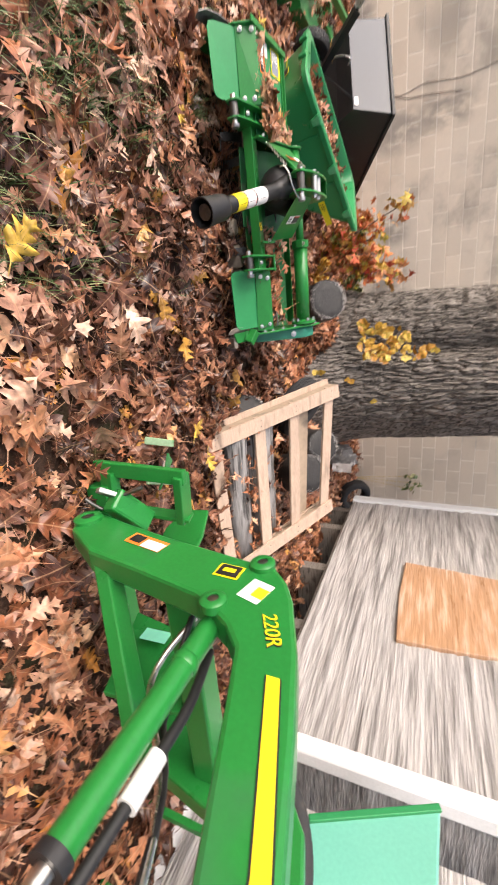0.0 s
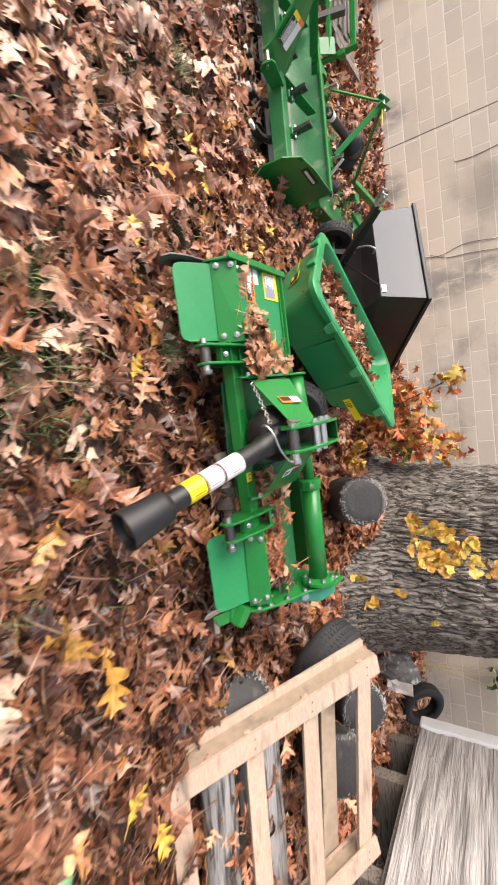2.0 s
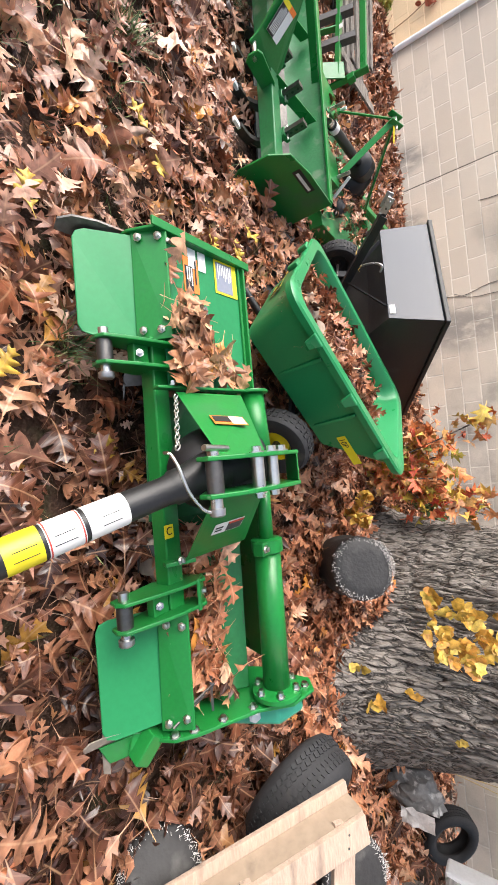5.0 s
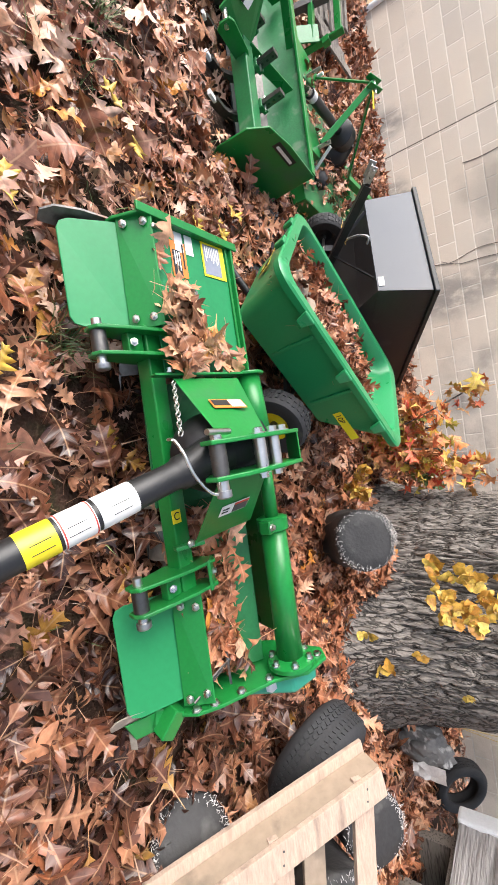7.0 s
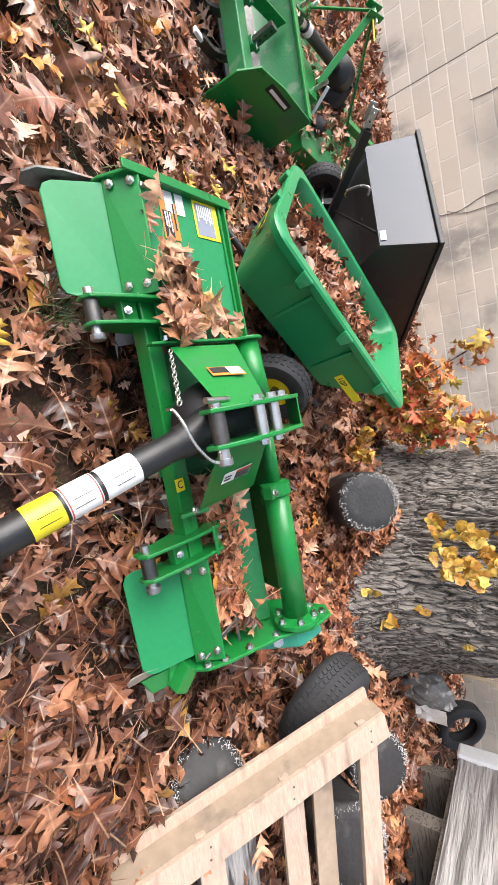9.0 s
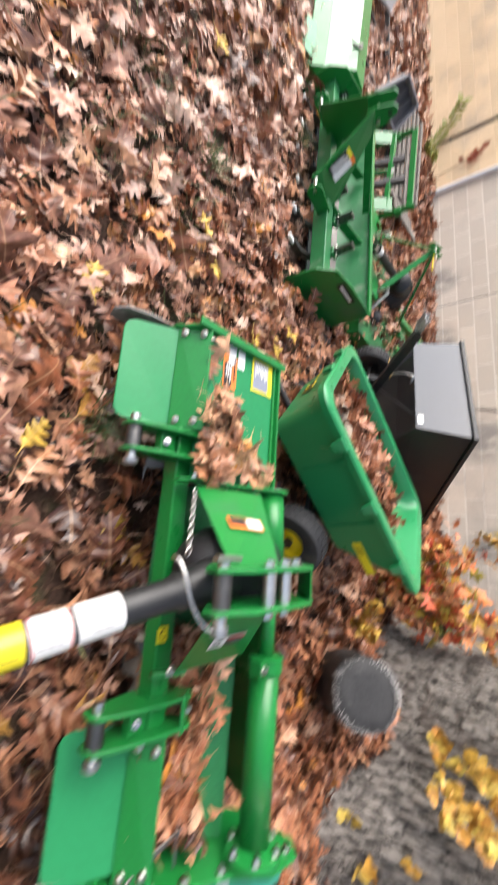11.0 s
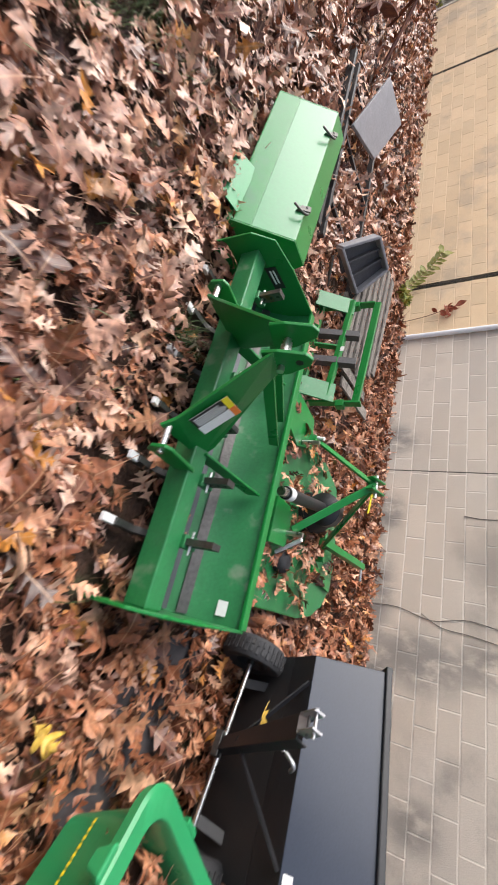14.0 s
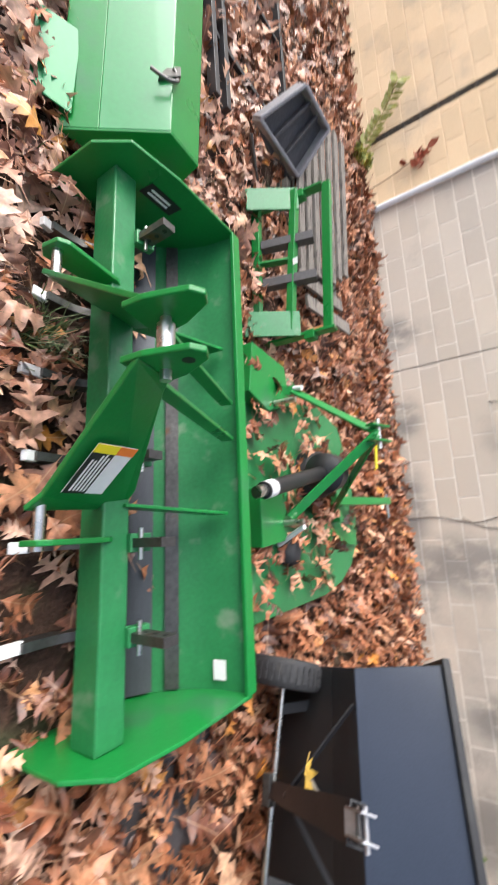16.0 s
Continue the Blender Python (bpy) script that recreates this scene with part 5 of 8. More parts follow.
# ---- box blade ----
def box_blade():
    x0, x1 = -2.74, -1.06
    b = thing("box_blade", "green box blade with white-tipped scarifier shanks standing in leaves", "box blade", ((x0 + x1) / 2, 5.1, 0))
    side = [(4.81, -0.01), (4.788, 0.03), (4.80, 0.22), (4.872, 0.318), (5.06, 0.338), (5.385, 0.330), (5.40, 0.0), (5.30, -0.02), (4.95, -0.02)]
    for x, d in ((x1 - 0.012, 0.012), (x0, 0.012)):
        pl = part("end_plate", prism(nb(), [(x, y, z) for y, z in side], (d, 0, 0)), GREEN, b, bevel=0.003)
    sheet(b, "maker_label", (x1, 4.985, 0.262), (0, 1, -0.03), (0, 0.03, 1), 0.205, 0.05, INK, "black label with white lettering bars", lift=0.002)
    bars(b, (x1 + 0.003, 5.005, 0.266), (0, 1, -0.03), (0, 0.03, 1), 0.17, 0.036, 1, WHITE, lift=0.002)
    # tool bar, rear mouldboard, cutting edge
    part("tool_bar", beam(nb(), (x0 + 0.012, 4.930, 0.172), (x1 - 0.012, 4.930, 0.172), 0.085, 0.10), GREEN_WORN, b, bevel=0.006)
    sec = [(5.375, 0.325), (5.35, 0.20), (5.30, 0.10), (5.215, 0.02)]
    bm = prism(nb(), [(x0 + 0.012, y, z) for y, z in sec + [(y + 0.010, z + 0.002) for y, z in sec[::-1]]], (x1 - x0 - 0.024, 0, 0))
    part("mouldboard", bm, GREEN_WORN, b, "green curved mouldboard rubbed dull")
    part("top_flange", beam(nb(), (x0 + 0.012, 5.375, 0.328), (x1 - 0.012, 5.375, 0.328), 0.045, 0.016), GREEN, b, bevel=0.003)
    part("cutting_edge", prism(nb(), [(x0 + 0.02, 5.215, 0.035), (x1 - 0.02, 5.215, 0.035), (x1 - 0.02, 5.13, -0.01), (x0 + 0.02, 5.13, -0.01)], (0, 0.004, 0.012)), WORN_STEEL, b, "bare steel cutting edge")
    part("cutting_edge", prism(nb(), [(x0 + 0.02, 5.29, 0.10), (x1 - 0.02, 5.29, 0.10), (x1 - 0.02, 5.26, 0.065), (x0 + 0.02, 5.26, 0.065)], (0, -0.008, 0.008)), DARK_STEEL, b)
    part("floor_strip", prism(nb(), [(x0 + 0.02, 5.12, 0.0), (x1 - 0.02, 5.14, 0.0), (x1 - 0.02, 4.99, 0.03), (x0 + 0.02, 4.99, 0.03)], (0, 0, 0.012)), WORN_STEEL, b)
    sheet(b, "torn_sticker", (-1.165, 5.346, 0.205), (1, 0, 0), (0, 0.2, 1), 0.06, 0.045, WHITE, "torn white sticker", lift=0.004)
    # scarifier shanks
    for k in range(6):
        x = -1.318 - 0.238 * k
        top = (0.36, 0.35, 0.30, 0.34, 0.30, 0.35)[k]
        pts = curve3([(x, 4.995, top), (x, 4.990, 0.17), (x, 4.955, 0.085), (x, 4.88, 0.045), (x, 4.78, 0.050)], 4)
        bm = sweep(nb(), pts, (1, 0, 0), 0.024, 0.050)
        sh = part("shank", bm, DARK_STEEL, b)
        part("shank_tip", beam(nb(), (x, 4.790, 0.052), (x, 4.725 + 0.014 * (k % 3), 0.062), 0.030, 0.020), (WHITE, WHITE, WHITE, FUZZ, WHITE, FUZZ)[k], sh, "white plastic tip cover", bevel=0.003)
        hd = part("shank_holder", beam(nb(), (x, 4.965, 0.225), (x, 5.03, 0.235), 0.05, 0.03), GREEN_WORN, b, bevel=0.003)
        for j in range(3):
            # Black discs paint the dark of open holes on the solid shank.
            part("hole_shade", tube(nb(), (x - 0.013, 4.995, top - 0.02 - 0.035 * j), (x + 0.013, 4.995, top - 0.02 - 0.035 * j), 0.008, 8), INK, sh)
        part("lock_pin", tube(nb(), (x - 0.04, 4.99, 0.25), (x + 0.045, 4.99, 0.25), 0.006, 8), STEEL, hd)
    # three-point mast: leaning plates carrying an upright clevis, braces
    for sg, xb, xt in ((1, -1.65, -1.905), (-1, -2.235, -2.005)):
        part("mast_plate", prism(nb(), [(xb, 4.690, 0.205), (xb - 0.010 * sg, 4.975, 0.175), (xb - 0.055 * sg, 4.965, 0.245), (xt + 0.020 * sg, 4.805, 0.520), (xt + 0.006 * sg, 4.79, 0.552), (xt + 0.004 * sg, 4.681, 0.583), (xb - 0.03 * sg, 4.70, 0.258)], (0.012 * sg, 0, 0.008)), GREEN, b, bevel=0.003)
        part("clevis_plate", prism(nb(), [(xt, y, z) for y, z in ((4.675, 0.545), (4.680, 0.60), (4.712, 0.688), (4.742, 0.702), (4.768, 0.685), (4.800, 0.60), (4.805, 0.51))], (0.014 * sg, 0, 0)), GREEN, b, bevel=0.003)
        part("hitch_plate", prism(nb(), [(xb + 0.075 * sg, y, z) for y, z in ((4.71, 0.17), (4.69, 0.20), (4.70, 0.255), (4.73, 0.265), (4.90, 0.235), (4.93, 0.215), (4.93, 0.15))], (0.014 * sg, 0, 0)), GREEN, b, bevel=0.003)
        part("hitch_pin", tube(nb(), (xb - 0.01 * sg, 4.72, 0.222), (xb + 0.10 * sg, 4.72, 0.222), 0.013, 14), STEEL, b)
        part("mast_brace", beam(nb(), (xt + 0.018 * sg, 4.79, 0.52), (xt + 0.015 * sg, 5.33, 0.30), 0.012, 0.045), GREEN, b, bevel=0.002)
        part("gusset", prism(nb(), [(xb - 0.012 * sg, 4.95, 0.235), (xb + 0.01 * sg, 5.34, 0.285), (xb + 0.01 * sg, 5.33, 0.22), (xb - 0.012 * sg, 4.95, 0.16)], (0.010, 0, 0)), GREEN, b, bevel=0.002)
        # Black ring paints the dark of the pin hole; the plate is solid.
        part("pin_hole", lathe(nb(), (xt + 0.0142 * sg, 4.745, 0.655), (sg, 0, 0), [(0.006, 0), (0.013, 0.0), (0.013, 0.0012), (0.006, 0.0012)], 16), INK, b)
    part("top_pin", tube(nb(), (-2.04, 4.755, 0.585), (-1.87, 4.755, 0.585), 0.012, 14), STEEL, b)
    part("pin_sleeve", tube(nb(), (-1.99, 4.755, 0.585), (-1.92, 4.755, 0.585), 0.019, 16), STEEL, b)
    # warning label on the leaning plate
    e1 = V(-0.245, 0.0, 0.345).normalized()
    e2 = V(0, 1, 0.02)
    o = V(-1.695, 4.722, 0.292)
    nn = e2.cross(e1).normalized()
    o = o + V(0.016, 0, 0.006)
    lb = sheet(b, "warning_label", o, e2, e1, 0.10, 0.155, WHITE, "white and black warning label", lift=0.004)
    sheet(lb, "label_face", o + e2 * 0.0, e2, e1, 0.054, 0.13, INK, lift=0.006)
    sheet(lb, "label_band", o + e1 * 0.13, e2, e1, 0.055, 0.025, LEMON, lift=0.006)
    sheet(lb, "label_band", o + e1 * 0.13 + e2 * 0.055, e2, e1, 0.045, 0.025, ORANGE, lift=0.006)
    bars(lb, o + e2 * 0.008 + e1 * 0.01, e1, -e2, 0.12, -0.042, 5, WHITE, lift=0.008)
    s = sheet(b, "plate_label", (x0 + 0.0125, 5.0, 0.20), (0, 1, 0), (0, 0.1, 1), 0.14, 0.06, INK, "black label with white print", lift=0.002)
    bars(s, (x0 + 0.0125, 5.02, 0.212), (0, 1, 0), (0, 0.1, 1), 0.09, 0.036, 2, WHITE, lift=0.004)


box_blade()


# ---- hooded tiller beyond the box blade ----
def hood_tiller():
    xr, xl = -2.93, -4.02
    h = thing("hooded_tiller", "green rotary tiller with broad hood, pale with reflected sky", "tiller", ((xr + xl) / 2, 5.0, 0))
    secr = [(4.80, 0.02), (4.885, 0.125), (5.035, 0.315), (5.19, 0.305), (5.23, 0.04)]
    secl = [(y - 0.015, z + 0.07) for y, z in secr]
    bm = nb()
    names = ("front_flap", "hood_top", "hood_back", "tail_board")
    for i, nm in enumerate(names):
        (a, z), (c, w) = secr[i], secr[i + 1]
        (e, q), (f, r) = secl[i], secl[i + 1]
        part(nm, prism(nb(), [(xr, a, z), (xl, e, q), (xl, f, r), (xr, c, w)], (0, 0.002, -0.008)), GREEN_GLOSS if i == 1 else GREEN, h, "glossy hood sheet, pale sky patches in its colour" if i == 1 else "", bevel=0.003)
    for x, sec in ((xr, secr), (xl, secl)):
        part("end_plate", prism(nb(), [(x, y, z) for y, z in sec], (-0.01 if x == xl else 0.01, 0, 0)), GREEN, h, bevel=0.003)
    part("side_flap", prism(nb(), [(xr - 0.04, 4.82, 0.06), (xr - 0.40, 4.83, 0.075), (xr - 0.42, 4.70, 0.02), (xr - 0.08, 4.70, 0.01)], (0, 0, 0.006)), GREEN_FLAP, h, bevel=0.002)
    for k in (0.2, 0.8):
        p = V(xr + (xl - xr) * k, 5.0, 0.27 + 0.08 * k)
        lt = part("latch", prism(nb(), [p + V(0.02, 0, 0), p + V(-0.05, 0.03, 0.01), p + V(-0.05, 0.06, 0.05), p + V(0.01, 0.05, 0.06)], (0, -0.01, 0.016)), DARK_STEEL, h, "dark hook latch", bevel=0.003)
        part("hook", hose(nb(), curve3([p + V(0.03, -0.05, 0.02), p + V(0.05, 0.0, 0.05), p + V(0.02, 0.04, 0.06), p + V(-0.03, 0.03, 0.05)]), 0.007), DARK_STEEL, lt)
    ty = V(0, 0.15, 0.19).normalized()
    s = sheet(h, "white_label", (-3.44, 4.955, 0.24), (-1, 0, 0.06), ty, 0.06, 0.10, WHITE, "small faded white label", lift=-0.006)
    sheet(h, "white_label", (-3.30, 4.985, 0.262), (-1, 0, 0.06), ty, 0.03, 0.05, GREY_LABEL, lift=-0.006)
    part("rotor_shaft", tube(nb(), (xr, 5.02, 0.11), (xl, 5.0, 0.15), 0.04, 14), DARK_STEEL, h)
    for k in range(9):
        x, a0 = xr - 0.1 - 0.11 * k, k * 1.3
        pts = [V(x, 5.02 + r * math.cos(a0 + 2 * r), 0.12 + r * math.sin(a0 + 2 * r)) for r in (0.03, 0.08, 0.12)]
        bm = sweep(nb(), pts, (1, 0, 0), 0.04, 0.008)
        part("tine", bm, DARK_STEEL, h)


hood_tiller()


# ---- rotary cutter behind the box blade ----
def rotary_cutter():
    m = thing("rotary_cutter", "green rotary cutter deck covered with leaves, hitch frame and drive shaft", "mower", (-1.8, 6.2, 0))
    deck = [(-1.19, 5.72), (-1.20, 6.45), (-1.24, 6.70), (-1.33, 6.90), (-1.46, 7.02), (-1.62, 7.05), (-2.02, 6.98), (-2.24, 6.84), (-2.45, 5.98), (-2.45, 5.66), (-1.8, 5.60)]
    part("deck", prism(nb(), [(x, y, 0.115) for x, y in deck], (0, 0, 0.008)), GREEN_WORN, m, "worn green deck plate", bevel=0.003)
    bm = nb()
    for (a, c), (e, f) in zip(deck, deck[1:] + deck[:1]):
        beam(bm, (a, c, 0.06), (e, f, 0.06), 0.008, 0.12)
    part("skirt", bm, GREEN, m)
    part("deck_rib", prism(nb(), [(-2.43, 5.68, 0.125), (-2.40, 5.98, 0.125), (-2.20, 6.02, 0.125), (-2.12, 5.80, 0.125), (-2.18, 5.64, 0.125)], (0, 0, 0.07)), GREEN, m, bevel=0.004)
    part("deck_rib", prism(nb(), [(-1.75, 5.66, 0.125), (-1.50, 5.66, 0.125), (-1.52, 5.86, 0.125), (-1.62, 5.90, 0.125), (-1.75, 5.84, 0.125)], (0, 0, 0.09)), GREEN, m, bevel=0.004)
    # A-frame and top link
    top = V(-1.985, 6.045, 0.62)
    knee = V(-2.28, 6.02, 0.21)
    part("frame_arm", beam(nb(), knee, top, 0.045, 0.014, (0, -0.4, 1)), GREEN, m, bevel=0.003)
    part("frame_foot", beam(nb(), knee, (-2.22, 5.74, 0.15), 0.05, 0.014, (0.3, 0, 1)), GREEN, m, bevel=0.003)
    part("knee_pin", tube(nb(), knee + V(-0.02, 0.01, -0.05), knee + V(0.0, 0.0, 0.06), 0.012, 12), WHITE, m, "white painted pin")
    part("frame_arm", beam(nb(), (-1.62, 5.86, 0.24), top, 0.045, 0.014, (0, -0.4, 1)), GREEN, m, bevel=0.003)
    part("frame_post", beam(nb(), top, (-1.66, 6.55, 0.16), 0.05, 0.014, (0, 0.4, 1)), GREEN, m, bevel=0.003)
    for dx in (-0.035, 0.035):
        part("clevis_plate", beam(nb(), top + V(dx, -0.05, -0.02), top + V(dx, 0.07, 0.025), 0.010, 0.045), GREEN, m, bevel=0.003)
    part("top_pin", tube(nb(), top + V(-0.07, 0.02, 0), top + V(0.07, 0.02, 0), 0.011, 12), STEEL, m)
    part("leaf_caught", beam(nb(), top + V(0.06, -0.01, -0.01), top + V(0.16, 0.03, -0.03), 0.035, 0.004), LEMON, m, "yellow tag")
    # gearbox, shaft, lower arms
    part("gearbox", lathe(nb(), (-1.86, 6.30, 0.12), (0, 0, 1), [(0.14, 0), (0.13, 0.10), (0.08, 0.18), (0.05, 0.22)], 20), BLACK, m)
    part("shaft_cone", lathe(nb(), (-1.86, 6.25, 0.30), (0.15, -1, 0.02), [(0.05, 0), (0.10, 0.02), (0.105, 0.12), (0.06, 0.16)], 20), BLACK_PLASTIC, m)
    sh = part("drive_shaft", tube(nb(), (-1.85, 6.15, 0.30), (-1.72, 5.52, 0.32), 0.034, 18), BLACK_PLASTIC, m)
    part("label_band", tube(nb(), (-1.733, 5.585, 0.319), (-1.722, 5.53, 0.321), 0.0355, 18), WHITE, sh)
    part("shaft_end", tube(nb(), (-1.72, 5.52, 0.32), (-1.71, 5.47, 0.32), 0.024, 14), STEEL, m)
    part("lower_arm", beam(nb(), (-1.72, 6.50, 0.20), (-1.74, 7.35, 0.27), 0.05, 0.06), GREEN, m, bevel=0.003)
    part("lower_arm", beam(nb(), (-2.02, 6.55, 0.16), (-1.60, 6.62, 0.16), 0.05, 0.06), GREEN, m, bevel=0.003)
    part("arm_pin", tube(nb(), (-1.79, 7.33, 0.27), (-1.62, 7.35, 0.27), 0.012, 12), STEEL, m)
    part("foot_link", beam(nb(), (-1.52, 6.52, 0.14), (-1.48, 6.95, 0.14), 0.08, 0.02), GREEN, m)
    for p in ((-2.17, 5.85, 0.20), (-1.60, 5.85, 0.20)):
        part("grease_stand", tube(nb(), p, V(*p) + V(0.0, 0.01, 0.11), 0.014, 12), STEEL, m)
    part("stay_rod", tube(nb(), (-1.58, 5.88, 0.30), (-1.50, 5.92, 0.14), 0.012, 10), WHITE, m)
    part("rubber_boot", lathe(nb(), (-1.46, 6.0, 0.12), (0, 0, 1), [(0.06, 0), (0.07, 0.03), (0.05, 0.07), (0.02, 0.08)], 14), RUBBER, m)


rotary_cutter()


# ---- pallet fork frame on old pallets ----
def fork_frame():
    f = thing("fork_frame", "green pallet fork frame standing among weathered boards", "fork frame", (-3.1, 6.1, 0))
    xr, xl = -2.62, -3.52

    def Q(x, z, y=6.08):
        return V(x, y + 0.12 * z, z)

    part("top_rail", beam(nb(), Q(xl, 0.46), Q(xr, 0.40), 0.03, 0.05), GREEN, f, bevel=0.003)
    part("middle_rail", beam(nb(), Q(xl, 0.28, 6.05), Q(xr - 0.02, 0.20, 6.05), 0.05, 0.04), GREEN, f, bevel=0.003)
    part("bottom_rail", beam(nb(), Q(xl, 0.06, 6.0), Q(xr - 0.05, 0.03, 6.0), 0.04, 0.05), GREEN, f, bevel=0.003)
    for x in (xl, xr):
        z = 0.02 if x == xr else 0.06
        xa = x - 0.02 if x == xl else x - 0.13
        part("side_plate", prism(nb(), [Q(xa, z - 0.01, 5.90), Q(xa + 0.15, z - 0.01, 5.90), Q(xa + 0.15, z + 0.24, 6.05), Q(xa, z + 0.24, 6.05)], (0, 0.008, -0.008)), GREEN_WORN, f, bevel=0.003)
        part("side_bar", beam(nb(), Q(x + 0.01, 0.03, 6.08), Q(x + 0.01, 0.44, 6.08), 0.016, 0.06, (0, 1, 0)), GREEN, f, bevel=0.003)
        part("hook_plate", beam(nb(), Q(x + 0.02, 0.30, 6.05), Q(x + 0.02, 0.30, 6.11), 0.05, 0.06), GREEN, f, bevel=0.004)
    for x in (-2.95, -3.20):
        part("spacer_block", beam(nb(), Q(x, 0.07, 6.02), Q(x, 0.36, 6.08), 0.06, 0.05, (1, 0, 0)), DARK_PLASTIC, f, "dark rubber block")
    part("centre_strut", beam(nb(), Q(-3.08, 0.05, 6.0), Q(-3.08, 0.22, 6.05), 0.05, 0.012, (1, 0, 0)), GREEN, f)
    sheet(f, "white_tag", Q(-3.06, 0.255, 6.02), (1, 0, 0), (0, 0, 1), 0.04, 0.03, WHITE)


fork_frame()


def board_stack():
    rng = random.Random(8)
    p = thing("board_stack", "stack of weathered grey pallet boards by the wall", "pallet", (-3.9, 6.7, 0))
    for k in range(7):
        y = 6.42 + 0.085 * k
        part("board", beam(nb(), (-3.15 - 0.04 * k + rng.uniform(-0.05, 0.05), y, 0.14 + 0.02 * k), (-4.55 + rng.uniform(-0.06, 0.06), y - 0.08, 0.24 + 0.02 * k), 0.075, 0.022), GREY_WOOD, p, bevel=0.002)
    for x in (-3.35, -3.9, -4.4):
        part("bearer", beam(nb(), (x, 6.35, 0.06), (x, 7.02, 0.10), 0.09, 0.10), GREY_WOOD, p, bevel=0.003)
    for k in range(3):
        part("board", beam(nb(), (-2.95 - 0.2 * k, 6.32, 0.20 - 0.04 * k), (-3.0 - 0.2 * k, 6.95, 0.24 - 0.04 * k), 0.09, 0.02), GREY_WOOD, p, bevel=0.002)


board_stack()


def grey_tote():
    t = thing("grey_tote", "grey plastic seat shell tipped on old boards", "plastic seat", (-4.1, 6.1, 0))
    a, b, c, d = V(-3.92, 5.76, 0.08), V(-4.25, 5.98, 0.43), V(-4.22, 6.45, 0.44), V(-3.86, 6.42, 0.10)
    mid = (a + b + c + d) / 4
    a, b, c, d = [mid + (q - mid) * 0.68 for q in (a, b, c, d)]
    ex, ey = (d - a).normalized(), (b - a).normalized()
    n = ex.cross(ey).normalized()
    part("shell", prism(nb(), [a, a + (d - a) * 0.5 - ey * 0.05, d, c, b], n * 0.02), DARK_PLASTIC, t, bevel=0.008)
    for p, q in ((a, d), (d, c), (c, b), (b, a)):
        part("rim", beam(nb(), p + n * 0.04, q + n * 0.04, 0.026, 0.09, n), GREY_PLASTIC, t, "pale grey rim", bevel=0.008)
    for k in (0.35, 0.65):
        part("rib", beam(nb(), a.lerp(d, k) + n * 0.03, b.lerp(c, k) + n * 0.03, 0.02, 0.05, n), DARK_PLASTIC, t, bevel=0.004)
    part("leg_frame", hose(nb(), [d + V(0.02, 0.02, 0), V(-3.72, 6.50, 0.04), V(-3.70, 6.1, 0.02), a + V(0.1, 0, -0.02)], 0.014), DARK_STEEL, t)
    part("foot", beam(nb(), V(-4.25, 6.2, 0.0), V(-4.2, 6.2, 0.30), 0.06, 0.06, (0, 1, 0)), DARK_PLASTIC, t)


grey_tote()


def rail_frame():
    r = thing("black_rail_frame", "long black steel rail frame lying in leaves", "steel frame", (-5.0, 6.1, 0))
    for y0, y1 in ((5.62, 5.50), (5.72, 5.62), (6.50, 6.40)):
        part("rail", beam(nb(), (-3.9, y0, 0.06), (-6.2, y1, 0.08), 0.04, 0.06), BLACK, r, bevel=0.003)
    for x in (-4.4, -5.3, -6.1):
        part("cross_bar", beam(nb(), (x, 5.55, 0.05), (x, 6.48, 0.06), 0.04, 0.03), BLACK, r, bevel=0.003)


rail_frame()


def slab_and_plough():
    s = thing("grey_board", "pale grey flat board leaning against rusty iron", "board", (-5.9, 5.9, 0))
    part("board", prism(nb(), [(-5.35, 5.72, 0.10), (-6.15, 5.80, 0.34), (-6.25, 6.30, 0.36), (-5.62, 6.22, 0.16)], (0, 0, 0.03)), GREY_PLASTIC, s, bevel=0.006)
    part("board_leg", beam(nb(), (-6.1, 6.0, 0.0), (-6.1, 6.0, 0.33), 0.05, 0.05, (0, 1, 0)), RUST, s)
    part("board_leg", beam(nb(), (-5.5, 5.95, 0.0), (-5.5, 5.95, 0.12), 0.05, 0.05, (0, 1, 0)), RUST, s)
    p = thing("old_plough", "rusty old plough with bare iron frame standing in leaves", "plough", (-7.6, 6.0, 0))
    part("beam", beam(nb(), (-6.8, 5.48, 0.20), (-9.2, 5.72, 0.26), 0.06, 0.08), RUST, p, bevel=0.004)
    for x in (-7.0, -8.2):
        curl = curve3([(x + 0.15, 5.40, 0.02), (x - 0.02, 5.46, 0.13), (x - 0.20, 5.58, 0.24), (x - 0.42, 5.78, 0.27)], 5)
        part("mouldboard", sweep(nb(), curl, (0.3, 0.2, 1), 0.16, 0.012), RUST, p)
        part("share_foot", beam(nb(), (x - 0.15, 5.52, -0.02), (x - 0.15, 5.54, 0.22), 0.05, 0.06, (0, 1, 0)), RUST, p)
    apex = V(-8.31, 5.96, 0.5)
    for foot in ((-7.66, 5.53, 0.10), (-7.6, 6.30, 0.02), (-8.62, 6.26, 0.0)):
        part("frame_bar", beam(nb(), foot, apex, 0.035, 0.035, (0.1, 1, 0.2)), RUST, p, bevel=0.003)
    part("apex_plate", beam(nb(), apex + V(0.08, -0.05, -0.02), apex + V(-0.06, 0.05, 0.03), 0.02, 0.09), RUST, p, bevel=0.003)
    part("coulter", lathe(nb(), (-7.8, 5.62, 0.17), (0, 1, 0), [(0.02, -0.01), (0.17, -0.004), (0.17, 0.004), (0.02, 0.01)], 26), RUST, p)


slab_and_plough()


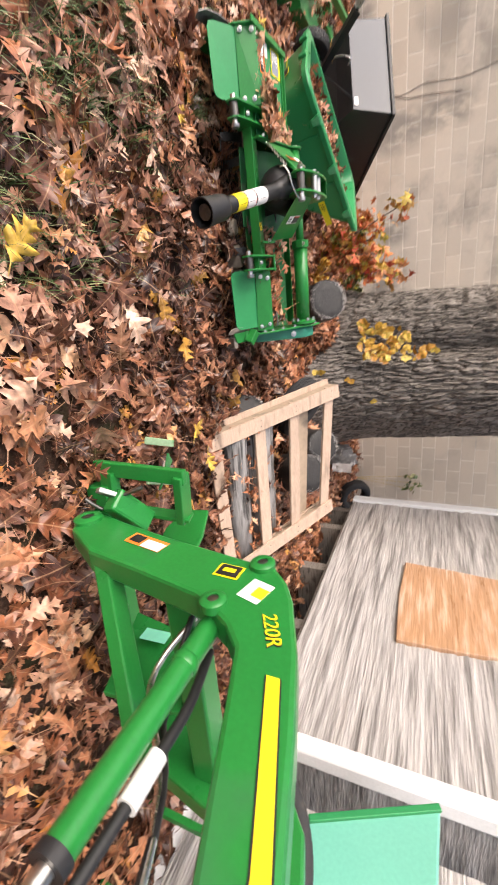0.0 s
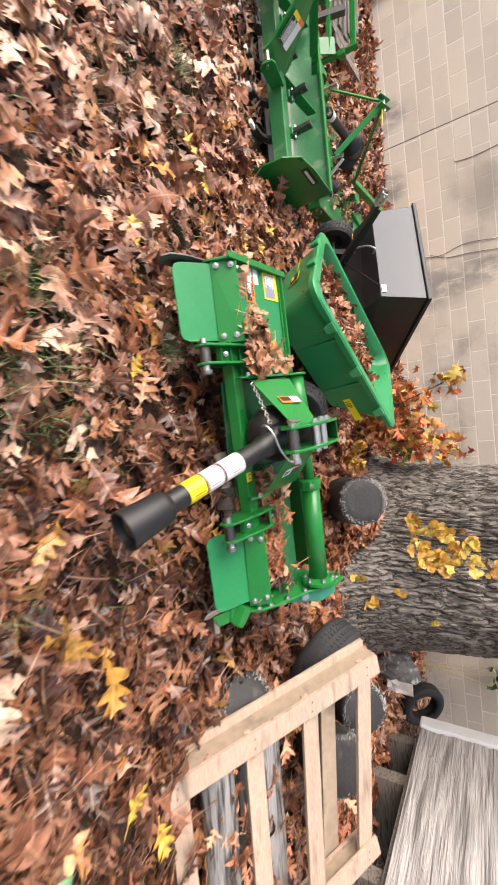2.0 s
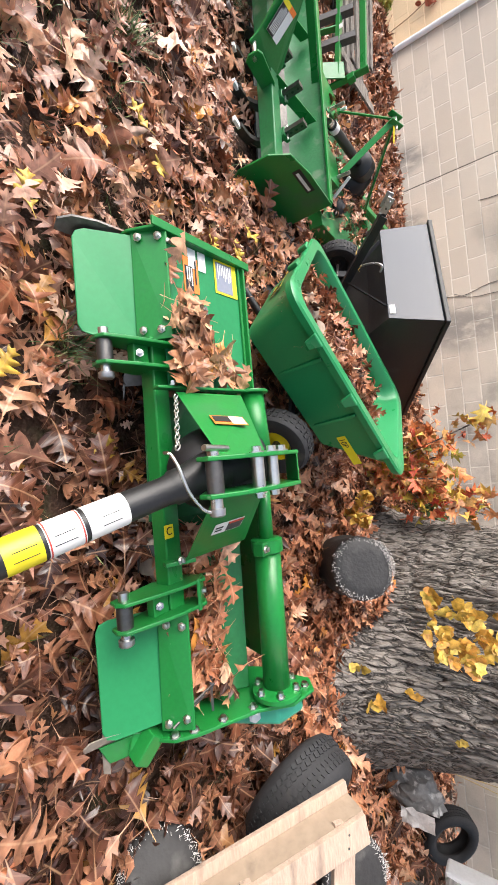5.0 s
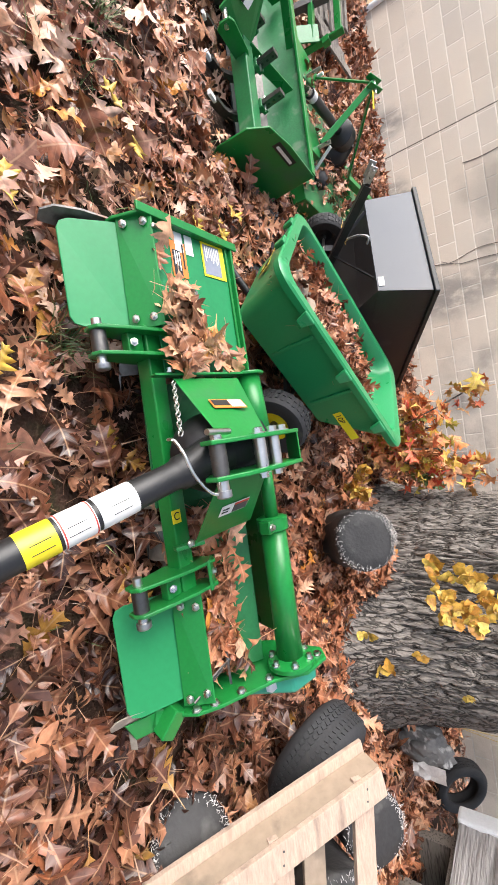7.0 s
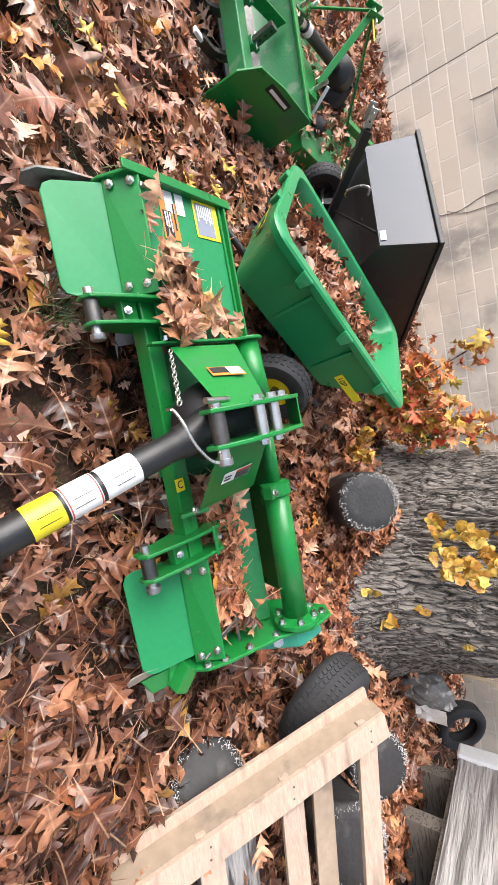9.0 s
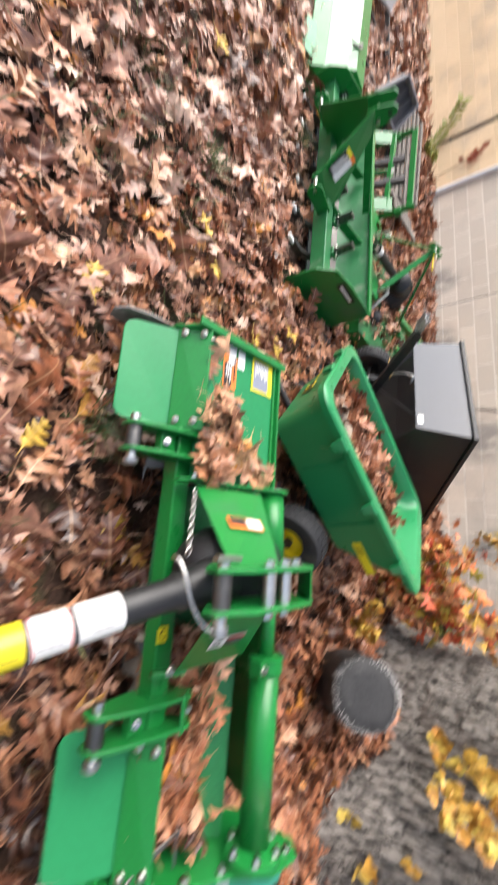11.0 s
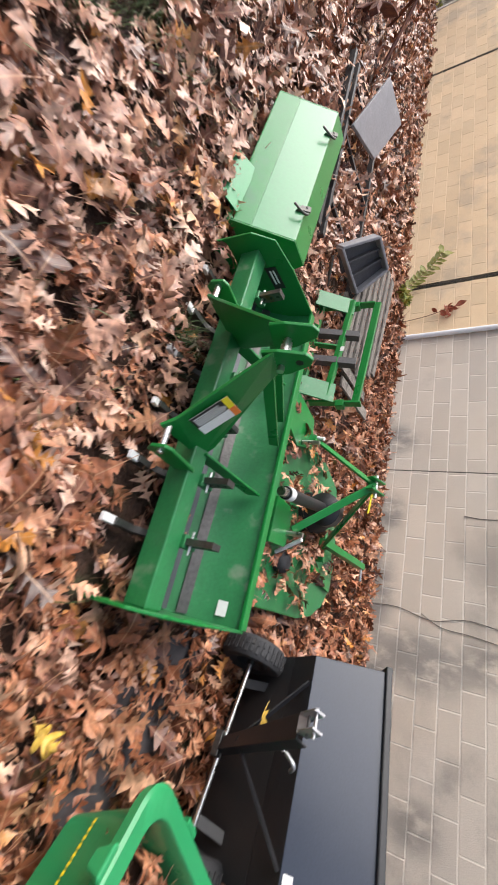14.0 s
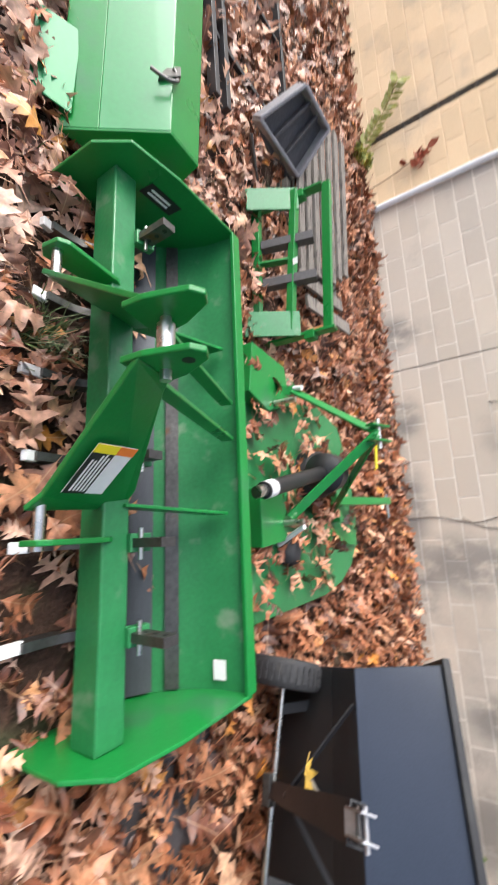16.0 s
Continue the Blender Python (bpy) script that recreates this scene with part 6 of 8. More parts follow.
# ---- front loader arm ----
def loader():
    x = 1.96
    b = thing("front_loader", "bright green front loader arm with yellow stripe, resting on leaves", "loader arm", (2.1, 2.4, 0))
    outer = [(2.50, 0.115), (2.455, 0.30), (2.412, 0.506), (2.365, 0.80), (2.352, 0.895), (2.30, 0.945), (2.242, 0.978), (2.098, 1.033), (1.929, 1.080), (1.75, 1.122), (1.40, 1.19), (0.95, 1.26)]
    inner = [(0.95, 1.10), (1.40, 1.06), (1.709, 1.015), (1.957, 0.940), (2.065, 0.905), (2.12, 0.855), (2.164, 0.785), (2.19, 0.735), (2.235, 0.50), (2.268, 0.297), (2.36, 0.13), (2.43, 0.075)]
    arm = part("boom", prism(nb(), [(x, y, z) for y, z in outer + inner], (0.085, 0, 0)), GREEN, b, bevel=0.012)
    # stripe with dark edging, model number, badges
    st = [(2.018, 1.010, 0.0), (1.74, 1.096, 0.0), (1.40, 1.148, 0.0), (0.97, 1.205, 0.0)]
    for w, m, l in ((0.034, INK, 0.001), (0.027, LEMON, 0.002)):
        pts = [(x - l, y, z + w / 2) for y, z, _ in st] + [(x - l, y, z - w / 2) for y, z, _ in st[::-1]]
        part("stripe", prism(nb(), pts, (-0.0008, 0, 0)), m, arm, "yellow stripe" if m is LEMON else "dark stripe edging")
    dr = V(0, -0.51, 0.26).normalized()
    up = V(0, 0.26, 0.51).normalized()
    # reads along the arm away from the knee
    words(arm, "220R", V(x, 2.172, 0.925), dr, up, 0.050, INK, lift=0.0015, name="number_shadow", lean=0.25)
    words(arm, "220R", V(x, 2.170, 0.928), dr, up, 0.047, LEMON, lift=0.003, name="number", lean=0.25)
    sheet(arm, "badge", V(x, 2.325, 0.745), V(0, -0.06, 1), V(0, 1, 0.06), 0.075, -0.055, LEMON, "oval black and yellow badge", lift=0.0015)
    sheet(arm, "badge_face", V(x, 2.320, 0.751), V(0, -0.06, 1), V(0, 1, 0.06), 0.063, -0.045, INK, lift=0.0035)
    sheet(arm, "badge_mark", V(x, 2.305, 0.765), V(0, -0.06, 1), V(0, 1, 0.06), 0.036, -0.016, LEMON, lift=0.005)
    sheet(arm, "sun_sticker", V(x, 2.285, 0.862), V(0, -0.3, 1), V(0, 1, 0.3), 0.065, -0.075, WHITE, "white sticker with yellow sun", lift=0.0015)
    sheet(arm, "sun_patch", V(x, 2.255, 0.885), V(0, -0.3, 1), V(0, 1, 0.3), 0.035, -0.036, LEMON, lift=0.003)
    w = sheet(arm, "warning_label", V(x, 2.400, 0.385), V(0, -0.19, 1), V(0, 1, 0.19), 0.155, -0.055, ORANGE, "orange and white warning label", lift=0.0015)
    sheet(w, "label_face", V(x, 2.372, 0.455), V(0, -0.19, 1), V(0, 1, 0.19), 0.08, -0.040, WHITE, lift=0.003)
    sheet(w, "label_face", V(x, 2.390, 0.395), V(0, -0.19, 1), V(0, 1, 0.19), 0.05, -0.036, INK, lift=0.003)
    # pins and bosses
    for y, z, r in ((2.43, 0.14, 0.05), (2.345, 0.86, 0.035), (2.17, 0.80, 0.034)):
        bo = part("boss", lathe(nb(), (x, y, z), (-1, 0, 0), [(r, -0.01), (r, 0.012), (r * 0.8, 0.018), (r * 0.45, 0.018), (r * 0.42, 0.006)], 24), GREEN, arm)
        part("pin_end", lathe(nb(), (x - 0.005, y, z), (-1, 0, 0), [(r * 0.42, 0), (r * 0.42, 0.009), (r * 0.2, 0.012)], 16), DARK_STEEL, bo)
    # bucket cylinder beside the arm
    c0, c1 = V(2.02, 2.235, 0.79), V(2.0, 1.679, 0.808)
    d = (c1 - c0).normalized()
    cy = part("lift_cylinder", tube(nb(), c0, c0 + d * 0.55, 0.028, 24), GREEN, b, "green hydraulic cylinder", smooth=False)
    part("cylinder_band", lathe(nb(), c0, d, [(0.0285, 0.19), (0.031, 0.195), (0.031, 0.21), (0.0285, 0.215)], 24), GREEN, cy)
    part("cylinder_gland", tube(nb(), c0 + d * 0.55, c0 + d * 0.57, 0.031, 24), BLACK, cy)
    part("piston_rod", tube(nb(), c0 + d * 0.54, c0 + d * 1.0, 0.016, 16), STEEL, cy)
    part("hose", hose(nb(), curve3([c0 + d * 0.10 + V(0.06, 0, 0.0), c0 + d * 0.25 + V(0.055, 0, 0.03), c0 + d * 0.4 + V(0.05, 0, 0.03), c0 + d * 0.66 + V(0.04, 0, 0.025)]), 0.012), BLACK_PLASTIC, b)
    part("label_sleeve", tube(nb(), c0 + d * 0.36 + V(0.05, 0, 0.03), c0 + d * 0.45 + V(0.048, 0, 0.03), 0.019, 14), WHITE, b, "white labelled sleeve")
    # torque tube and cross plates to the far side
    part("link_bar", beam(nb(), (1.99, 2.32, 0.31), (2.36, 2.07, 0.57), 0.07, 0.05), GREEN, b, bevel=0.006)
    part("torque_tube", beam(nb(), (2.04, 2.30, 0.62), (2.80, 2.30, 0.62), 0.09, 0.09), GREEN, b, bevel=0.008)
    part("cross_plate", prism(nb(), [(2.42, 2.52, 0.20), (2.46, 2.50, 0.55), (2.50, 2.25, 0.60), (2.46, 2.20, 0.30)], (0.02, 0, 0)), GREEN, b, bevel=0.004)
    sheet(b, "mint_tag", V(2.42, 2.452, 0.30), V(0, 0.06, 1), V(0, 1, -0.06), 0.11, -0.055, MINT, "mint green paper tag", lift=0.006)
    part("far_arm", prism(nb(), [(2.80, y, z) for y, z in ((2.50, 0.115), (2.41, 0.51), (2.35, 0.88), (2.24, 0.97), (1.6, 1.14), (0.95, 1.24), (0.95, 1.10), (1.957, 0.94), (2.16, 0.785), (2.27, 0.29), (2.42, 0.08))], (0.085, 0, 0)), GREEN, b, bevel=0.01)
    for xx in (x, 2.80):
        part("tower", beam(nb(), (xx + 0.04, 0.90, 0.0), (xx + 0.04, 0.90, 1.26), 0.10, 0.12, (0, 1, 0)), GREEN, b, bevel=0.006)
    for k, (yy, zz) in enumerate(((2.05, 0.70), (2.10, 0.62), (1.95, 0.74))):
        part("hydraulic_line", hose(nb(), curve3([(2.10 + 0.03 * k, 2.28, 0.66), (2.2, yy, zz), (2.14, 1.80, 0.86), (2.10, 1.2, 1.02)]), 0.009), STEEL if k == 1 else BLACK_PLASTIC, b)
    # carrier plate at the foot
    part("carrier_bar", beam(nb(), (1.90, 2.60, 0.05), (2.75, 2.60, 0.05), 0.06, 0.10), GREEN, b, bevel=0.005)
    part("front_upright", beam(nb(), (1.835, 2.625, 0.02), (1.857, 2.65, 0.43), 0.06, 0.03, (0, 1, 0)), GREEN, b, "green coupling frame upright", bevel=0.004)
    part("upper_arm", beam(nb(), (1.85, 2.655, 0.41), (2.06, 2.68, 0.38), 0.07, 0.035, (0, 0, 1)), GREEN, b, bevel=0.004)
    part("lower_arm", beam(nb(), (1.85, 2.62, 0.09), (2.10, 2.60, 0.09), 0.05, 0.06, (0, 0, 1)), GREEN, b, bevel=0.004)
    part("rear_upright", prism(nb(), [(2.03, 2.64, 0.03), (2.03, 2.71, 0.06), (2.04, 2.72, 0.40), (2.04, 2.65, 0.42)], (0.014, 0, 0)), GREEN, b, bevel=0.003)
    part("pivot_block", beam(nb(), (1.90, 2.50, 0.20), (2.04, 2.60, 0.26), 0.09, 0.07), GREEN, b, bevel=0.012)
    part("latch_spring", hose(nb(), curve3([(1.87, 2.56, 0.30), (1.90, 2.52, 0.22), (1.95, 2.50, 0.16), (1.90, 2.47, 0.10)]), 0.008), DARK_STEEL, b)
    part("hook_web", prism(nb(), [(1.90, 2.74, 0.26), (1.96, 2.72, 0.24), (1.93, 2.98, 0.13), (1.88, 2.96, 0.13)], (0.0, 0.0, 0.012)), GREEN_WORN, b, "worn green web plate", bevel=0.003)
    hp = part("side_bracket", prism(nb(), [(2.19, 3.02, 0.28), (2.21, 3.03, 0.14), (2.27, 2.93, 0.08), (2.36, 2.72, 0.10), (2.34, 2.70, 0.31), (2.24, 2.86, 0.33)], (0.02, 0.012, 0)), GREEN, b, bevel=0.006)
    sheet(hp, "warning_label", V(2.262, 2.87, 0.22), V(0.45, -0.87, 0.05), V(0, 0.02, 1), 0.10, 0.085, WHITE, "white label with orange band", lift=-0.022)
    part("latch_lever", beam(nb(), (1.86, 2.48, 0.16), (1.92, 2.55, 0.22), 0.02, 0.05), ZINC, b, bevel=0.004)
    for (p0, p1, w) in (((1.79, 2.86, 0.10), (1.875, 3.08, 0.085), 0.035), ((1.945, 2.78, 0.14), (2.05, 3.02, 0.12), 0.04)):
        part("worn_tooth", beam(nb(), p0, p1, w, 0.014), PALE_GREEN, b, "pale worn steel tooth", bevel=0.004)


loader()


# ---- leaning pine pallet ----
def pallet():
    A, B, C, D = V(1.83, 4.50, 0.63), V(2.82, 4.38, 0.58), V(1.99, 3.52, 0.02), V(3.0, 3.50, 0.07)
    p = thing("leaning_pallet", "new pale pine pallet frame leaning on black rolls", "pallet", (2.4, 4.0, 0))
    ex, ey = (B - A).normalized(), (A - C).normalized()
    n = ex.cross(ey).normalized()
    if n.z < 0:
        n = -n
    for a, b, dx in ((C, A, 0.045), (D, B, -0.045)):
        part("edge_board", beam(nb(), a + ex * dx, b + ex * dx, 0.095, 0.02, n), PINE, p, bevel=0.002)
        part("stringer", beam(nb(), a + ex * (dx * 0.4) - n * 0.057, b + ex * (dx * 0.4) - n * 0.057, 0.038, 0.09, n), PINE_END, p, "weather-stained stringer", bevel=0.002)
        part("under_board", beam(nb(), a + ex * (dx * 0.1) - n * 0.113, b + ex * (dx * 0.1) - n * 0.113, 0.09, 0.018, n), PINE, p, bevel=0.002)
    for f, m in ((0.05, 0), (0.36, 0), (0.63, 0), (0.93, 0)):
        part("slat", beam(nb(), C.lerp(A, f) - n * 0.022, D.lerp(B, f) - n * 0.022, 0.085, 0.020, n), PINE, p, bevel=0.002)
    for f in (0.20, 0.80):
        part("under_slat", beam(nb(), C.lerp(A, f) - n * 0.14, D.lerp(B, f) - n * 0.14, 0.09, 0.018, n), PINE_END, p, bevel=0.002)
    for a, b, dx in ((C, A, 0.045), (D, B, -0.045)):
        for f in (0.05, 0.36, 0.63, 0.93):
            for k in (-0.02, 0.02):
                part("nail", lathe(nb(), a.lerp(b, f) + ex * (dx + k) + n * 0.010, n, [(0.004, 0), (0.004, 0.001)], 8), DARK_STEEL, p)


pallet()


def pallet_leaves():
    rng = random.Random(61)
    sp = []
    for _ in range(110):
        x, y = rng.uniform(1.98, 2.95), rng.uniform(3.62, 4.30)
        h = 0.25 * math.exp(-((y - 4.03) / 0.13) ** 2) + 0.14 * math.exp(-((y - 3.77) / 0.09) ** 2)
        if rng.random() < 0.35 and h > 0.15:
            continue
        sp.append((x, y, h + rng.uniform(0.01, 0.03), rng.uniform(0.6, 1.0)))
    leaf_field("pallet_leaves", sp, LITTER, [OAK, PIN_OAK], 0.11, "dry oak leaves lying on wrapped rolls under the pallet", "fallen leaves", 62, 0.35)


pallet_leaves()


def fabric_roll(at, axis, r, length, label, fuzz=60, seed=1, skin=None):
    """A wrapped roll: dark end disc, wrinkled skin, shreds of white film round the rim."""
    at, ax = Vector(at), Vector(axis).normalized()
    t = thing("wrapped_roll", label, "plastic roll", at - ax * length, "wrapped rolls by the tree")
    bm = lathe(nb(), at, -ax, [(r * 0.55, -0.004), (r * 0.9, -0.002), (r * 0.99, 0.012), (r, 0.04), (r * 0.97, length * 0.35), (r * 1.01, length * 0.6), (r * 0.98, length)], 30)
    for v in bm.verts:
        v.co += Vector((noise.noise(v.co * 14), noise.noise(v.co * 14 + V(5, 0, 0)), noise.noise(v.co * 14 + V(0, 7, 0)))) * 0.012
    body = part("roll_body", bm, skin or ROLL, t, smooth=True)
    rng = random.Random(seed)
    _, s, u = perp(ax)
    sh = nb()
    for _i in range(fuzz * 8):
        a = rng.choice((rng.gauss(1.2, 0.45), rng.gauss(1.2, 0.8), rng.gauss(4.2, 0.9)))
        q = s * math.cos(a) + u * math.sin(a)
        tq = ax.cross(q)
        p0 = at + q * (r * rng.uniform(0.82, 1.02)) + ax * rng.uniform(0.0, 0.012)
        p1 = p0 + q * rng.uniform(-0.014, 0.014) + tq * rng.uniform(-0.010, 0.010) + ax * rng.uniform(-0.015, 0.010)
        beam(sh, p0, p1, rng.uniform(0.0006, 0.0018), 0.0008, ax)
    tagged(part("torn_film", sh, FUZZ, body, "shreds of white film"), kind="stuff")


fabric_roll((1.19, 5.33, 0.38), (-0.12, -0.72, 0.62), 0.18, 0.50, "black wrapped roll, end up, among leaves by the tree", 70, 2)
fabric_roll((2.60, 4.58, 0.36), (-0.25, -0.55, 0.8), 0.17, 0.42, "black wrapped roll with torn film behind the pallet", 70, 3)
fabric_roll((2.46, 4.90, 0.40), (-0.2, -0.6, 0.75), 0.16, 0.46, "black wrapped roll standing behind the pallet", 40, 4)
fabric_roll((1.93, 4.02, 0.11), (-0.55, -0.40, 0.72), 0.14, 0.22, "black wrapped roll lying under the pallet edge", 60, 5)
fabric_roll((1.99, 4.03, 0.13), (-1, 0.02, 0.03), 0.125, 0.95, "grey film-wrapped roll lying under the slatted pallet", 8, 6, GREY_ROLL)
fabric_roll((2.02, 3.77, 0.085), (-1, 0.02, 0.02), 0.08, 0.95, "thin grey film-wrapped roll lying under the slatted pallet", 6, 7, GREY_ROLL)


def spare_tyre(at, axis, r, w, label):
    t = thing("spare_tyre", label, "tyre", V(at[0], at[1], 0), "old tyres")
    prof = [(r * 0.62, -w * 0.36), (r * 0.82, -w * 0.5), (r * 0.95, -w * 0.42), (r, -w * 0.3), (r, w * 0.3), (r * 0.95, w * 0.42), (r * 0.82, w * 0.5), (r * 0.62, w * 0.36), (r * 0.64, w * 0.2), (r * 0.8, 0), (r * 0.64, -w * 0.2)]
    body = part("carcass", lathe(nb(), at, axis, prof, 48, closed=True), RUBBER, t, smooth=True)
    d, s, u = perp(axis)
    bm = nb()
    for k in range(60):
        a = 2 * math.pi * k / 60
        q = s * math.cos(a) + u * math.sin(a)
        tq = d.cross(q)
        for j in (-0.22, -0.08, 0.08, 0.22):
            c = Vector(at) + q * (r + 0.002) + d * (w * j)
            beam(bm, c - tq * (r * 0.045), c + tq * (r * 0.035) + d * (0.006 if j > 0 else -0.006), w * 0.09, 0.007, q)
    tagged(part("tread", bm, RUBBER, body), kind="stuff")


spare_tyre((2.05, 4.70, 0.25), (0.52, -0.16, 0.84), 0.255, 0.20, "worn black tyre leaning under the pallet in leaves")
spare_tyre((4.12, 7.45, 0.24), (0.2, -0.75, 0.62), 0.26, 0.17, "small black tyre half hidden beside the tree")


# ---- wrapped stack ----
def wrapped_stack():
    s = thing("wrapped_stack", "tall stack of goods in wrinkled white stretch film", "wrapped pallet", (4.6, 5.0, 0))

    def film_block(y0, y1, x0, x1, z0, z1, nm, seed):
        ny, nz = 46, 90

        def skin(f, name):
            bm = nb()
            g = [[bm.verts.new(f(i / ny, j / nz)) for j in range(nz + 1)] for i in range(ny + 1)]
            for i in range(ny):
                for j in range(nz):
                    bm.faces.new((g[i][j], g[i + 1][j], g[i + 1][j + 1], g[i][j + 1]))
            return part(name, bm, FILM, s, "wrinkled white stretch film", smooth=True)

        def wr(p):
            return 0.016 * noise.noise(V(p[0] * 2, p[1] * 1.6, p[2] * 16 + seed)) + 0.010 * noise.noise(V(p[0], p[1] * 3.5, p[2] * 34 + seed)) + 0.02 * noise.noise(V(p[0], p[1] * 1.5, p[2] * 2 + seed))

        front = skin(lambda a, b: V(x0 + wr((x0, y0 + a * (y1 - y0), z0 + b * (z1 - z0))), y0 + a * (y1 - y0), z0 + b * (z1 - z0)), nm)
        skin(lambda a, b: V(x0 + a * (x1 - x0), y0 + wr((x0 + a, y0, z0 + b * (z1 - z0))), z0 + b * (z1 - z0)), "film_side")
        skin(lambda a, b: V(x0 + a * (x1 - x0), y1 + wr((x0 + a, y1, z0 + b * (z1 - z0))), z0 + b * (z1 - z0)), "film_side")
        skin(lambda a, b: V(x1, y0 + a * (y1 - y0), z0 + b * (z1 - z0)), "film_back")
        skin(lambda a, b: V(x0 + a * (x1 - x0), y0 + b * (y1 - y0), z1), "film_top")
        skin(lambda a, b: V(x0 + a * (x1 - x0), y0 + b * (y1 - y0), z0), "film_base")
        return front

    film_block(3.26, 6.72, 3.87, 4.95, 0.36, 2.3, "film_wrap", 3)
    part("foam_edge", prism(nb(), [(3.80, 3.14, 0.36), (3.93, 3.14, 0.36), (3.93, 3.25, 0.36), (3.80, 3.25, 0.36)], (0.03, 0.02, 1.94)), FOAM, s, "white foam corner strip", bevel=0.02)
    part("foam_edge", prism(nb(), [(3.84, 6.72, 0.34), (4.0, 6.72, 0.34), (4.0, 6.88, 0.34), (3.84, 6.88, 0.34)], (0.0, 0.0, 1.96)), FOAM, s, "white foam corner strip", bevel=0.02)
    part("carton", prism(nb(), [(3.836, 4.25, 1.10), (3.838, 4.80, 1.085), (3.836, 5.36, 1.11), (3.838, 5.34, 1.55), (3.836, 5.29, 2.0), (3.836, 4.32, 2.0), (3.838, 4.27, 1.6)], (0.06, 0, 0)), CARD, s, "brown cardboard carton showing through the film", bevel=0.01)
    for y in (3.5, 4.3, 5.2, 6.1, 6.6):
        part("bearer", beam(nb(), (3.95, y, 0.16), (4.9, y, 0.16), 0.12, 0.32), GREY_WOOD, s, bevel=0.004)
    for k in range(6):
        part("deck_board", beam(nb(), (3.97 + 0.17 * k, 3.3, 0.335), (3.97 + 0.17 * k, 6.7, 0.335), 0.12, 0.03), GREY_WOOD, s, bevel=0.003)
    w = thing("second_wrapped_stack", "second stack in white stretch film beside a teal panel", "wrapped pallet", (4.9, 2.2, 0))
    bm = nb()
    g = [[bm.verts.new((4.05 + 0.02 * noise.noise(V(j * 1.1, i * 0.2, 9)), 1.4 + 1.6 * i / 24, 0.1 + 2.2 * j / 30)) for j in range(31)] for i in range(25)]
    for i in range(24):
        for j in range(30):
            bm.faces.new((g[i][j], g[i + 1][j], g[i + 1][j + 1], g[i][j + 1]))
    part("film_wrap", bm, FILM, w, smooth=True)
    part("core", prism(nb(), [(4.10, 1.42, 0.0), (5.1, 1.42, 0.0), (5.1, 2.98, 0.0), (4.10, 2.98, 0.0)], (0, 0, 2.28)), FOAM, w)
    t = thing("teal_machine_cover", "teal painted sheet metal cover beside wrapped goods", "machine cover", (3.5, 2.5, 0))
    part("panel", prism(nb(), [(3.40, 2.10, 0.80), (3.40, 2.60, 0.86), (3.40, 2.84, 1.38), (3.40, 2.35, 1.36)], (0.35, 0, 0)), TEAL_PALE, t, bevel=0.01)
    part("panel_edge", beam(nb(), (3.395, 2.60, 0.86), (3.395, 2.84, 1.38), 0.02, 0.03), GREEN_FLAP, t, bevel=0.004)
    for lx, ly in ((3.68, 2.18), (3.68, 2.52)):
        part("leg", beam(nb(), (lx, ly, 0.0), (lx, ly, 0.88), 0.035, 0.035, (0, 1, 0)), GREEN, t, bevel=0.003)
    part("hose", hose(nb(), curve3([(3.2, 2.66, 0.72), (3.25, 2.5, 0.86), (3.3, 2.3, 0.92), (3.3, 2.0, 0.9)]), 0.035, 12), RUBBER, t)


wrapped_stack()


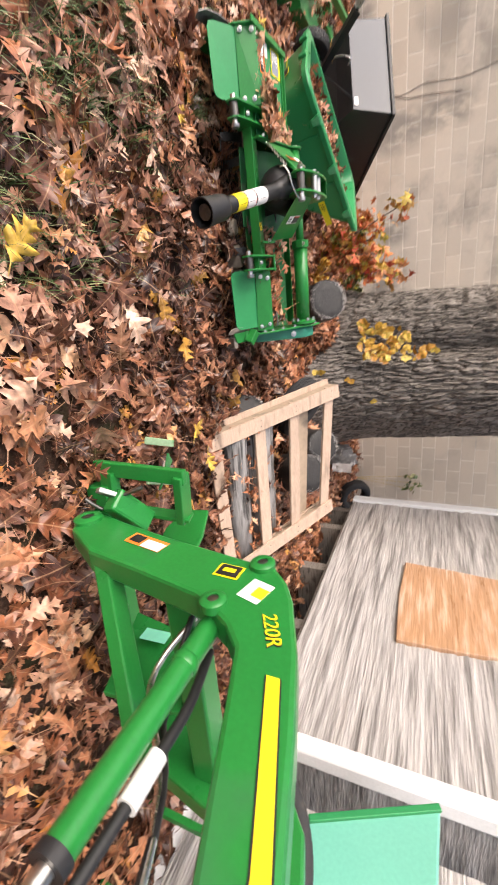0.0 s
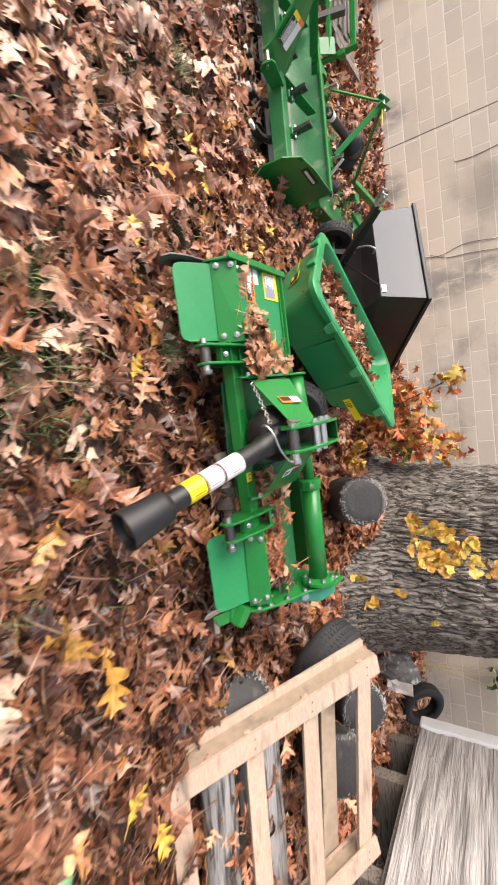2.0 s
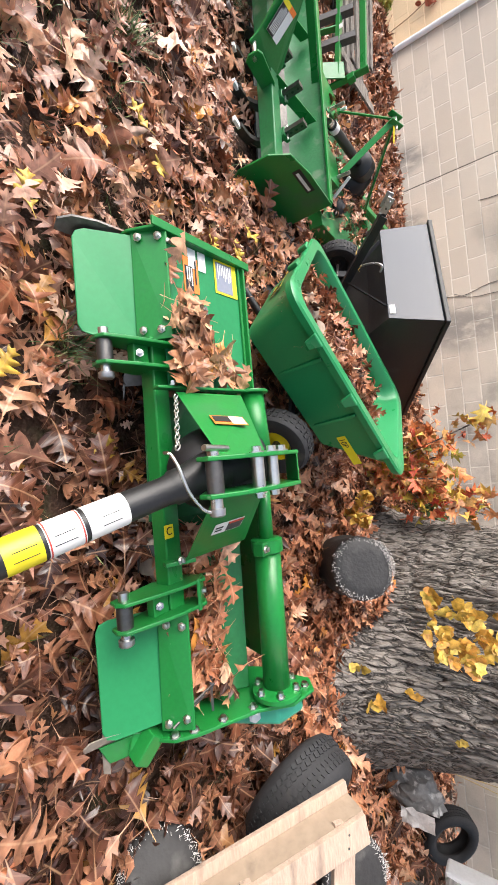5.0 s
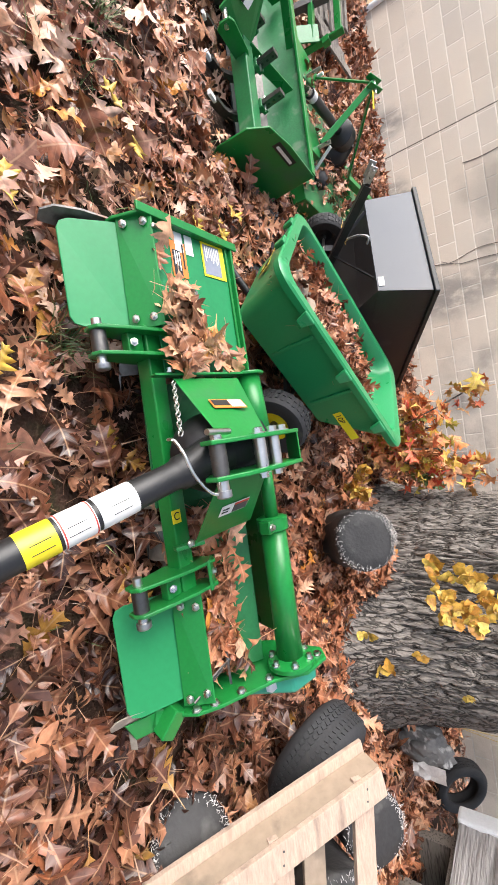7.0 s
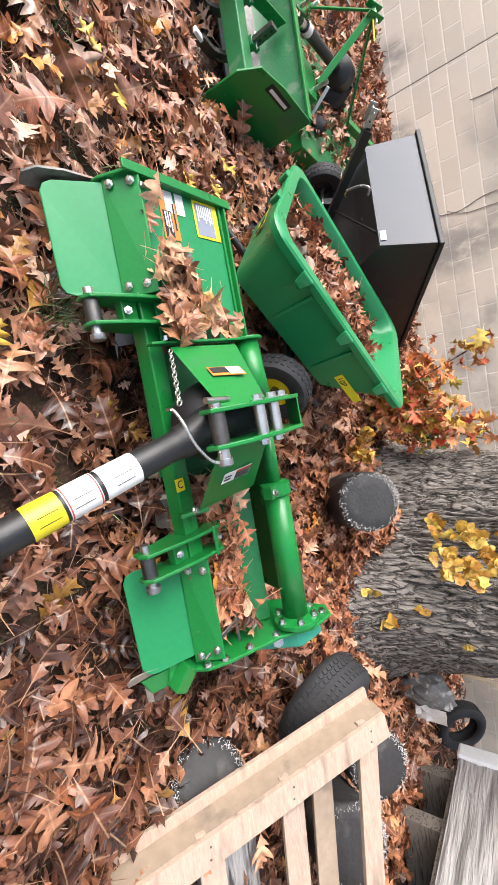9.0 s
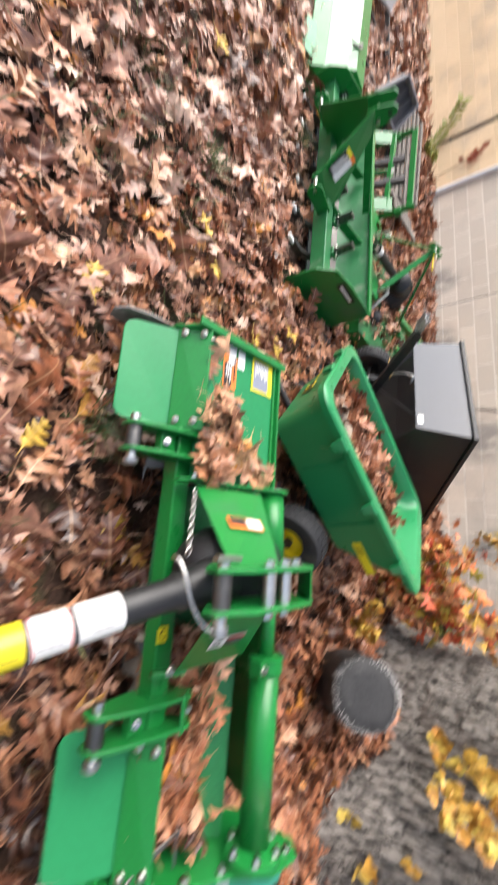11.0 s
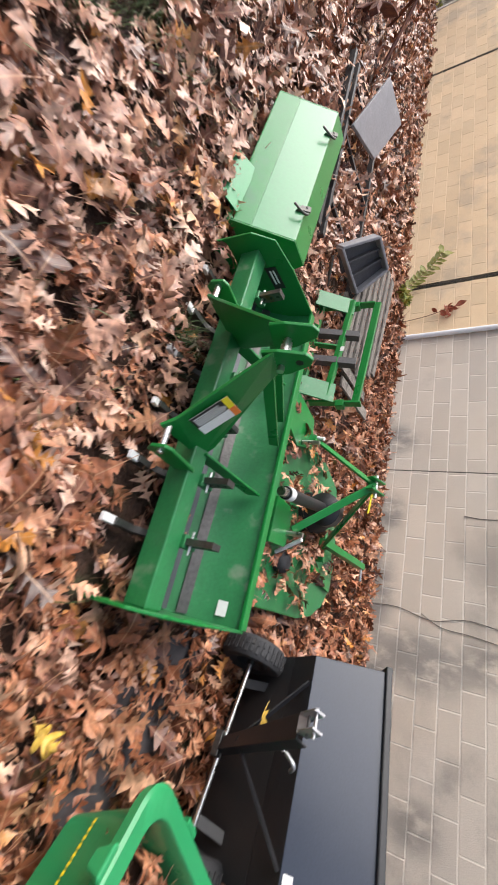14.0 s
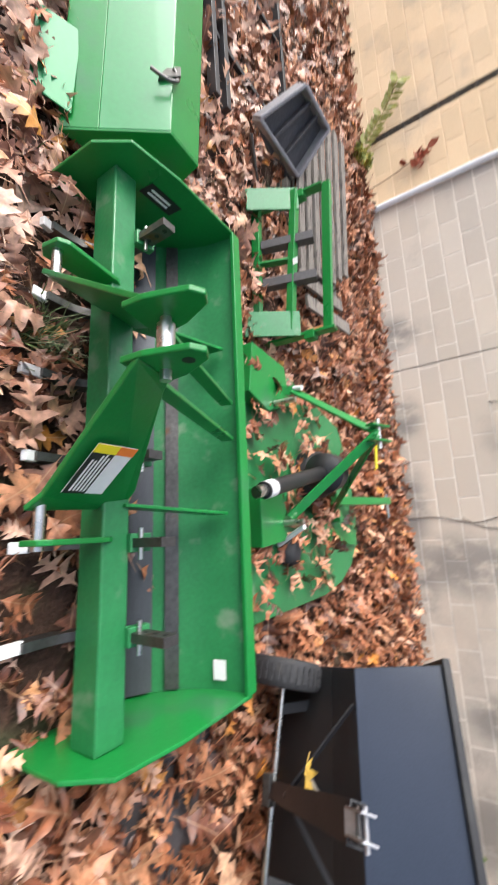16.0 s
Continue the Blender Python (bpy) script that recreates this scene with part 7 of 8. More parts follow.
# ---- oak ----
def big_tree():
    t = thing("oak_tree", "large oak trunk with grey furrowed bark and yellow vine leaves", "tree", (1.95, 6.62, 0))
    bm = nb()
    c = V(1.95, 6.62, 0)
    angles = [math.pi * 0.97 + math.pi * 1.06 * i / 430 for i in range(430)] + [math.pi * 0.03 + math.pi * 0.94 * i / 60 for i in range(60)]
    heights = [-0.06 + 0.0135 * j for j in range(150)] + [1.965 + 0.13 * j for j in range(1, 25)]
    N = len(angles)
    grid = []
    for z in heights:
        row = []
        for a in angles:
            r = 0.80 - 0.035 * z + 0.17 * math.exp(-max(z, 0) * 3.2)
            r += 0.05 * math.cos(2 * a + 0.9) + 0.035 * math.cos(5 * a)
            root = math.exp(-((math.atan2(math.sin(a - 4.72), math.cos(a - 4.72))) / 0.28) ** 2)
            r += 0.16 * root * math.exp(-max(z, 0) * 3.0)
            # cleft between the two stems
            cleft = math.exp(-((math.atan2(math.sin(a - 4.36), math.cos(a - 4.36))) / 0.13) ** 2)
            r -= 0.10 * cleft * min(1, max(0.35, z * 1.2))
            flank = math.exp(-((math.atan2(math.sin(a - 3.75), math.cos(a - 3.75))) / 0.50) ** 2)
            r -= 0.34 * flank * math.exp(-max(z, 0) * 1.8)
            w = 0.8 * noise.noise(V(a * 3, z * 2.5, 2))
            k = abs(noise.noise(V(a * 19 + w, z * 4.6, 1)))
            q = abs(noise.noise(V(a * 34 + w, z * 11.0, 4)))
            r += 0.034 * min(1, k * 3.2) + 0.013 * min(1, q * 2.6) + 0.02 * noise.noise(V(a * 4, z * 1.6, 8))
            row.append(bm.verts.new(c + V(r * math.cos(a), r * math.sin(a), z)))
        grid.append(row)
    for p, q in zip(grid, grid[1:]):
        for i in range(N):
            bm.faces.new((p[i], p[(i + 1) % N], q[(i + 1) % N], q[i]))
    bm.faces.new(grid[-1])
    part("trunk", bm, BARK, t, smooth=True)
    for k, (a, h, l) in enumerate(((0.4, 4.2, 3.2), (2.3, 4.6, 3.5), (4.0, 4.9, 3.0), (5.4, 4.4, 3.4))):
        d = V(math.cos(a), math.sin(a), 1.1)
        bm = nb()
        pts = curve3([c + V(0, 0, h), c + V(0, 0, h) + d * (l * 0.3), c + V(0, 0, h) + d * (l * 0.6) + V(0.2, 0.1, 0.3), c + V(0, 0, h) + d * l + V(0, 0, 1)], 5)
        for i, (p, q) in enumerate(zip(pts, pts[1:])):
            tube(bm, p, q, 0.30 * (1 - i / len(pts)) + 0.03, 10, 0.30 * (1 - (i + 1) / len(pts)) + 0.03)
        part("limb", bm, BARK, t)
    rng = random.Random(21)
    spots = []
    for cx, cz, n, sp in ((-0.30, 0.66, 24, 0.055), (-0.22, 0.82, 20, 0.055), (-0.40, 0.80, 20, 0.06), (-0.33, 0.97, 16, 0.05), (-0.22, 1.13, 10, 0.05), (-0.50, 0.57, 8, 0.03), (-0.07, 0.18, 3, 0.02), (0.14, 0.28, 5, 0.025), (0.05, 0.48, 2, 0.02), (0.27, 0.72, 2, 0.015)):
        for _ in range(n):
            x = 1.95 + cx + rng.gauss(0, sp * 0.9)
            z = cz + rng.gauss(0, sp * 1.25)
            dy = math.sqrt(max(0.02, 0.90 ** 2 - (x - 1.95) ** 2))
            spots.append((x, 6.62 - dy - 0.03 - 0.10 * math.exp(-z * 3), z, rng.uniform(0.6, 1.25)))
    leaf_field("vine_leaves", spots, GOLD, VINE, 0.078, "rounded orange-yellow vine leaves", "leaves", 6, 0.35, parent=t, curlmax=0.5, stand=1.45)


big_tree()


def sapling():
    s = thing("maple_sapling", "small orange-leaved maple sapling growing beside the oak trunk", "sapling", (0.64, 6.55, 0))
    rng = random.Random(4)
    spots = []
    for k in range(16):
        a, l = rng.uniform(0, 6.28), rng.uniform(0.35, 1.0)
        lean = V(math.cos(a) * 0.42, math.sin(a) * 0.28, 1).normalized()
        p0 = V(0.64, 6.55, -0.02)
        pts = curve3([p0, p0 + lean * (l * 0.5), p0 + lean * l + V(rng.uniform(-0.08, 0.08), rng.uniform(-0.08, 0.08), 0)], 4)
        part("stem", hose(nb(), pts, 0.006, 5), BARK, s)
        for _ in range(40):
            p = pts[rng.randrange(2, len(pts))]
            spots.append((p.x + rng.gauss(0, 0.07), p.y + rng.gauss(0, 0.07), p.z + rng.gauss(0.0, 0.06), rng.uniform(0.7, 1.35)))
    leaf_field("crown", spots, FLAME, MAPLE, 0.10, "orange and yellow maple leaves", "leaves", 9, 0.9, parent=s)


sapling()


def small_shrub(at, n, h, spread, material, label, size=0.05, seed=1, outline=PLAIN, bare_to=2):
    s = thing("wall_shrub", label, "shrub", at)
    rng = random.Random(seed)
    spots = []
    for k in range(n):
        a = rng.uniform(0, 6.28)
        p0 = Vector(at)
        tip = p0 + V(math.cos(a) * spread, math.sin(a) * spread * 0.6, h * rng.uniform(0.6, 1.1))
        pts = curve3([p0, p0.lerp(tip, 0.5) + V(0, 0, 0.05), tip], 5)
        part("stem", hose(nb(), pts, 0.004, 5), FERN, s)
        for p in pts[2 * bare_to if bare_to > 2 else 2:]:
            for _ in range(4):
                spots.append((p.x + rng.gauss(0, 0.02), p.y + rng.gauss(0, 0.02), p.z + rng.gauss(0, 0.02), rng.uniform(0.7, 1.3)))
    leaf_field("foliage", spots, material, outline, size, "leaflets", "leaves", seed, 0.8, parent=s)


def wall_seedling():
    s = thing("wall_seedling", "tall yellow-green seedling with paired leaflets against the wall", "seedling", (-6.2, 8.62, 0.0))
    pts = curve3([(-6.18, 8.62, 0.0), (-6.38, 8.60, 0.24), (-6.58, 8.55, 0.46), (-6.74, 8.48, 0.62)], 5)
    part("stem", hose(nb(), pts, 0.006, 6), FERN, s)
    rng = random.Random(12)
    for i, p in enumerate(pts[2:]):
        for sg in (-1, 1):
            sh, faces, flat = leaf_shape(PLAIN, 0.3, 0.8, 0.2, rng)
            m = np.array((Matrix.Rotation(1.25, 3, "X") @ Matrix.Rotation(2.4 + sg * 0.9 + rng.gauss(0, 0.15), 3, "Z"))) * rng.uniform(0.12, 0.17)
            ob = new("leaflet", leaf_mesh("leaflet", (sh + np.array((0.45, 0, 0))) @ m.T, faces, flat, FERN))
            ob.parent = s
            ob.location = p - wloc(s)


wall_seedling()
small_shrub((-6.0, 8.40, 0.0), 6, 0.16, 0.25, FERN, "low yellow-green weeds at the wall foot", 0.07, 3)
small_shrub((0.95, 5.95, 0.0), 3, 0.22, 0.20, GOLD, "low yellow-leaved seedling at the foot of the oak", 0.07, 5)
small_shrub((0.95, 7.75, 0.0), 8, 0.45, 0.28, GRASSM, "dark green weeds between the oak and the wall", 0.09, 9)
small_shrub((4.28, 8.60, 0.0), 3, 1.62, 0.16, GRASSM, "thin tall weed with a leafy tip against the wall", 0.09, 7, bare_to=4)
small_shrub((0.35, 8.5, 0.0), 5, 0.22, 0.2, GRASSM, "tuft of weeds at the foot of the block wall", 0.07, 8)


def red_creeper():
    s = thing("red_creeper", "sprig of red creeper leaves against the wall", "creeper", (-5.95, WY - 0.06, 0.0))
    part("stem", hose(nb(), curve3([(-5.7, WY - 0.03, 0.02), (-5.75, WY - 0.03, 0.4), (-5.85, WY - 0.04, 0.75)]), 0.005, 6), RUST, s)
    rng = random.Random(2)
    leaf_field("foliage", [(-5.80 + rng.gauss(0, 0.06), WY - 0.06, 0.72 + rng.gauss(0, 0.07), 1) for _ in range(14)], RED_LEAF, PLAIN, 0.13, "red leaflets", "leaves", 3, 1.0, parent=s)


red_creeper()


def wall_vine():
    v = thing("bare_vine", "bare grey vine stems crossing the block wall", "vine", (-1.2, WY - 0.02, 0))
    part("stem", hose(nb(), curve3([(-1.60, WY - 0.012, 0.0), (-1.62, WY - 0.012, 0.35), (-1.55, WY - 0.012, 0.7), (-1.62, WY - 0.012, 1.05), (-1.57, WY - 0.012, 1.5), (-1.65, WY - 0.012, 2.0)]), 0.0045, 6), GREY_WOOD, v)
    part("stem", hose(nb(), curve3([(-1.60, WY - 0.012, 0.6), (-1.50, WY - 0.012, 0.8), (-1.48, WY - 0.012, 1.1), (-1.42, WY - 0.012, 1.5)]), 0.0045, 6), GREY_WOOD, v)
    part("stem", hose(nb(), curve3([(-2.72, WY - 0.010, 0.98), (-2.70, WY - 0.010, 1.2), (-2.74, WY - 0.010, 1.6)]), 0.0045, 6), GREY_WOOD, v)


wall_vine()


def shade_sheet():
    # Dark sheet laid in place of shade on the ground by the cart.
    bm = nb()
    g = [[bm.verts.new((-1.02 + 0.72 * i / 16 + 0.02 * noise.noise(V(i, j, 3)), 5.20 + 0.48 * j / 14 - 0.25 * i / 16, 0.012 + 0.03 * noise.noise(V(i * 0.5, j * 0.5, 6)))) for j in range(15)] for i in range(17)]
    for i in range(16):
        for j in range(14):
            if (i in (0, 15) or j in (0, 13)) and noise.noise(V(i * 2.1, j * 1.7, 1)) > 0.1:
                continue
            bm.faces.new((g[i][j], g[i + 1][j], g[i + 1][j + 1], g[i][j + 1]))
    whole("shade_sheet", bm, DARK_PLASTIC, "crumpled dark sheet added for the shaded ground under the cart", "plastic sheet", smooth=True)


shade_sheet()


def paper_scrap():
    bm = nb()
    g = [[bm.verts.new((3.16 + 0.12 * i / 5 + 0.02 * noise.noise(V(i, j, 1)), 6.33 + 0.05 * noise.noise(V(i * 0.8, j * 0.8, 2)), 0.16 + 0.24 * j / 6)) for j in range(7)] for i in range(6)]
    for i in range(5):
        for j in range(6):
            bm.faces.new((g[i][j], g[i + 1][j], g[i + 1][j + 1], g[i][j + 1]))
    return bm


SACK = (3.12, 6.48, 0.24)


def feed_sack():
    """A crumpled pale sack against the tree."""
    s = thing("crumpled_sack", "crumpled grey and white plastic sack beside the oak", "sack", (3.12, 6.48, 0))
    bm = nb()
    bmesh.ops.create_icosphere(bm, subdivisions=4, radius=0.2)
    for v in bm.verts:
        k = 1 + 0.35 * noise.noise(v.co * 9) + 0.18 * noise.noise(v.co * 22)
        v.co = V(v.co.x * 0.75 * k, v.co.y * 0.6 * k, v.co.z * 1.0 * k) + V(*SACK)
    part("sack", bm, SACKING, s, smooth=False)
    part("white_flap", paper_scrap(), FUZZ, s, "torn white flap")


feed_sack()


# ---- beyond the end of the wall ----
def far_things():
    tr = thing("parked_truck", "dark truck front with blue-grey body parked beyond the wall", "truck", (-17, 7.4, 0))
    part("bumper", prism(nb(), [(-15.4, 5.4, 0.18), (-15.4, 7.05, 0.18), (-15.4, 7.05, 0.52), (-15.4, 5.4, 0.52)], (-0.5, 0, 0)), CAR_PAINT, tr, bevel=0.05)
    part("grille", prism(nb(), [(-15.6, 5.4, 0.55), (-15.6, 7.0, 0.55), (-15.6, 6.95, 0.85), (-15.6, 5.4, 0.85)], (-0.2, 0, 0)), STEEL, tr, bevel=0.03)
    part("body", prism(nb(), [(-15.7, 5.4, 0.5), (-15.7, 7.2, 0.5), (-15.8, 7.15, 1.05), (-15.8, 5.4, 1.05)], (-4.0, 0, 0)), CAR_BLUE, tr, bevel=0.08)
    part("cab", prism(nb(), [(-16.7, 5.45, 1.0), (-16.7, 7.1, 1.0), (-17.1, 6.9, 1.65), (-17.1, 5.5, 1.65)], (-1.9, 0, 0)), GLASS_DARK, tr, bevel=0.06)
    for y in (5.6, 6.95):
        for x in (-16.3, -19.0):
            wheel(tr, V(x, y, 0.36), V(0, 1, 0), 0.36, 0.24, STEEL, 0.2)
    sh = thing("maroon_shed", "maroon topped shed with blue-grey front in the distance", "shed", (-29, 13, 0))
    part("wall", prism(nb(), [(-28, 5, 0), (-28, 22, 0), (-28, 22, 2.0), (-28, 5, 2.0)], (-4, 0, 0)), CAR_BLUE, sh)
    part("fascia", prism(nb(), [(-27.9, 5, 1.9), (-27.9, 22, 1.9), (-27.9, 22, 2.75), (-27.9, 5, 2.75)], (-4.2, 0, 0)), MAROON, sh)
    for k in range(5):
        part("dark_window", prism(nb(), [(-27.98, 8.2 + 2.2 * k, 0.6), (-27.98, 9.6 + 2.2 * k, 0.6), (-27.98, 9.4 + 2.2 * k, 1.8), (-27.98, 8.4 + 2.2 * k, 1.8)], (-0.05, 0, 0)), GLASS_DARK, sh)
    for k, (y, z, r) in enumerate(((9.52, 0.33, 0.33), (9.30, 1.0, 0.36), (9.58, 1.75, 0.34))):
        co = thing("hose_coil", "coil of grey ribbed hose hung past the wall end", "hose coil", (-19.0, y, z - r if k == 0 else z - r), "coils beyond the wall")
        for j in range(5):
            d, s, u = perp((1, 0.5, 0.1))
            ring = [V(-19.0, y, z) + d * (0.07 * (j - 2)) + s * (r * math.cos(q)) + u * (r * math.sin(q)) for q in [2 * math.pi * i / 20 for i in range(21)]]
            part("turn", hose(nb(), ring, 0.045, 8), HOSE, co)
    rk = thing("coil_rack", "thin steel rack holding hose coils past the wall", "rack", (-19.1, 9.6, 0))
    for y in (8.95, 10.1):
        part("post", beam(nb(), (-19.1, y, 0), (-19.1, y, 2.0), 0.05, 0.05, (0, 1, 0)), STEEL, rk)
    for z in (-0.02, 0.63, 1.40):
        part("bar", beam(nb(), (-19.05, 8.9, z), (-19.05, 10.2, z), 0.05, 0.04), STEEL, rk)
    hb = thing("weedy_verge", "low yellow-green weedy verge beyond the wall end", "weeds", (-19, 8.6, 0))
    rng = random.Random(14)
    spots = [(rng.uniform(-22, -16.2), rng.uniform(7.4, 9.3), rng.uniform(0.0, 0.10), 0.8) for _ in range(420)]
    leaf_field("foliage", spots, FERN, PLAIN, 0.14, "short yellow-green blades", "leaves", 15, 1.0, parent=hb)


far_things()


# ---- leaf litter and grass ----
def clamp(v, lo=0.0, hi=1.0):
    return max(lo, min(hi, v))


def bare(x, y):
    """How much lawn shows through, 0 to 1: more of it away from the wall and the machines."""
    k = noise.noise(V(x * 0.9, y * 0.9, 5)) + 0.5 * noise.noise(V(x * 2.3, y * 2.3, 2))
    shore = 3.08 - 0.34 * clamp(x, -3.0, 0.0) - 0.65 * max(x, 0.0)
    edge = clamp((shore + 0.30 - y) / 0.7)
    return clamp((k * 1.2 - 0.36) * clamp((shore + 0.9 - y) / 0.7) + 0.66 * edge)


def litter():
    rng = random.Random(31)
    near, mid, far = [], [], []
    while len(near) < 30500:
        x, y = rng.uniform(-4.6, 4.2), rng.uniform(1.2, 8.70)
        if rng.random() < 0.50 * bare(x, y):
            continue
        if y > 6.2 and rng.random() < 0.25:
            continue
        if -2.75 < x < -1.05 and 4.66 < y < 5.38 and rng.random() < (0.08 if y < 4.72 else 0.42 if y < 5.0 else 0.93):
            continue
        if -1.0 < x < -0.3 and 5.2 - 0.25 * (x + 1.15) < y < 5.7 - 0.25 * (x + 1.15) and rng.random() < 0.12:
            continue
        near.append((x, y, ground_z(x, y) + rng.uniform(0.0, 0.05), rng.choice((0.5, 0.62, 0.75, 0.9, 1.05, 1.3))))
    # a drift against the foot of the oak
    for _ in range(900):
        x, y = rng.gauss(1.50, 0.24), rng.gauss(5.85, 0.26)
        h = 0.26 * math.exp(-((x - 1.45) / 0.32) ** 2 - ((y - 6.0) / 0.35) ** 2)
        near.append((x, y, ground_z(x, y) + h + rng.uniform(0.0, 0.05), rng.choice((0.7, 0.9, 1.1))))
    while len(far) < 16000:
        x, y = -4.6 - 14 * rng.random() ** 1.5, rng.uniform(-1.0, 8.72)
        if rng.random() < 0.8 * bare(x, y):
            continue
        far.append((x, y, ground_z(x, y) + rng.uniform(0.0, 0.05), rng.uniform(0.8, 1.25)))
    while len(mid) < 6500:
        x, y = rng.uniform(-4.6, 6.5), 1.3 - 4.5 * rng.random() ** 1.3
        if rng.random() < 0.6 * bare(x, y):
            continue
        mid.append((x, y, ground_z(x, y) + rng.uniform(0, 0.04), 1.15))
    while len(mid) < 8700:
        x, y = (rng.uniform(-3.5, 4.2), rng.uniform(7.2, 8.73)) if len(mid) < 7900 else (rng.uniform(4.1, 6.0), rng.uniform(5.0, 8.73))
        mid.append((x, y, ground_z(x, y) + rng.uniform(0, 0.08), 0.8))

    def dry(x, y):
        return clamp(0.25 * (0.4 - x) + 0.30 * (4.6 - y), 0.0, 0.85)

    def reach(s):
        return min(math.hypot(s[0] - px, s[1] - py) for px, py in ((1.4, 2.0), (1.5, 2.9), (0.7, 3.6), (-0.5, 4.2), (-1.4, 4.7)))

    close = [s for s in near if s[1] < 6.3]
    back = [s for s in near if s[1] >= 6.3]
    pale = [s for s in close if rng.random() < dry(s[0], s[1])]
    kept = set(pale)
    # Leaves in the shaded zone take the darkened palette.
    shaded = [s for s in close if s not in kept and s[0] > 0.0 and 2.4 < s[1] < 5.0 and rng.random() < 0.4 + 0.55 * clamp((s[0] - 0.1) / 0.7)]
    kept |= set(shaded)
    brown = [s for s in close if s not in kept]
    for name, group, material, label, seed in (("shaded_leaf_litter", shaded, SHADED_LITTER, "dark oak leaves matted by the pallet, shade put into their colour", 51), ("leaf_litter", brown, LITTER, "thick litter of dry brown oak leaves", 41), ("pale_leaf_litter", pale, DRY_LITTER, "bleached curled oak leaves lying on the lawn", 42)):
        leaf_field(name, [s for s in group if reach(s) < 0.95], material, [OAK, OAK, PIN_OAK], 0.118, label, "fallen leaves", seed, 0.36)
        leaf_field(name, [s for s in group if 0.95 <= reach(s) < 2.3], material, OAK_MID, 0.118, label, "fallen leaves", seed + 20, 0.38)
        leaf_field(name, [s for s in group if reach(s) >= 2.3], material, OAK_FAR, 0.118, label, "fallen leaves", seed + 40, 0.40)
    leaf_field("leaf_litter", back, LITTER, OAK_FAR, 0.118, "thick litter of dry brown oak leaves", "fallen leaves", 46, 0.5)
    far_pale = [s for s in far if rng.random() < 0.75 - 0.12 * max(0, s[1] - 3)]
    kept = set(far_pale)
    leaf_field("leaf_litter", [s for s in far if s not in kept], LITTER, OAK_FAR, 0.135, "thick litter of dry brown oak leaves", "fallen leaves", 43, 0.42)
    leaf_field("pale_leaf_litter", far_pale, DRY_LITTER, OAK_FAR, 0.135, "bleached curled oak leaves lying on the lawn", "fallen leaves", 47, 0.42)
    outer = []
    while len(outer) < 9000:
        x, y = rng.gauss(-3, 8), rng.gauss(-1.5, 4.0)
        if y > 8.6 or (-18 < x < 6.2 and y > 0.8) or (-4.6 < x < 6.3 and y > -2.6):
            continue
        outer.append((x, y, ground_z(x, y) + rng.uniform(0, 0.03), 1.0))
    leaf_field("outer_leaf_litter", outer, LITTER, PLAIN, 0.13, "scattered dry leaves on the open lawn", "fallen leaves", 49, 0.35)
    leaf_field("leaf_litter", mid, LITTER, OAK_FAR, 0.13, "thick litter of dry brown oak leaves", "fallen leaves", 44, 0.42)


litter()


def grass():
    rng = random.Random(77)
    vs, fs = [], []
    n = 0
    tufts = ((0.21, 3.77), (-2.17, 4.80), (-1.20, 4.05), (0.06, 3.21))
    while n < 34000:
        if n < 720:
            cx, cy = tufts[n % 4]
            x, y = rng.gauss(cx, 0.04), rng.gauss(cy, 0.035)
        else:
            x, y = (rng.uniform(-12, 1.0), rng.uniform(0.0, 5.0)) if rng.random() < 0.22 else (rng.uniform(-6.0, 1.2), rng.uniform(2.0, 4.7))
            if rng.random() > bare(x, y) ** 1.3 + 0.006:
                continue
        z = ground_z(x, y) - 0.01
        a, h = rng.uniform(0, 6.28), rng.uniform(0.05, 0.15)
        w = rng.uniform(0.0015, 0.003)
        dx, dy = math.cos(a), math.sin(a)
        b = rng.uniform(0.2, 1.1) * h
        k = len(vs)
        vs += [(x - dy * w, y + dx * w, z), (x + dy * w, y - dx * w, z), (x + dx * b * 0.4 + dy * w * 0.8, y + dy * b * 0.4 - dx * w * 0.8, z + h * 0.7), (x + dx * b * 0.4 - dy * w * 0.8, y + dy * b * 0.4 + dx * w * 0.8, z + h * 0.7), (x + dx * b, y + dy * b, z + h)]
        fs += [(k, k + 1, k + 2, k + 3), (k + 3, k + 2, k + 4)]
        n += 1
    me = bpy.data.meshes.new("grass")
    me.from_pydata(vs, [], fs)
    me.materials.append(GRASSM)
    tagged(new("grass", me), "thin green lawn grass between fallen leaves", "grass", "", "stuff")


grass()


def single_leaf(at, size, material, outline, label, seed, category="leaf"):
    """One large leaf lying by itself."""
    rng = random.Random(seed)
    pts, faces, flat = leaf_shape(outline, 0.3, 0.5, 0.2, rng)
    q = np.array(Euler((rng.gauss(0, 0.12), rng.gauss(0, 0.12), rng.uniform(0, 6.28))).to_matrix()) * size
    p = pts @ q.T
    p[:, 2] -= p[:, 2].min()
    ob = new("fallen_leaf", leaf_mesh("fallen_leaf", p, faces, flat, material))
    ob.location = at
    sol = ob.modifiers.new("thickness", "SOLIDIFY")
    sol.thickness = 0.0015
    return tagged(ob, label, category, "large single leaves")


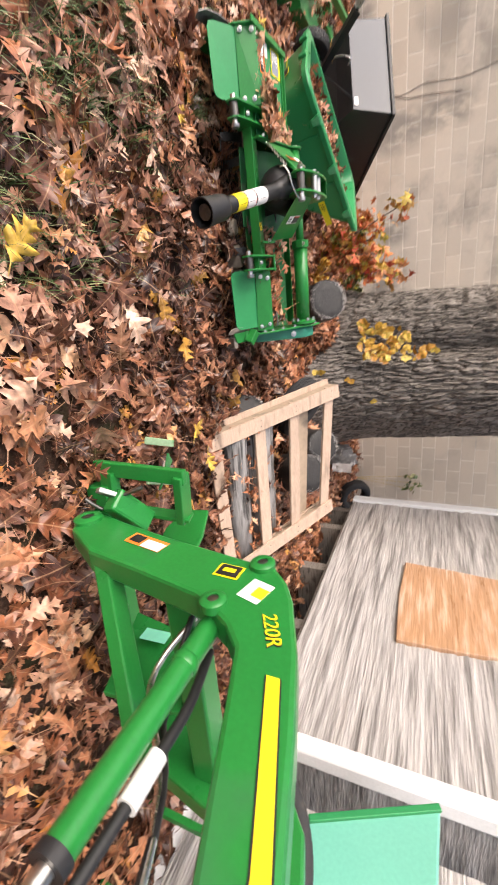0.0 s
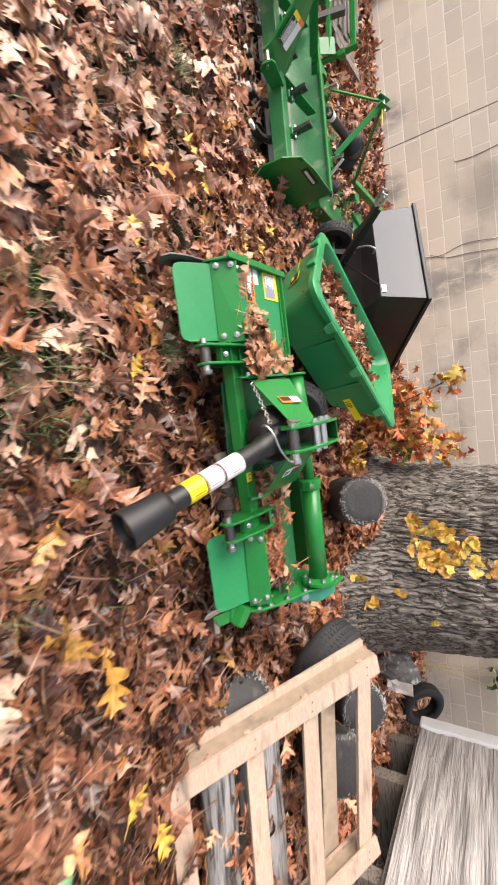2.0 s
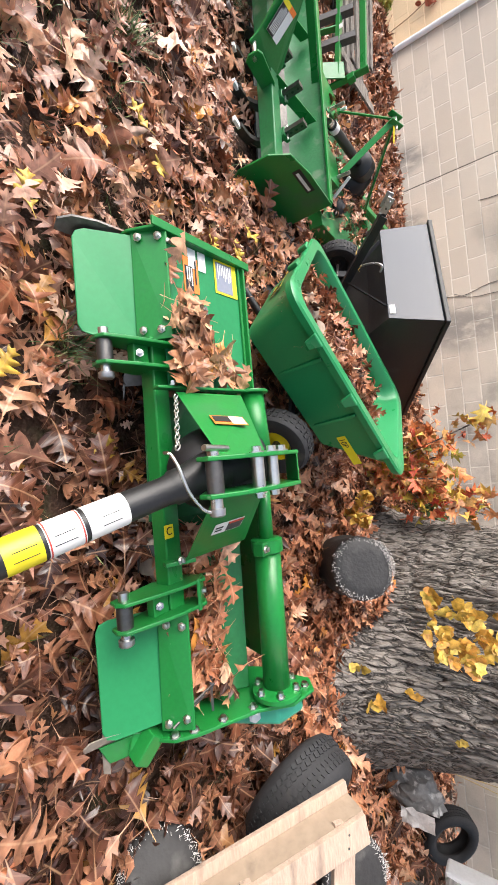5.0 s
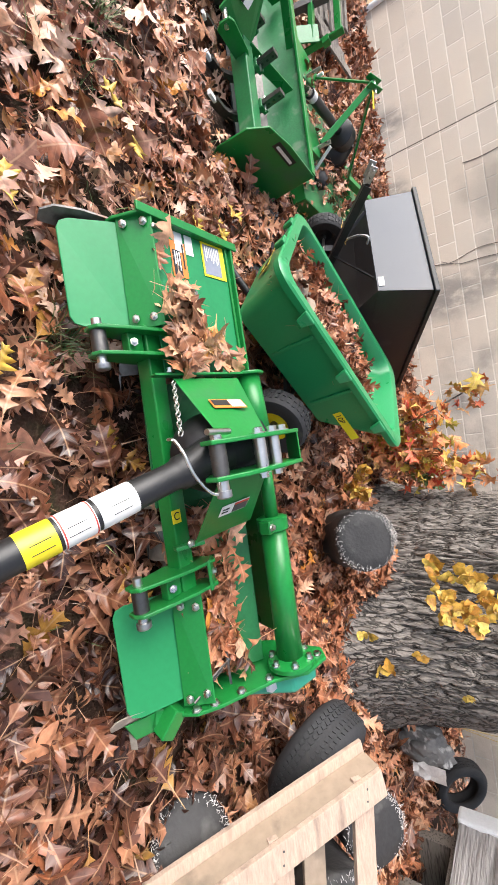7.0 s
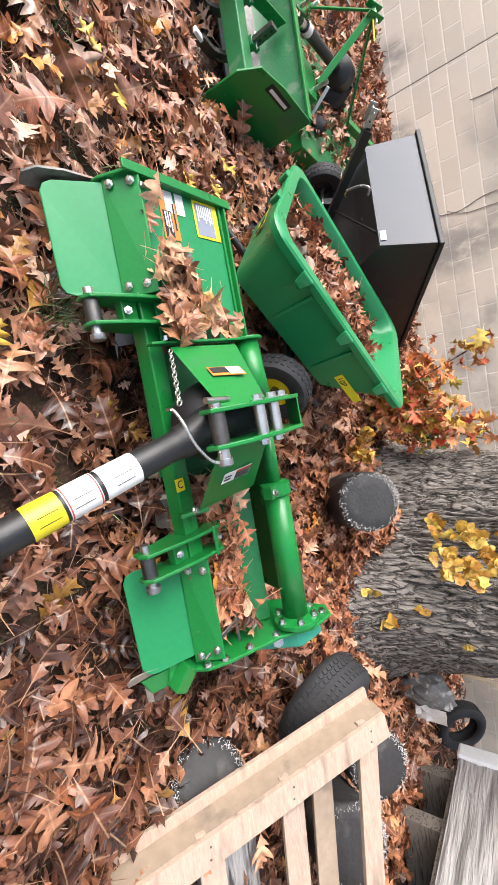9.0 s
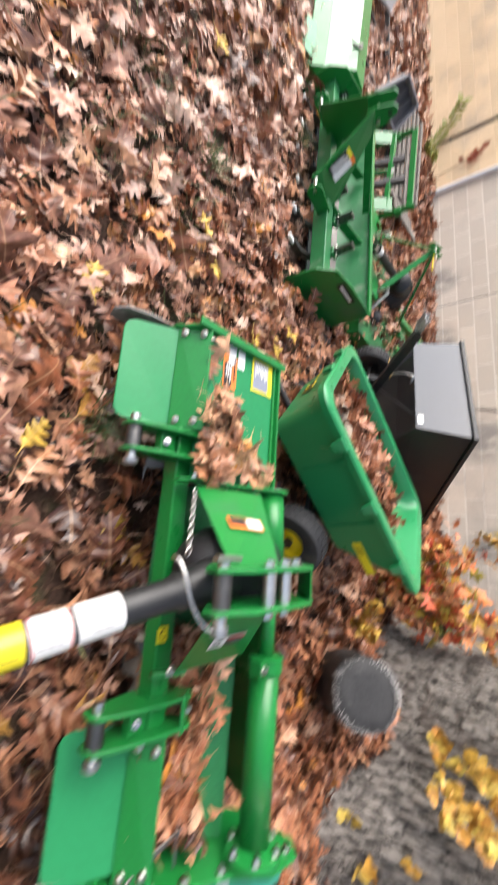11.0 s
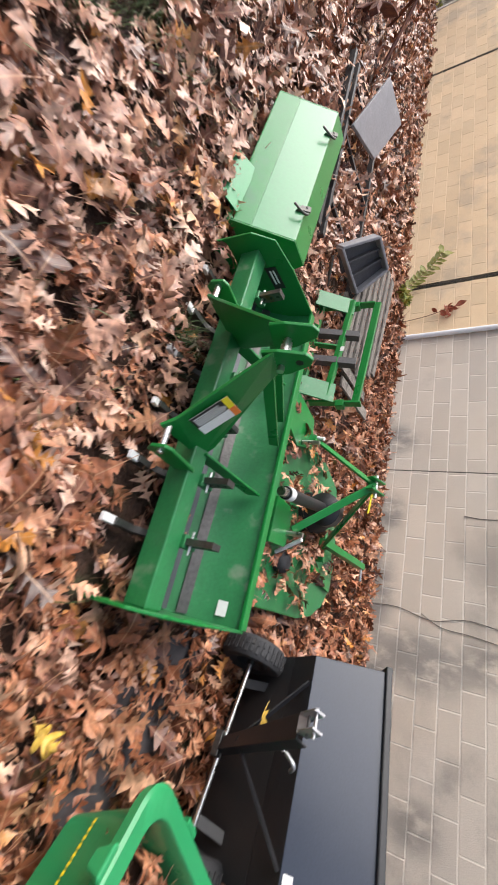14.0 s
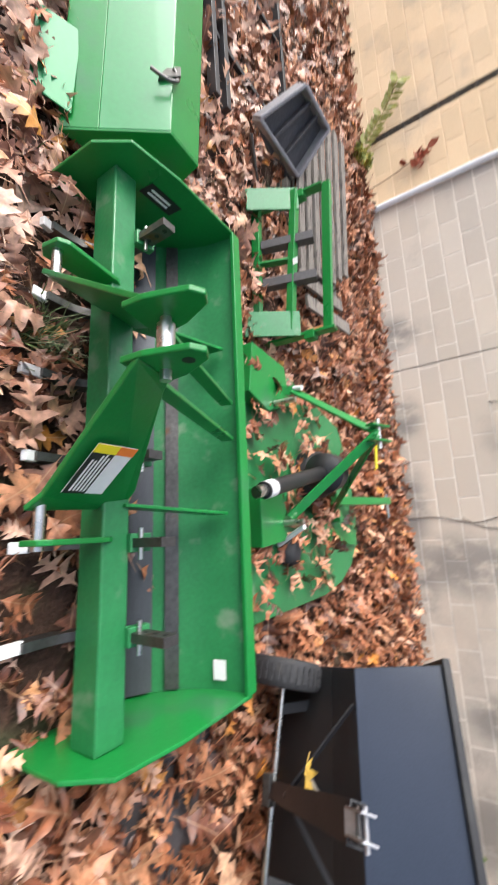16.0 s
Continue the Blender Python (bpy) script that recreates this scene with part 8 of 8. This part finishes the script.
for i, (x, y, s) in enumerate(((1.02, 2.46, 0.16), (0.55, 3.87, 0.12), (-0.80, 4.05, 0.11), (-0.67, 4.16, 0.10), (-0.23, 3.62, 0.11), (-0.53, 4.70, 0.11), (-0.68, 4.81, 0.11), (-2.04, 3.67, 0.11), (-1.85, 3.96, 0.11), (1.88, 3.35, 0.12), (0.31, 3.56, 0.10), (-0.49, 4.49, 0.09), (2.46, 6.0, 0.10), (2.10, 3.45, 0.12))):
    single_leaf((x, y, 0.06), s, GOLD, BROAD_OAK, "large yellow lobed leaf lying on brown oak litter", 50 + i)


single_leaf((-0.745, 5.60, 0.385), 0.12, GOLD, MAPLE, "yellow maple leaf caught on the cart drawbar", 71)


def tan_stone(at, sx, sy, sz, seed):
    bm = nb()
    bmesh.ops.create_icosphere(bm, subdivisions=3, radius=1.0)
    for v in bm.verts:
        k = 1 + 0.22 * noise.noise(v.co * 1.3 + V(seed, 0, 0)) + 0.08 * noise.noise(v.co * 4 + V(0, seed, 0))
        v.co = V(max(-0.8, min(0.8, v.co.x * k)) * sx, max(-0.75, min(0.75, v.co.y * k)) * sy, max(-0.7, min(0.7, v.co.z * k)) * sz) + V(*at)
    whole("broken_stone", bm, STONE, "pale broken stone lying in leaves under the tiller", "stone", group="stones under the tiller")


tan_stone((0.91, 4.07, 0.06), 0.085, 0.05, 0.07, 1)
tan_stone((0.74, 4.06, 0.05), 0.06, 0.045, 0.06, 3)
tan_stone((1.02, 4.12, 0.05), 0.05, 0.05, 0.05, 5)


def tiller_leaves():
    rng = random.Random(91)
    sp = []
    for _ in range(95):
        u, v = rng.uniform(0.20, 0.48), rng.uniform(0.05, 0.36)
        if v - 0.07 > 0.85 * (u - 0.18):
            continue
        p = T(u, v, 0.338 + 0.113 * (v - 0.055) + rng.uniform(0.0, 0.05) + 0.25 * max(0, u - 0.25) * max(0, 0.30 - v))
        sp.append((p.x, p.y, p.z, rng.uniform(0.75, 1.15)))
    for u, v in ((0.06, 0.085), (0.12, 0.075)):
        p = T(u, v, 0.355)
        sp.append((p.x, p.y, p.z, 0.95))
    leaf_field("hood_leaves", sp, TAN_LITTER, [OAK, OAK, PIN_OAK], 0.118, "curled tan oak leaves caught on the tiller hood", "fallen leaves", 92, 0.34)
    sp = []
    for _ in range(150):
        u, v = rng.uniform(0.95, 1.46), rng.uniform(0.06, 0.20)
        p = T(u, v, 0.20 + 0.80 * max(0, v - 0.10) + rng.uniform(0, 0.06))
        sp.append((p.x, p.y, p.z, rng.uniform(0.8, 1.1)))
    leaf_field("hood_leaves", sp, LITTER, [OAK, OAK, PIN_OAK], 0.112, "dry oak leaves caught on the tiller hood", "fallen leaves", 94, 0.30)
    sp = []
    for _ in range(420):
        x, y = rng.uniform(-2.35, -1.25), rng.uniform(5.65, 6.95)
        if x < -2.1 and y > 6.5 or (x > -1.5 and y > 6.5):
            continue
        if rng.random() < 0.35 + 0.5 * max(0, (y - 6.4)):
            continue
        sp.append((x, y, 0.125 + rng.uniform(0, 0.04), 0.85))
    leaf_field("deck_leaves", sp, LITTER, [OAK, OAK, PIN_OAK], 0.12, "brown leaves lying on the rotary cutter deck", "fallen leaves", 93, 0.4)


tiller_leaves()


# ---- wall blocks ----
def block_mesh(w, material):
    bm = nb()
    h, g, d = COURSE, 0.0045, 0.010
    x0, x1, z0, z1 = g, w - g, g, h - g
    c = 0.004
    f = [bm.verts.new(p) for p in ((x0 + c, -0.004, z0 + c), (x1 - c, -0.004, z0 + c), (x1 - c, -0.004, z1 - c), (x0 + c, -0.004, z1 - c))]
    m = [bm.verts.new(p) for p in ((x0, 0.0, z0), (x1, 0.0, z0), (x1, 0.0, z1), (x0, 0.0, z1))]
    k = [bm.verts.new(p) for p in ((x0, d, z0), (x1, d, z0), (x1, d, z1), (x0, d, z1))]
    bm.faces.new(f)
    for a, b in ((f, m), (m, k)):
        for i in range(4):
            bm.faces.new((a[i], b[i], b[(i + 1) % 4], a[(i + 1) % 4]))
    bmesh.ops.recalc_face_normals(bm, faces=bm.faces)
    me = bpy.data.meshes.new("block")
    bm.to_mesh(me)
    bm.free()
    me.materials.append(material)
    return me


def lay_blocks():
    full = block_mesh(BLK, BLOCK)
    verts_b, faces_b, verts_t, faces_t = [], [], [], []
    count = 0
    for c in range(21):
        z = -0.02 + COURSE * c
        off = 0.235 if c % 2 == 1 else 0.032
        n0 = math.floor((-15.9 - off) / BLK)
        for n in range(n0, 24):
            x = off + BLK * n
            if x + BLK < -15.88 or x > 8.9:
                continue
            a, b = max(x, -15.88), min(x + BLK, 8.98)
            cuts = [a, b]
            for s in (-5.38, -3.256, -6.40, -12.77):
                if a + 0.01 < s < b - 0.01:
                    cuts.append(s)
            cuts.sort()
            for p, q in zip(cuts, cuts[1:]):
                tan = (p + q) / 2 < -5.38
                if q - p > 0.99 * BLK and -3.2 < p < 3.6 and c < 9 and count < 290 and not tan:
                    ob = new("block", full)
                    ob.parent = wall
                    ob.location = (p, WY, z)
                    count += 1
                    continue
                if q - p < 0.03:
                    continue
                vs, fs = (verts_t, faces_t) if tan else (verts_b, faces_b)
                g, k = 0.0045, len(vs)
                x0, x1, z0, z1, e = p + g, q - g, z + g, z + COURSE - g, 0.004
                vs += [(x0 + e, WY - 0.004, z0 + e), (x1 - e, WY - 0.004, z0 + e), (x1 - e, WY - 0.004, z1 - e), (x0 + e, WY - 0.004, z1 - e), (x0, WY, z0), (x1, WY, z0), (x1, WY, z1), (x0, WY, z1), (x0, WY + 0.01, z0), (x1, WY + 0.01, z0), (x1, WY + 0.01, z1), (x0, WY + 0.01, z1)]
                fs.append((k, k + 1, k + 2, k + 3))
                for i in range(4):
                    j = (i + 1) % 4
                    fs.append((k + i, k + 4 + i, k + 4 + j, k + j))
                    fs.append((k + 4 + i, k + 8 + i, k + 8 + j, k + 4 + j))
    for nm, vs, fs, m, par in (("far_blocks", verts_b, faces_b, BLOCK, wall), ("far_blocks", verts_t, faces_t, TAN_LIT_BLOCK, wall_tan)):
        me = bpy.data.meshes.new(nm)
        me.from_pydata(vs, [], fs)
        me.materials.append(m)
        ob = new(nm, me)
        ob.parent = par
        tagged(ob, kind="stuff")


lay_blocks()
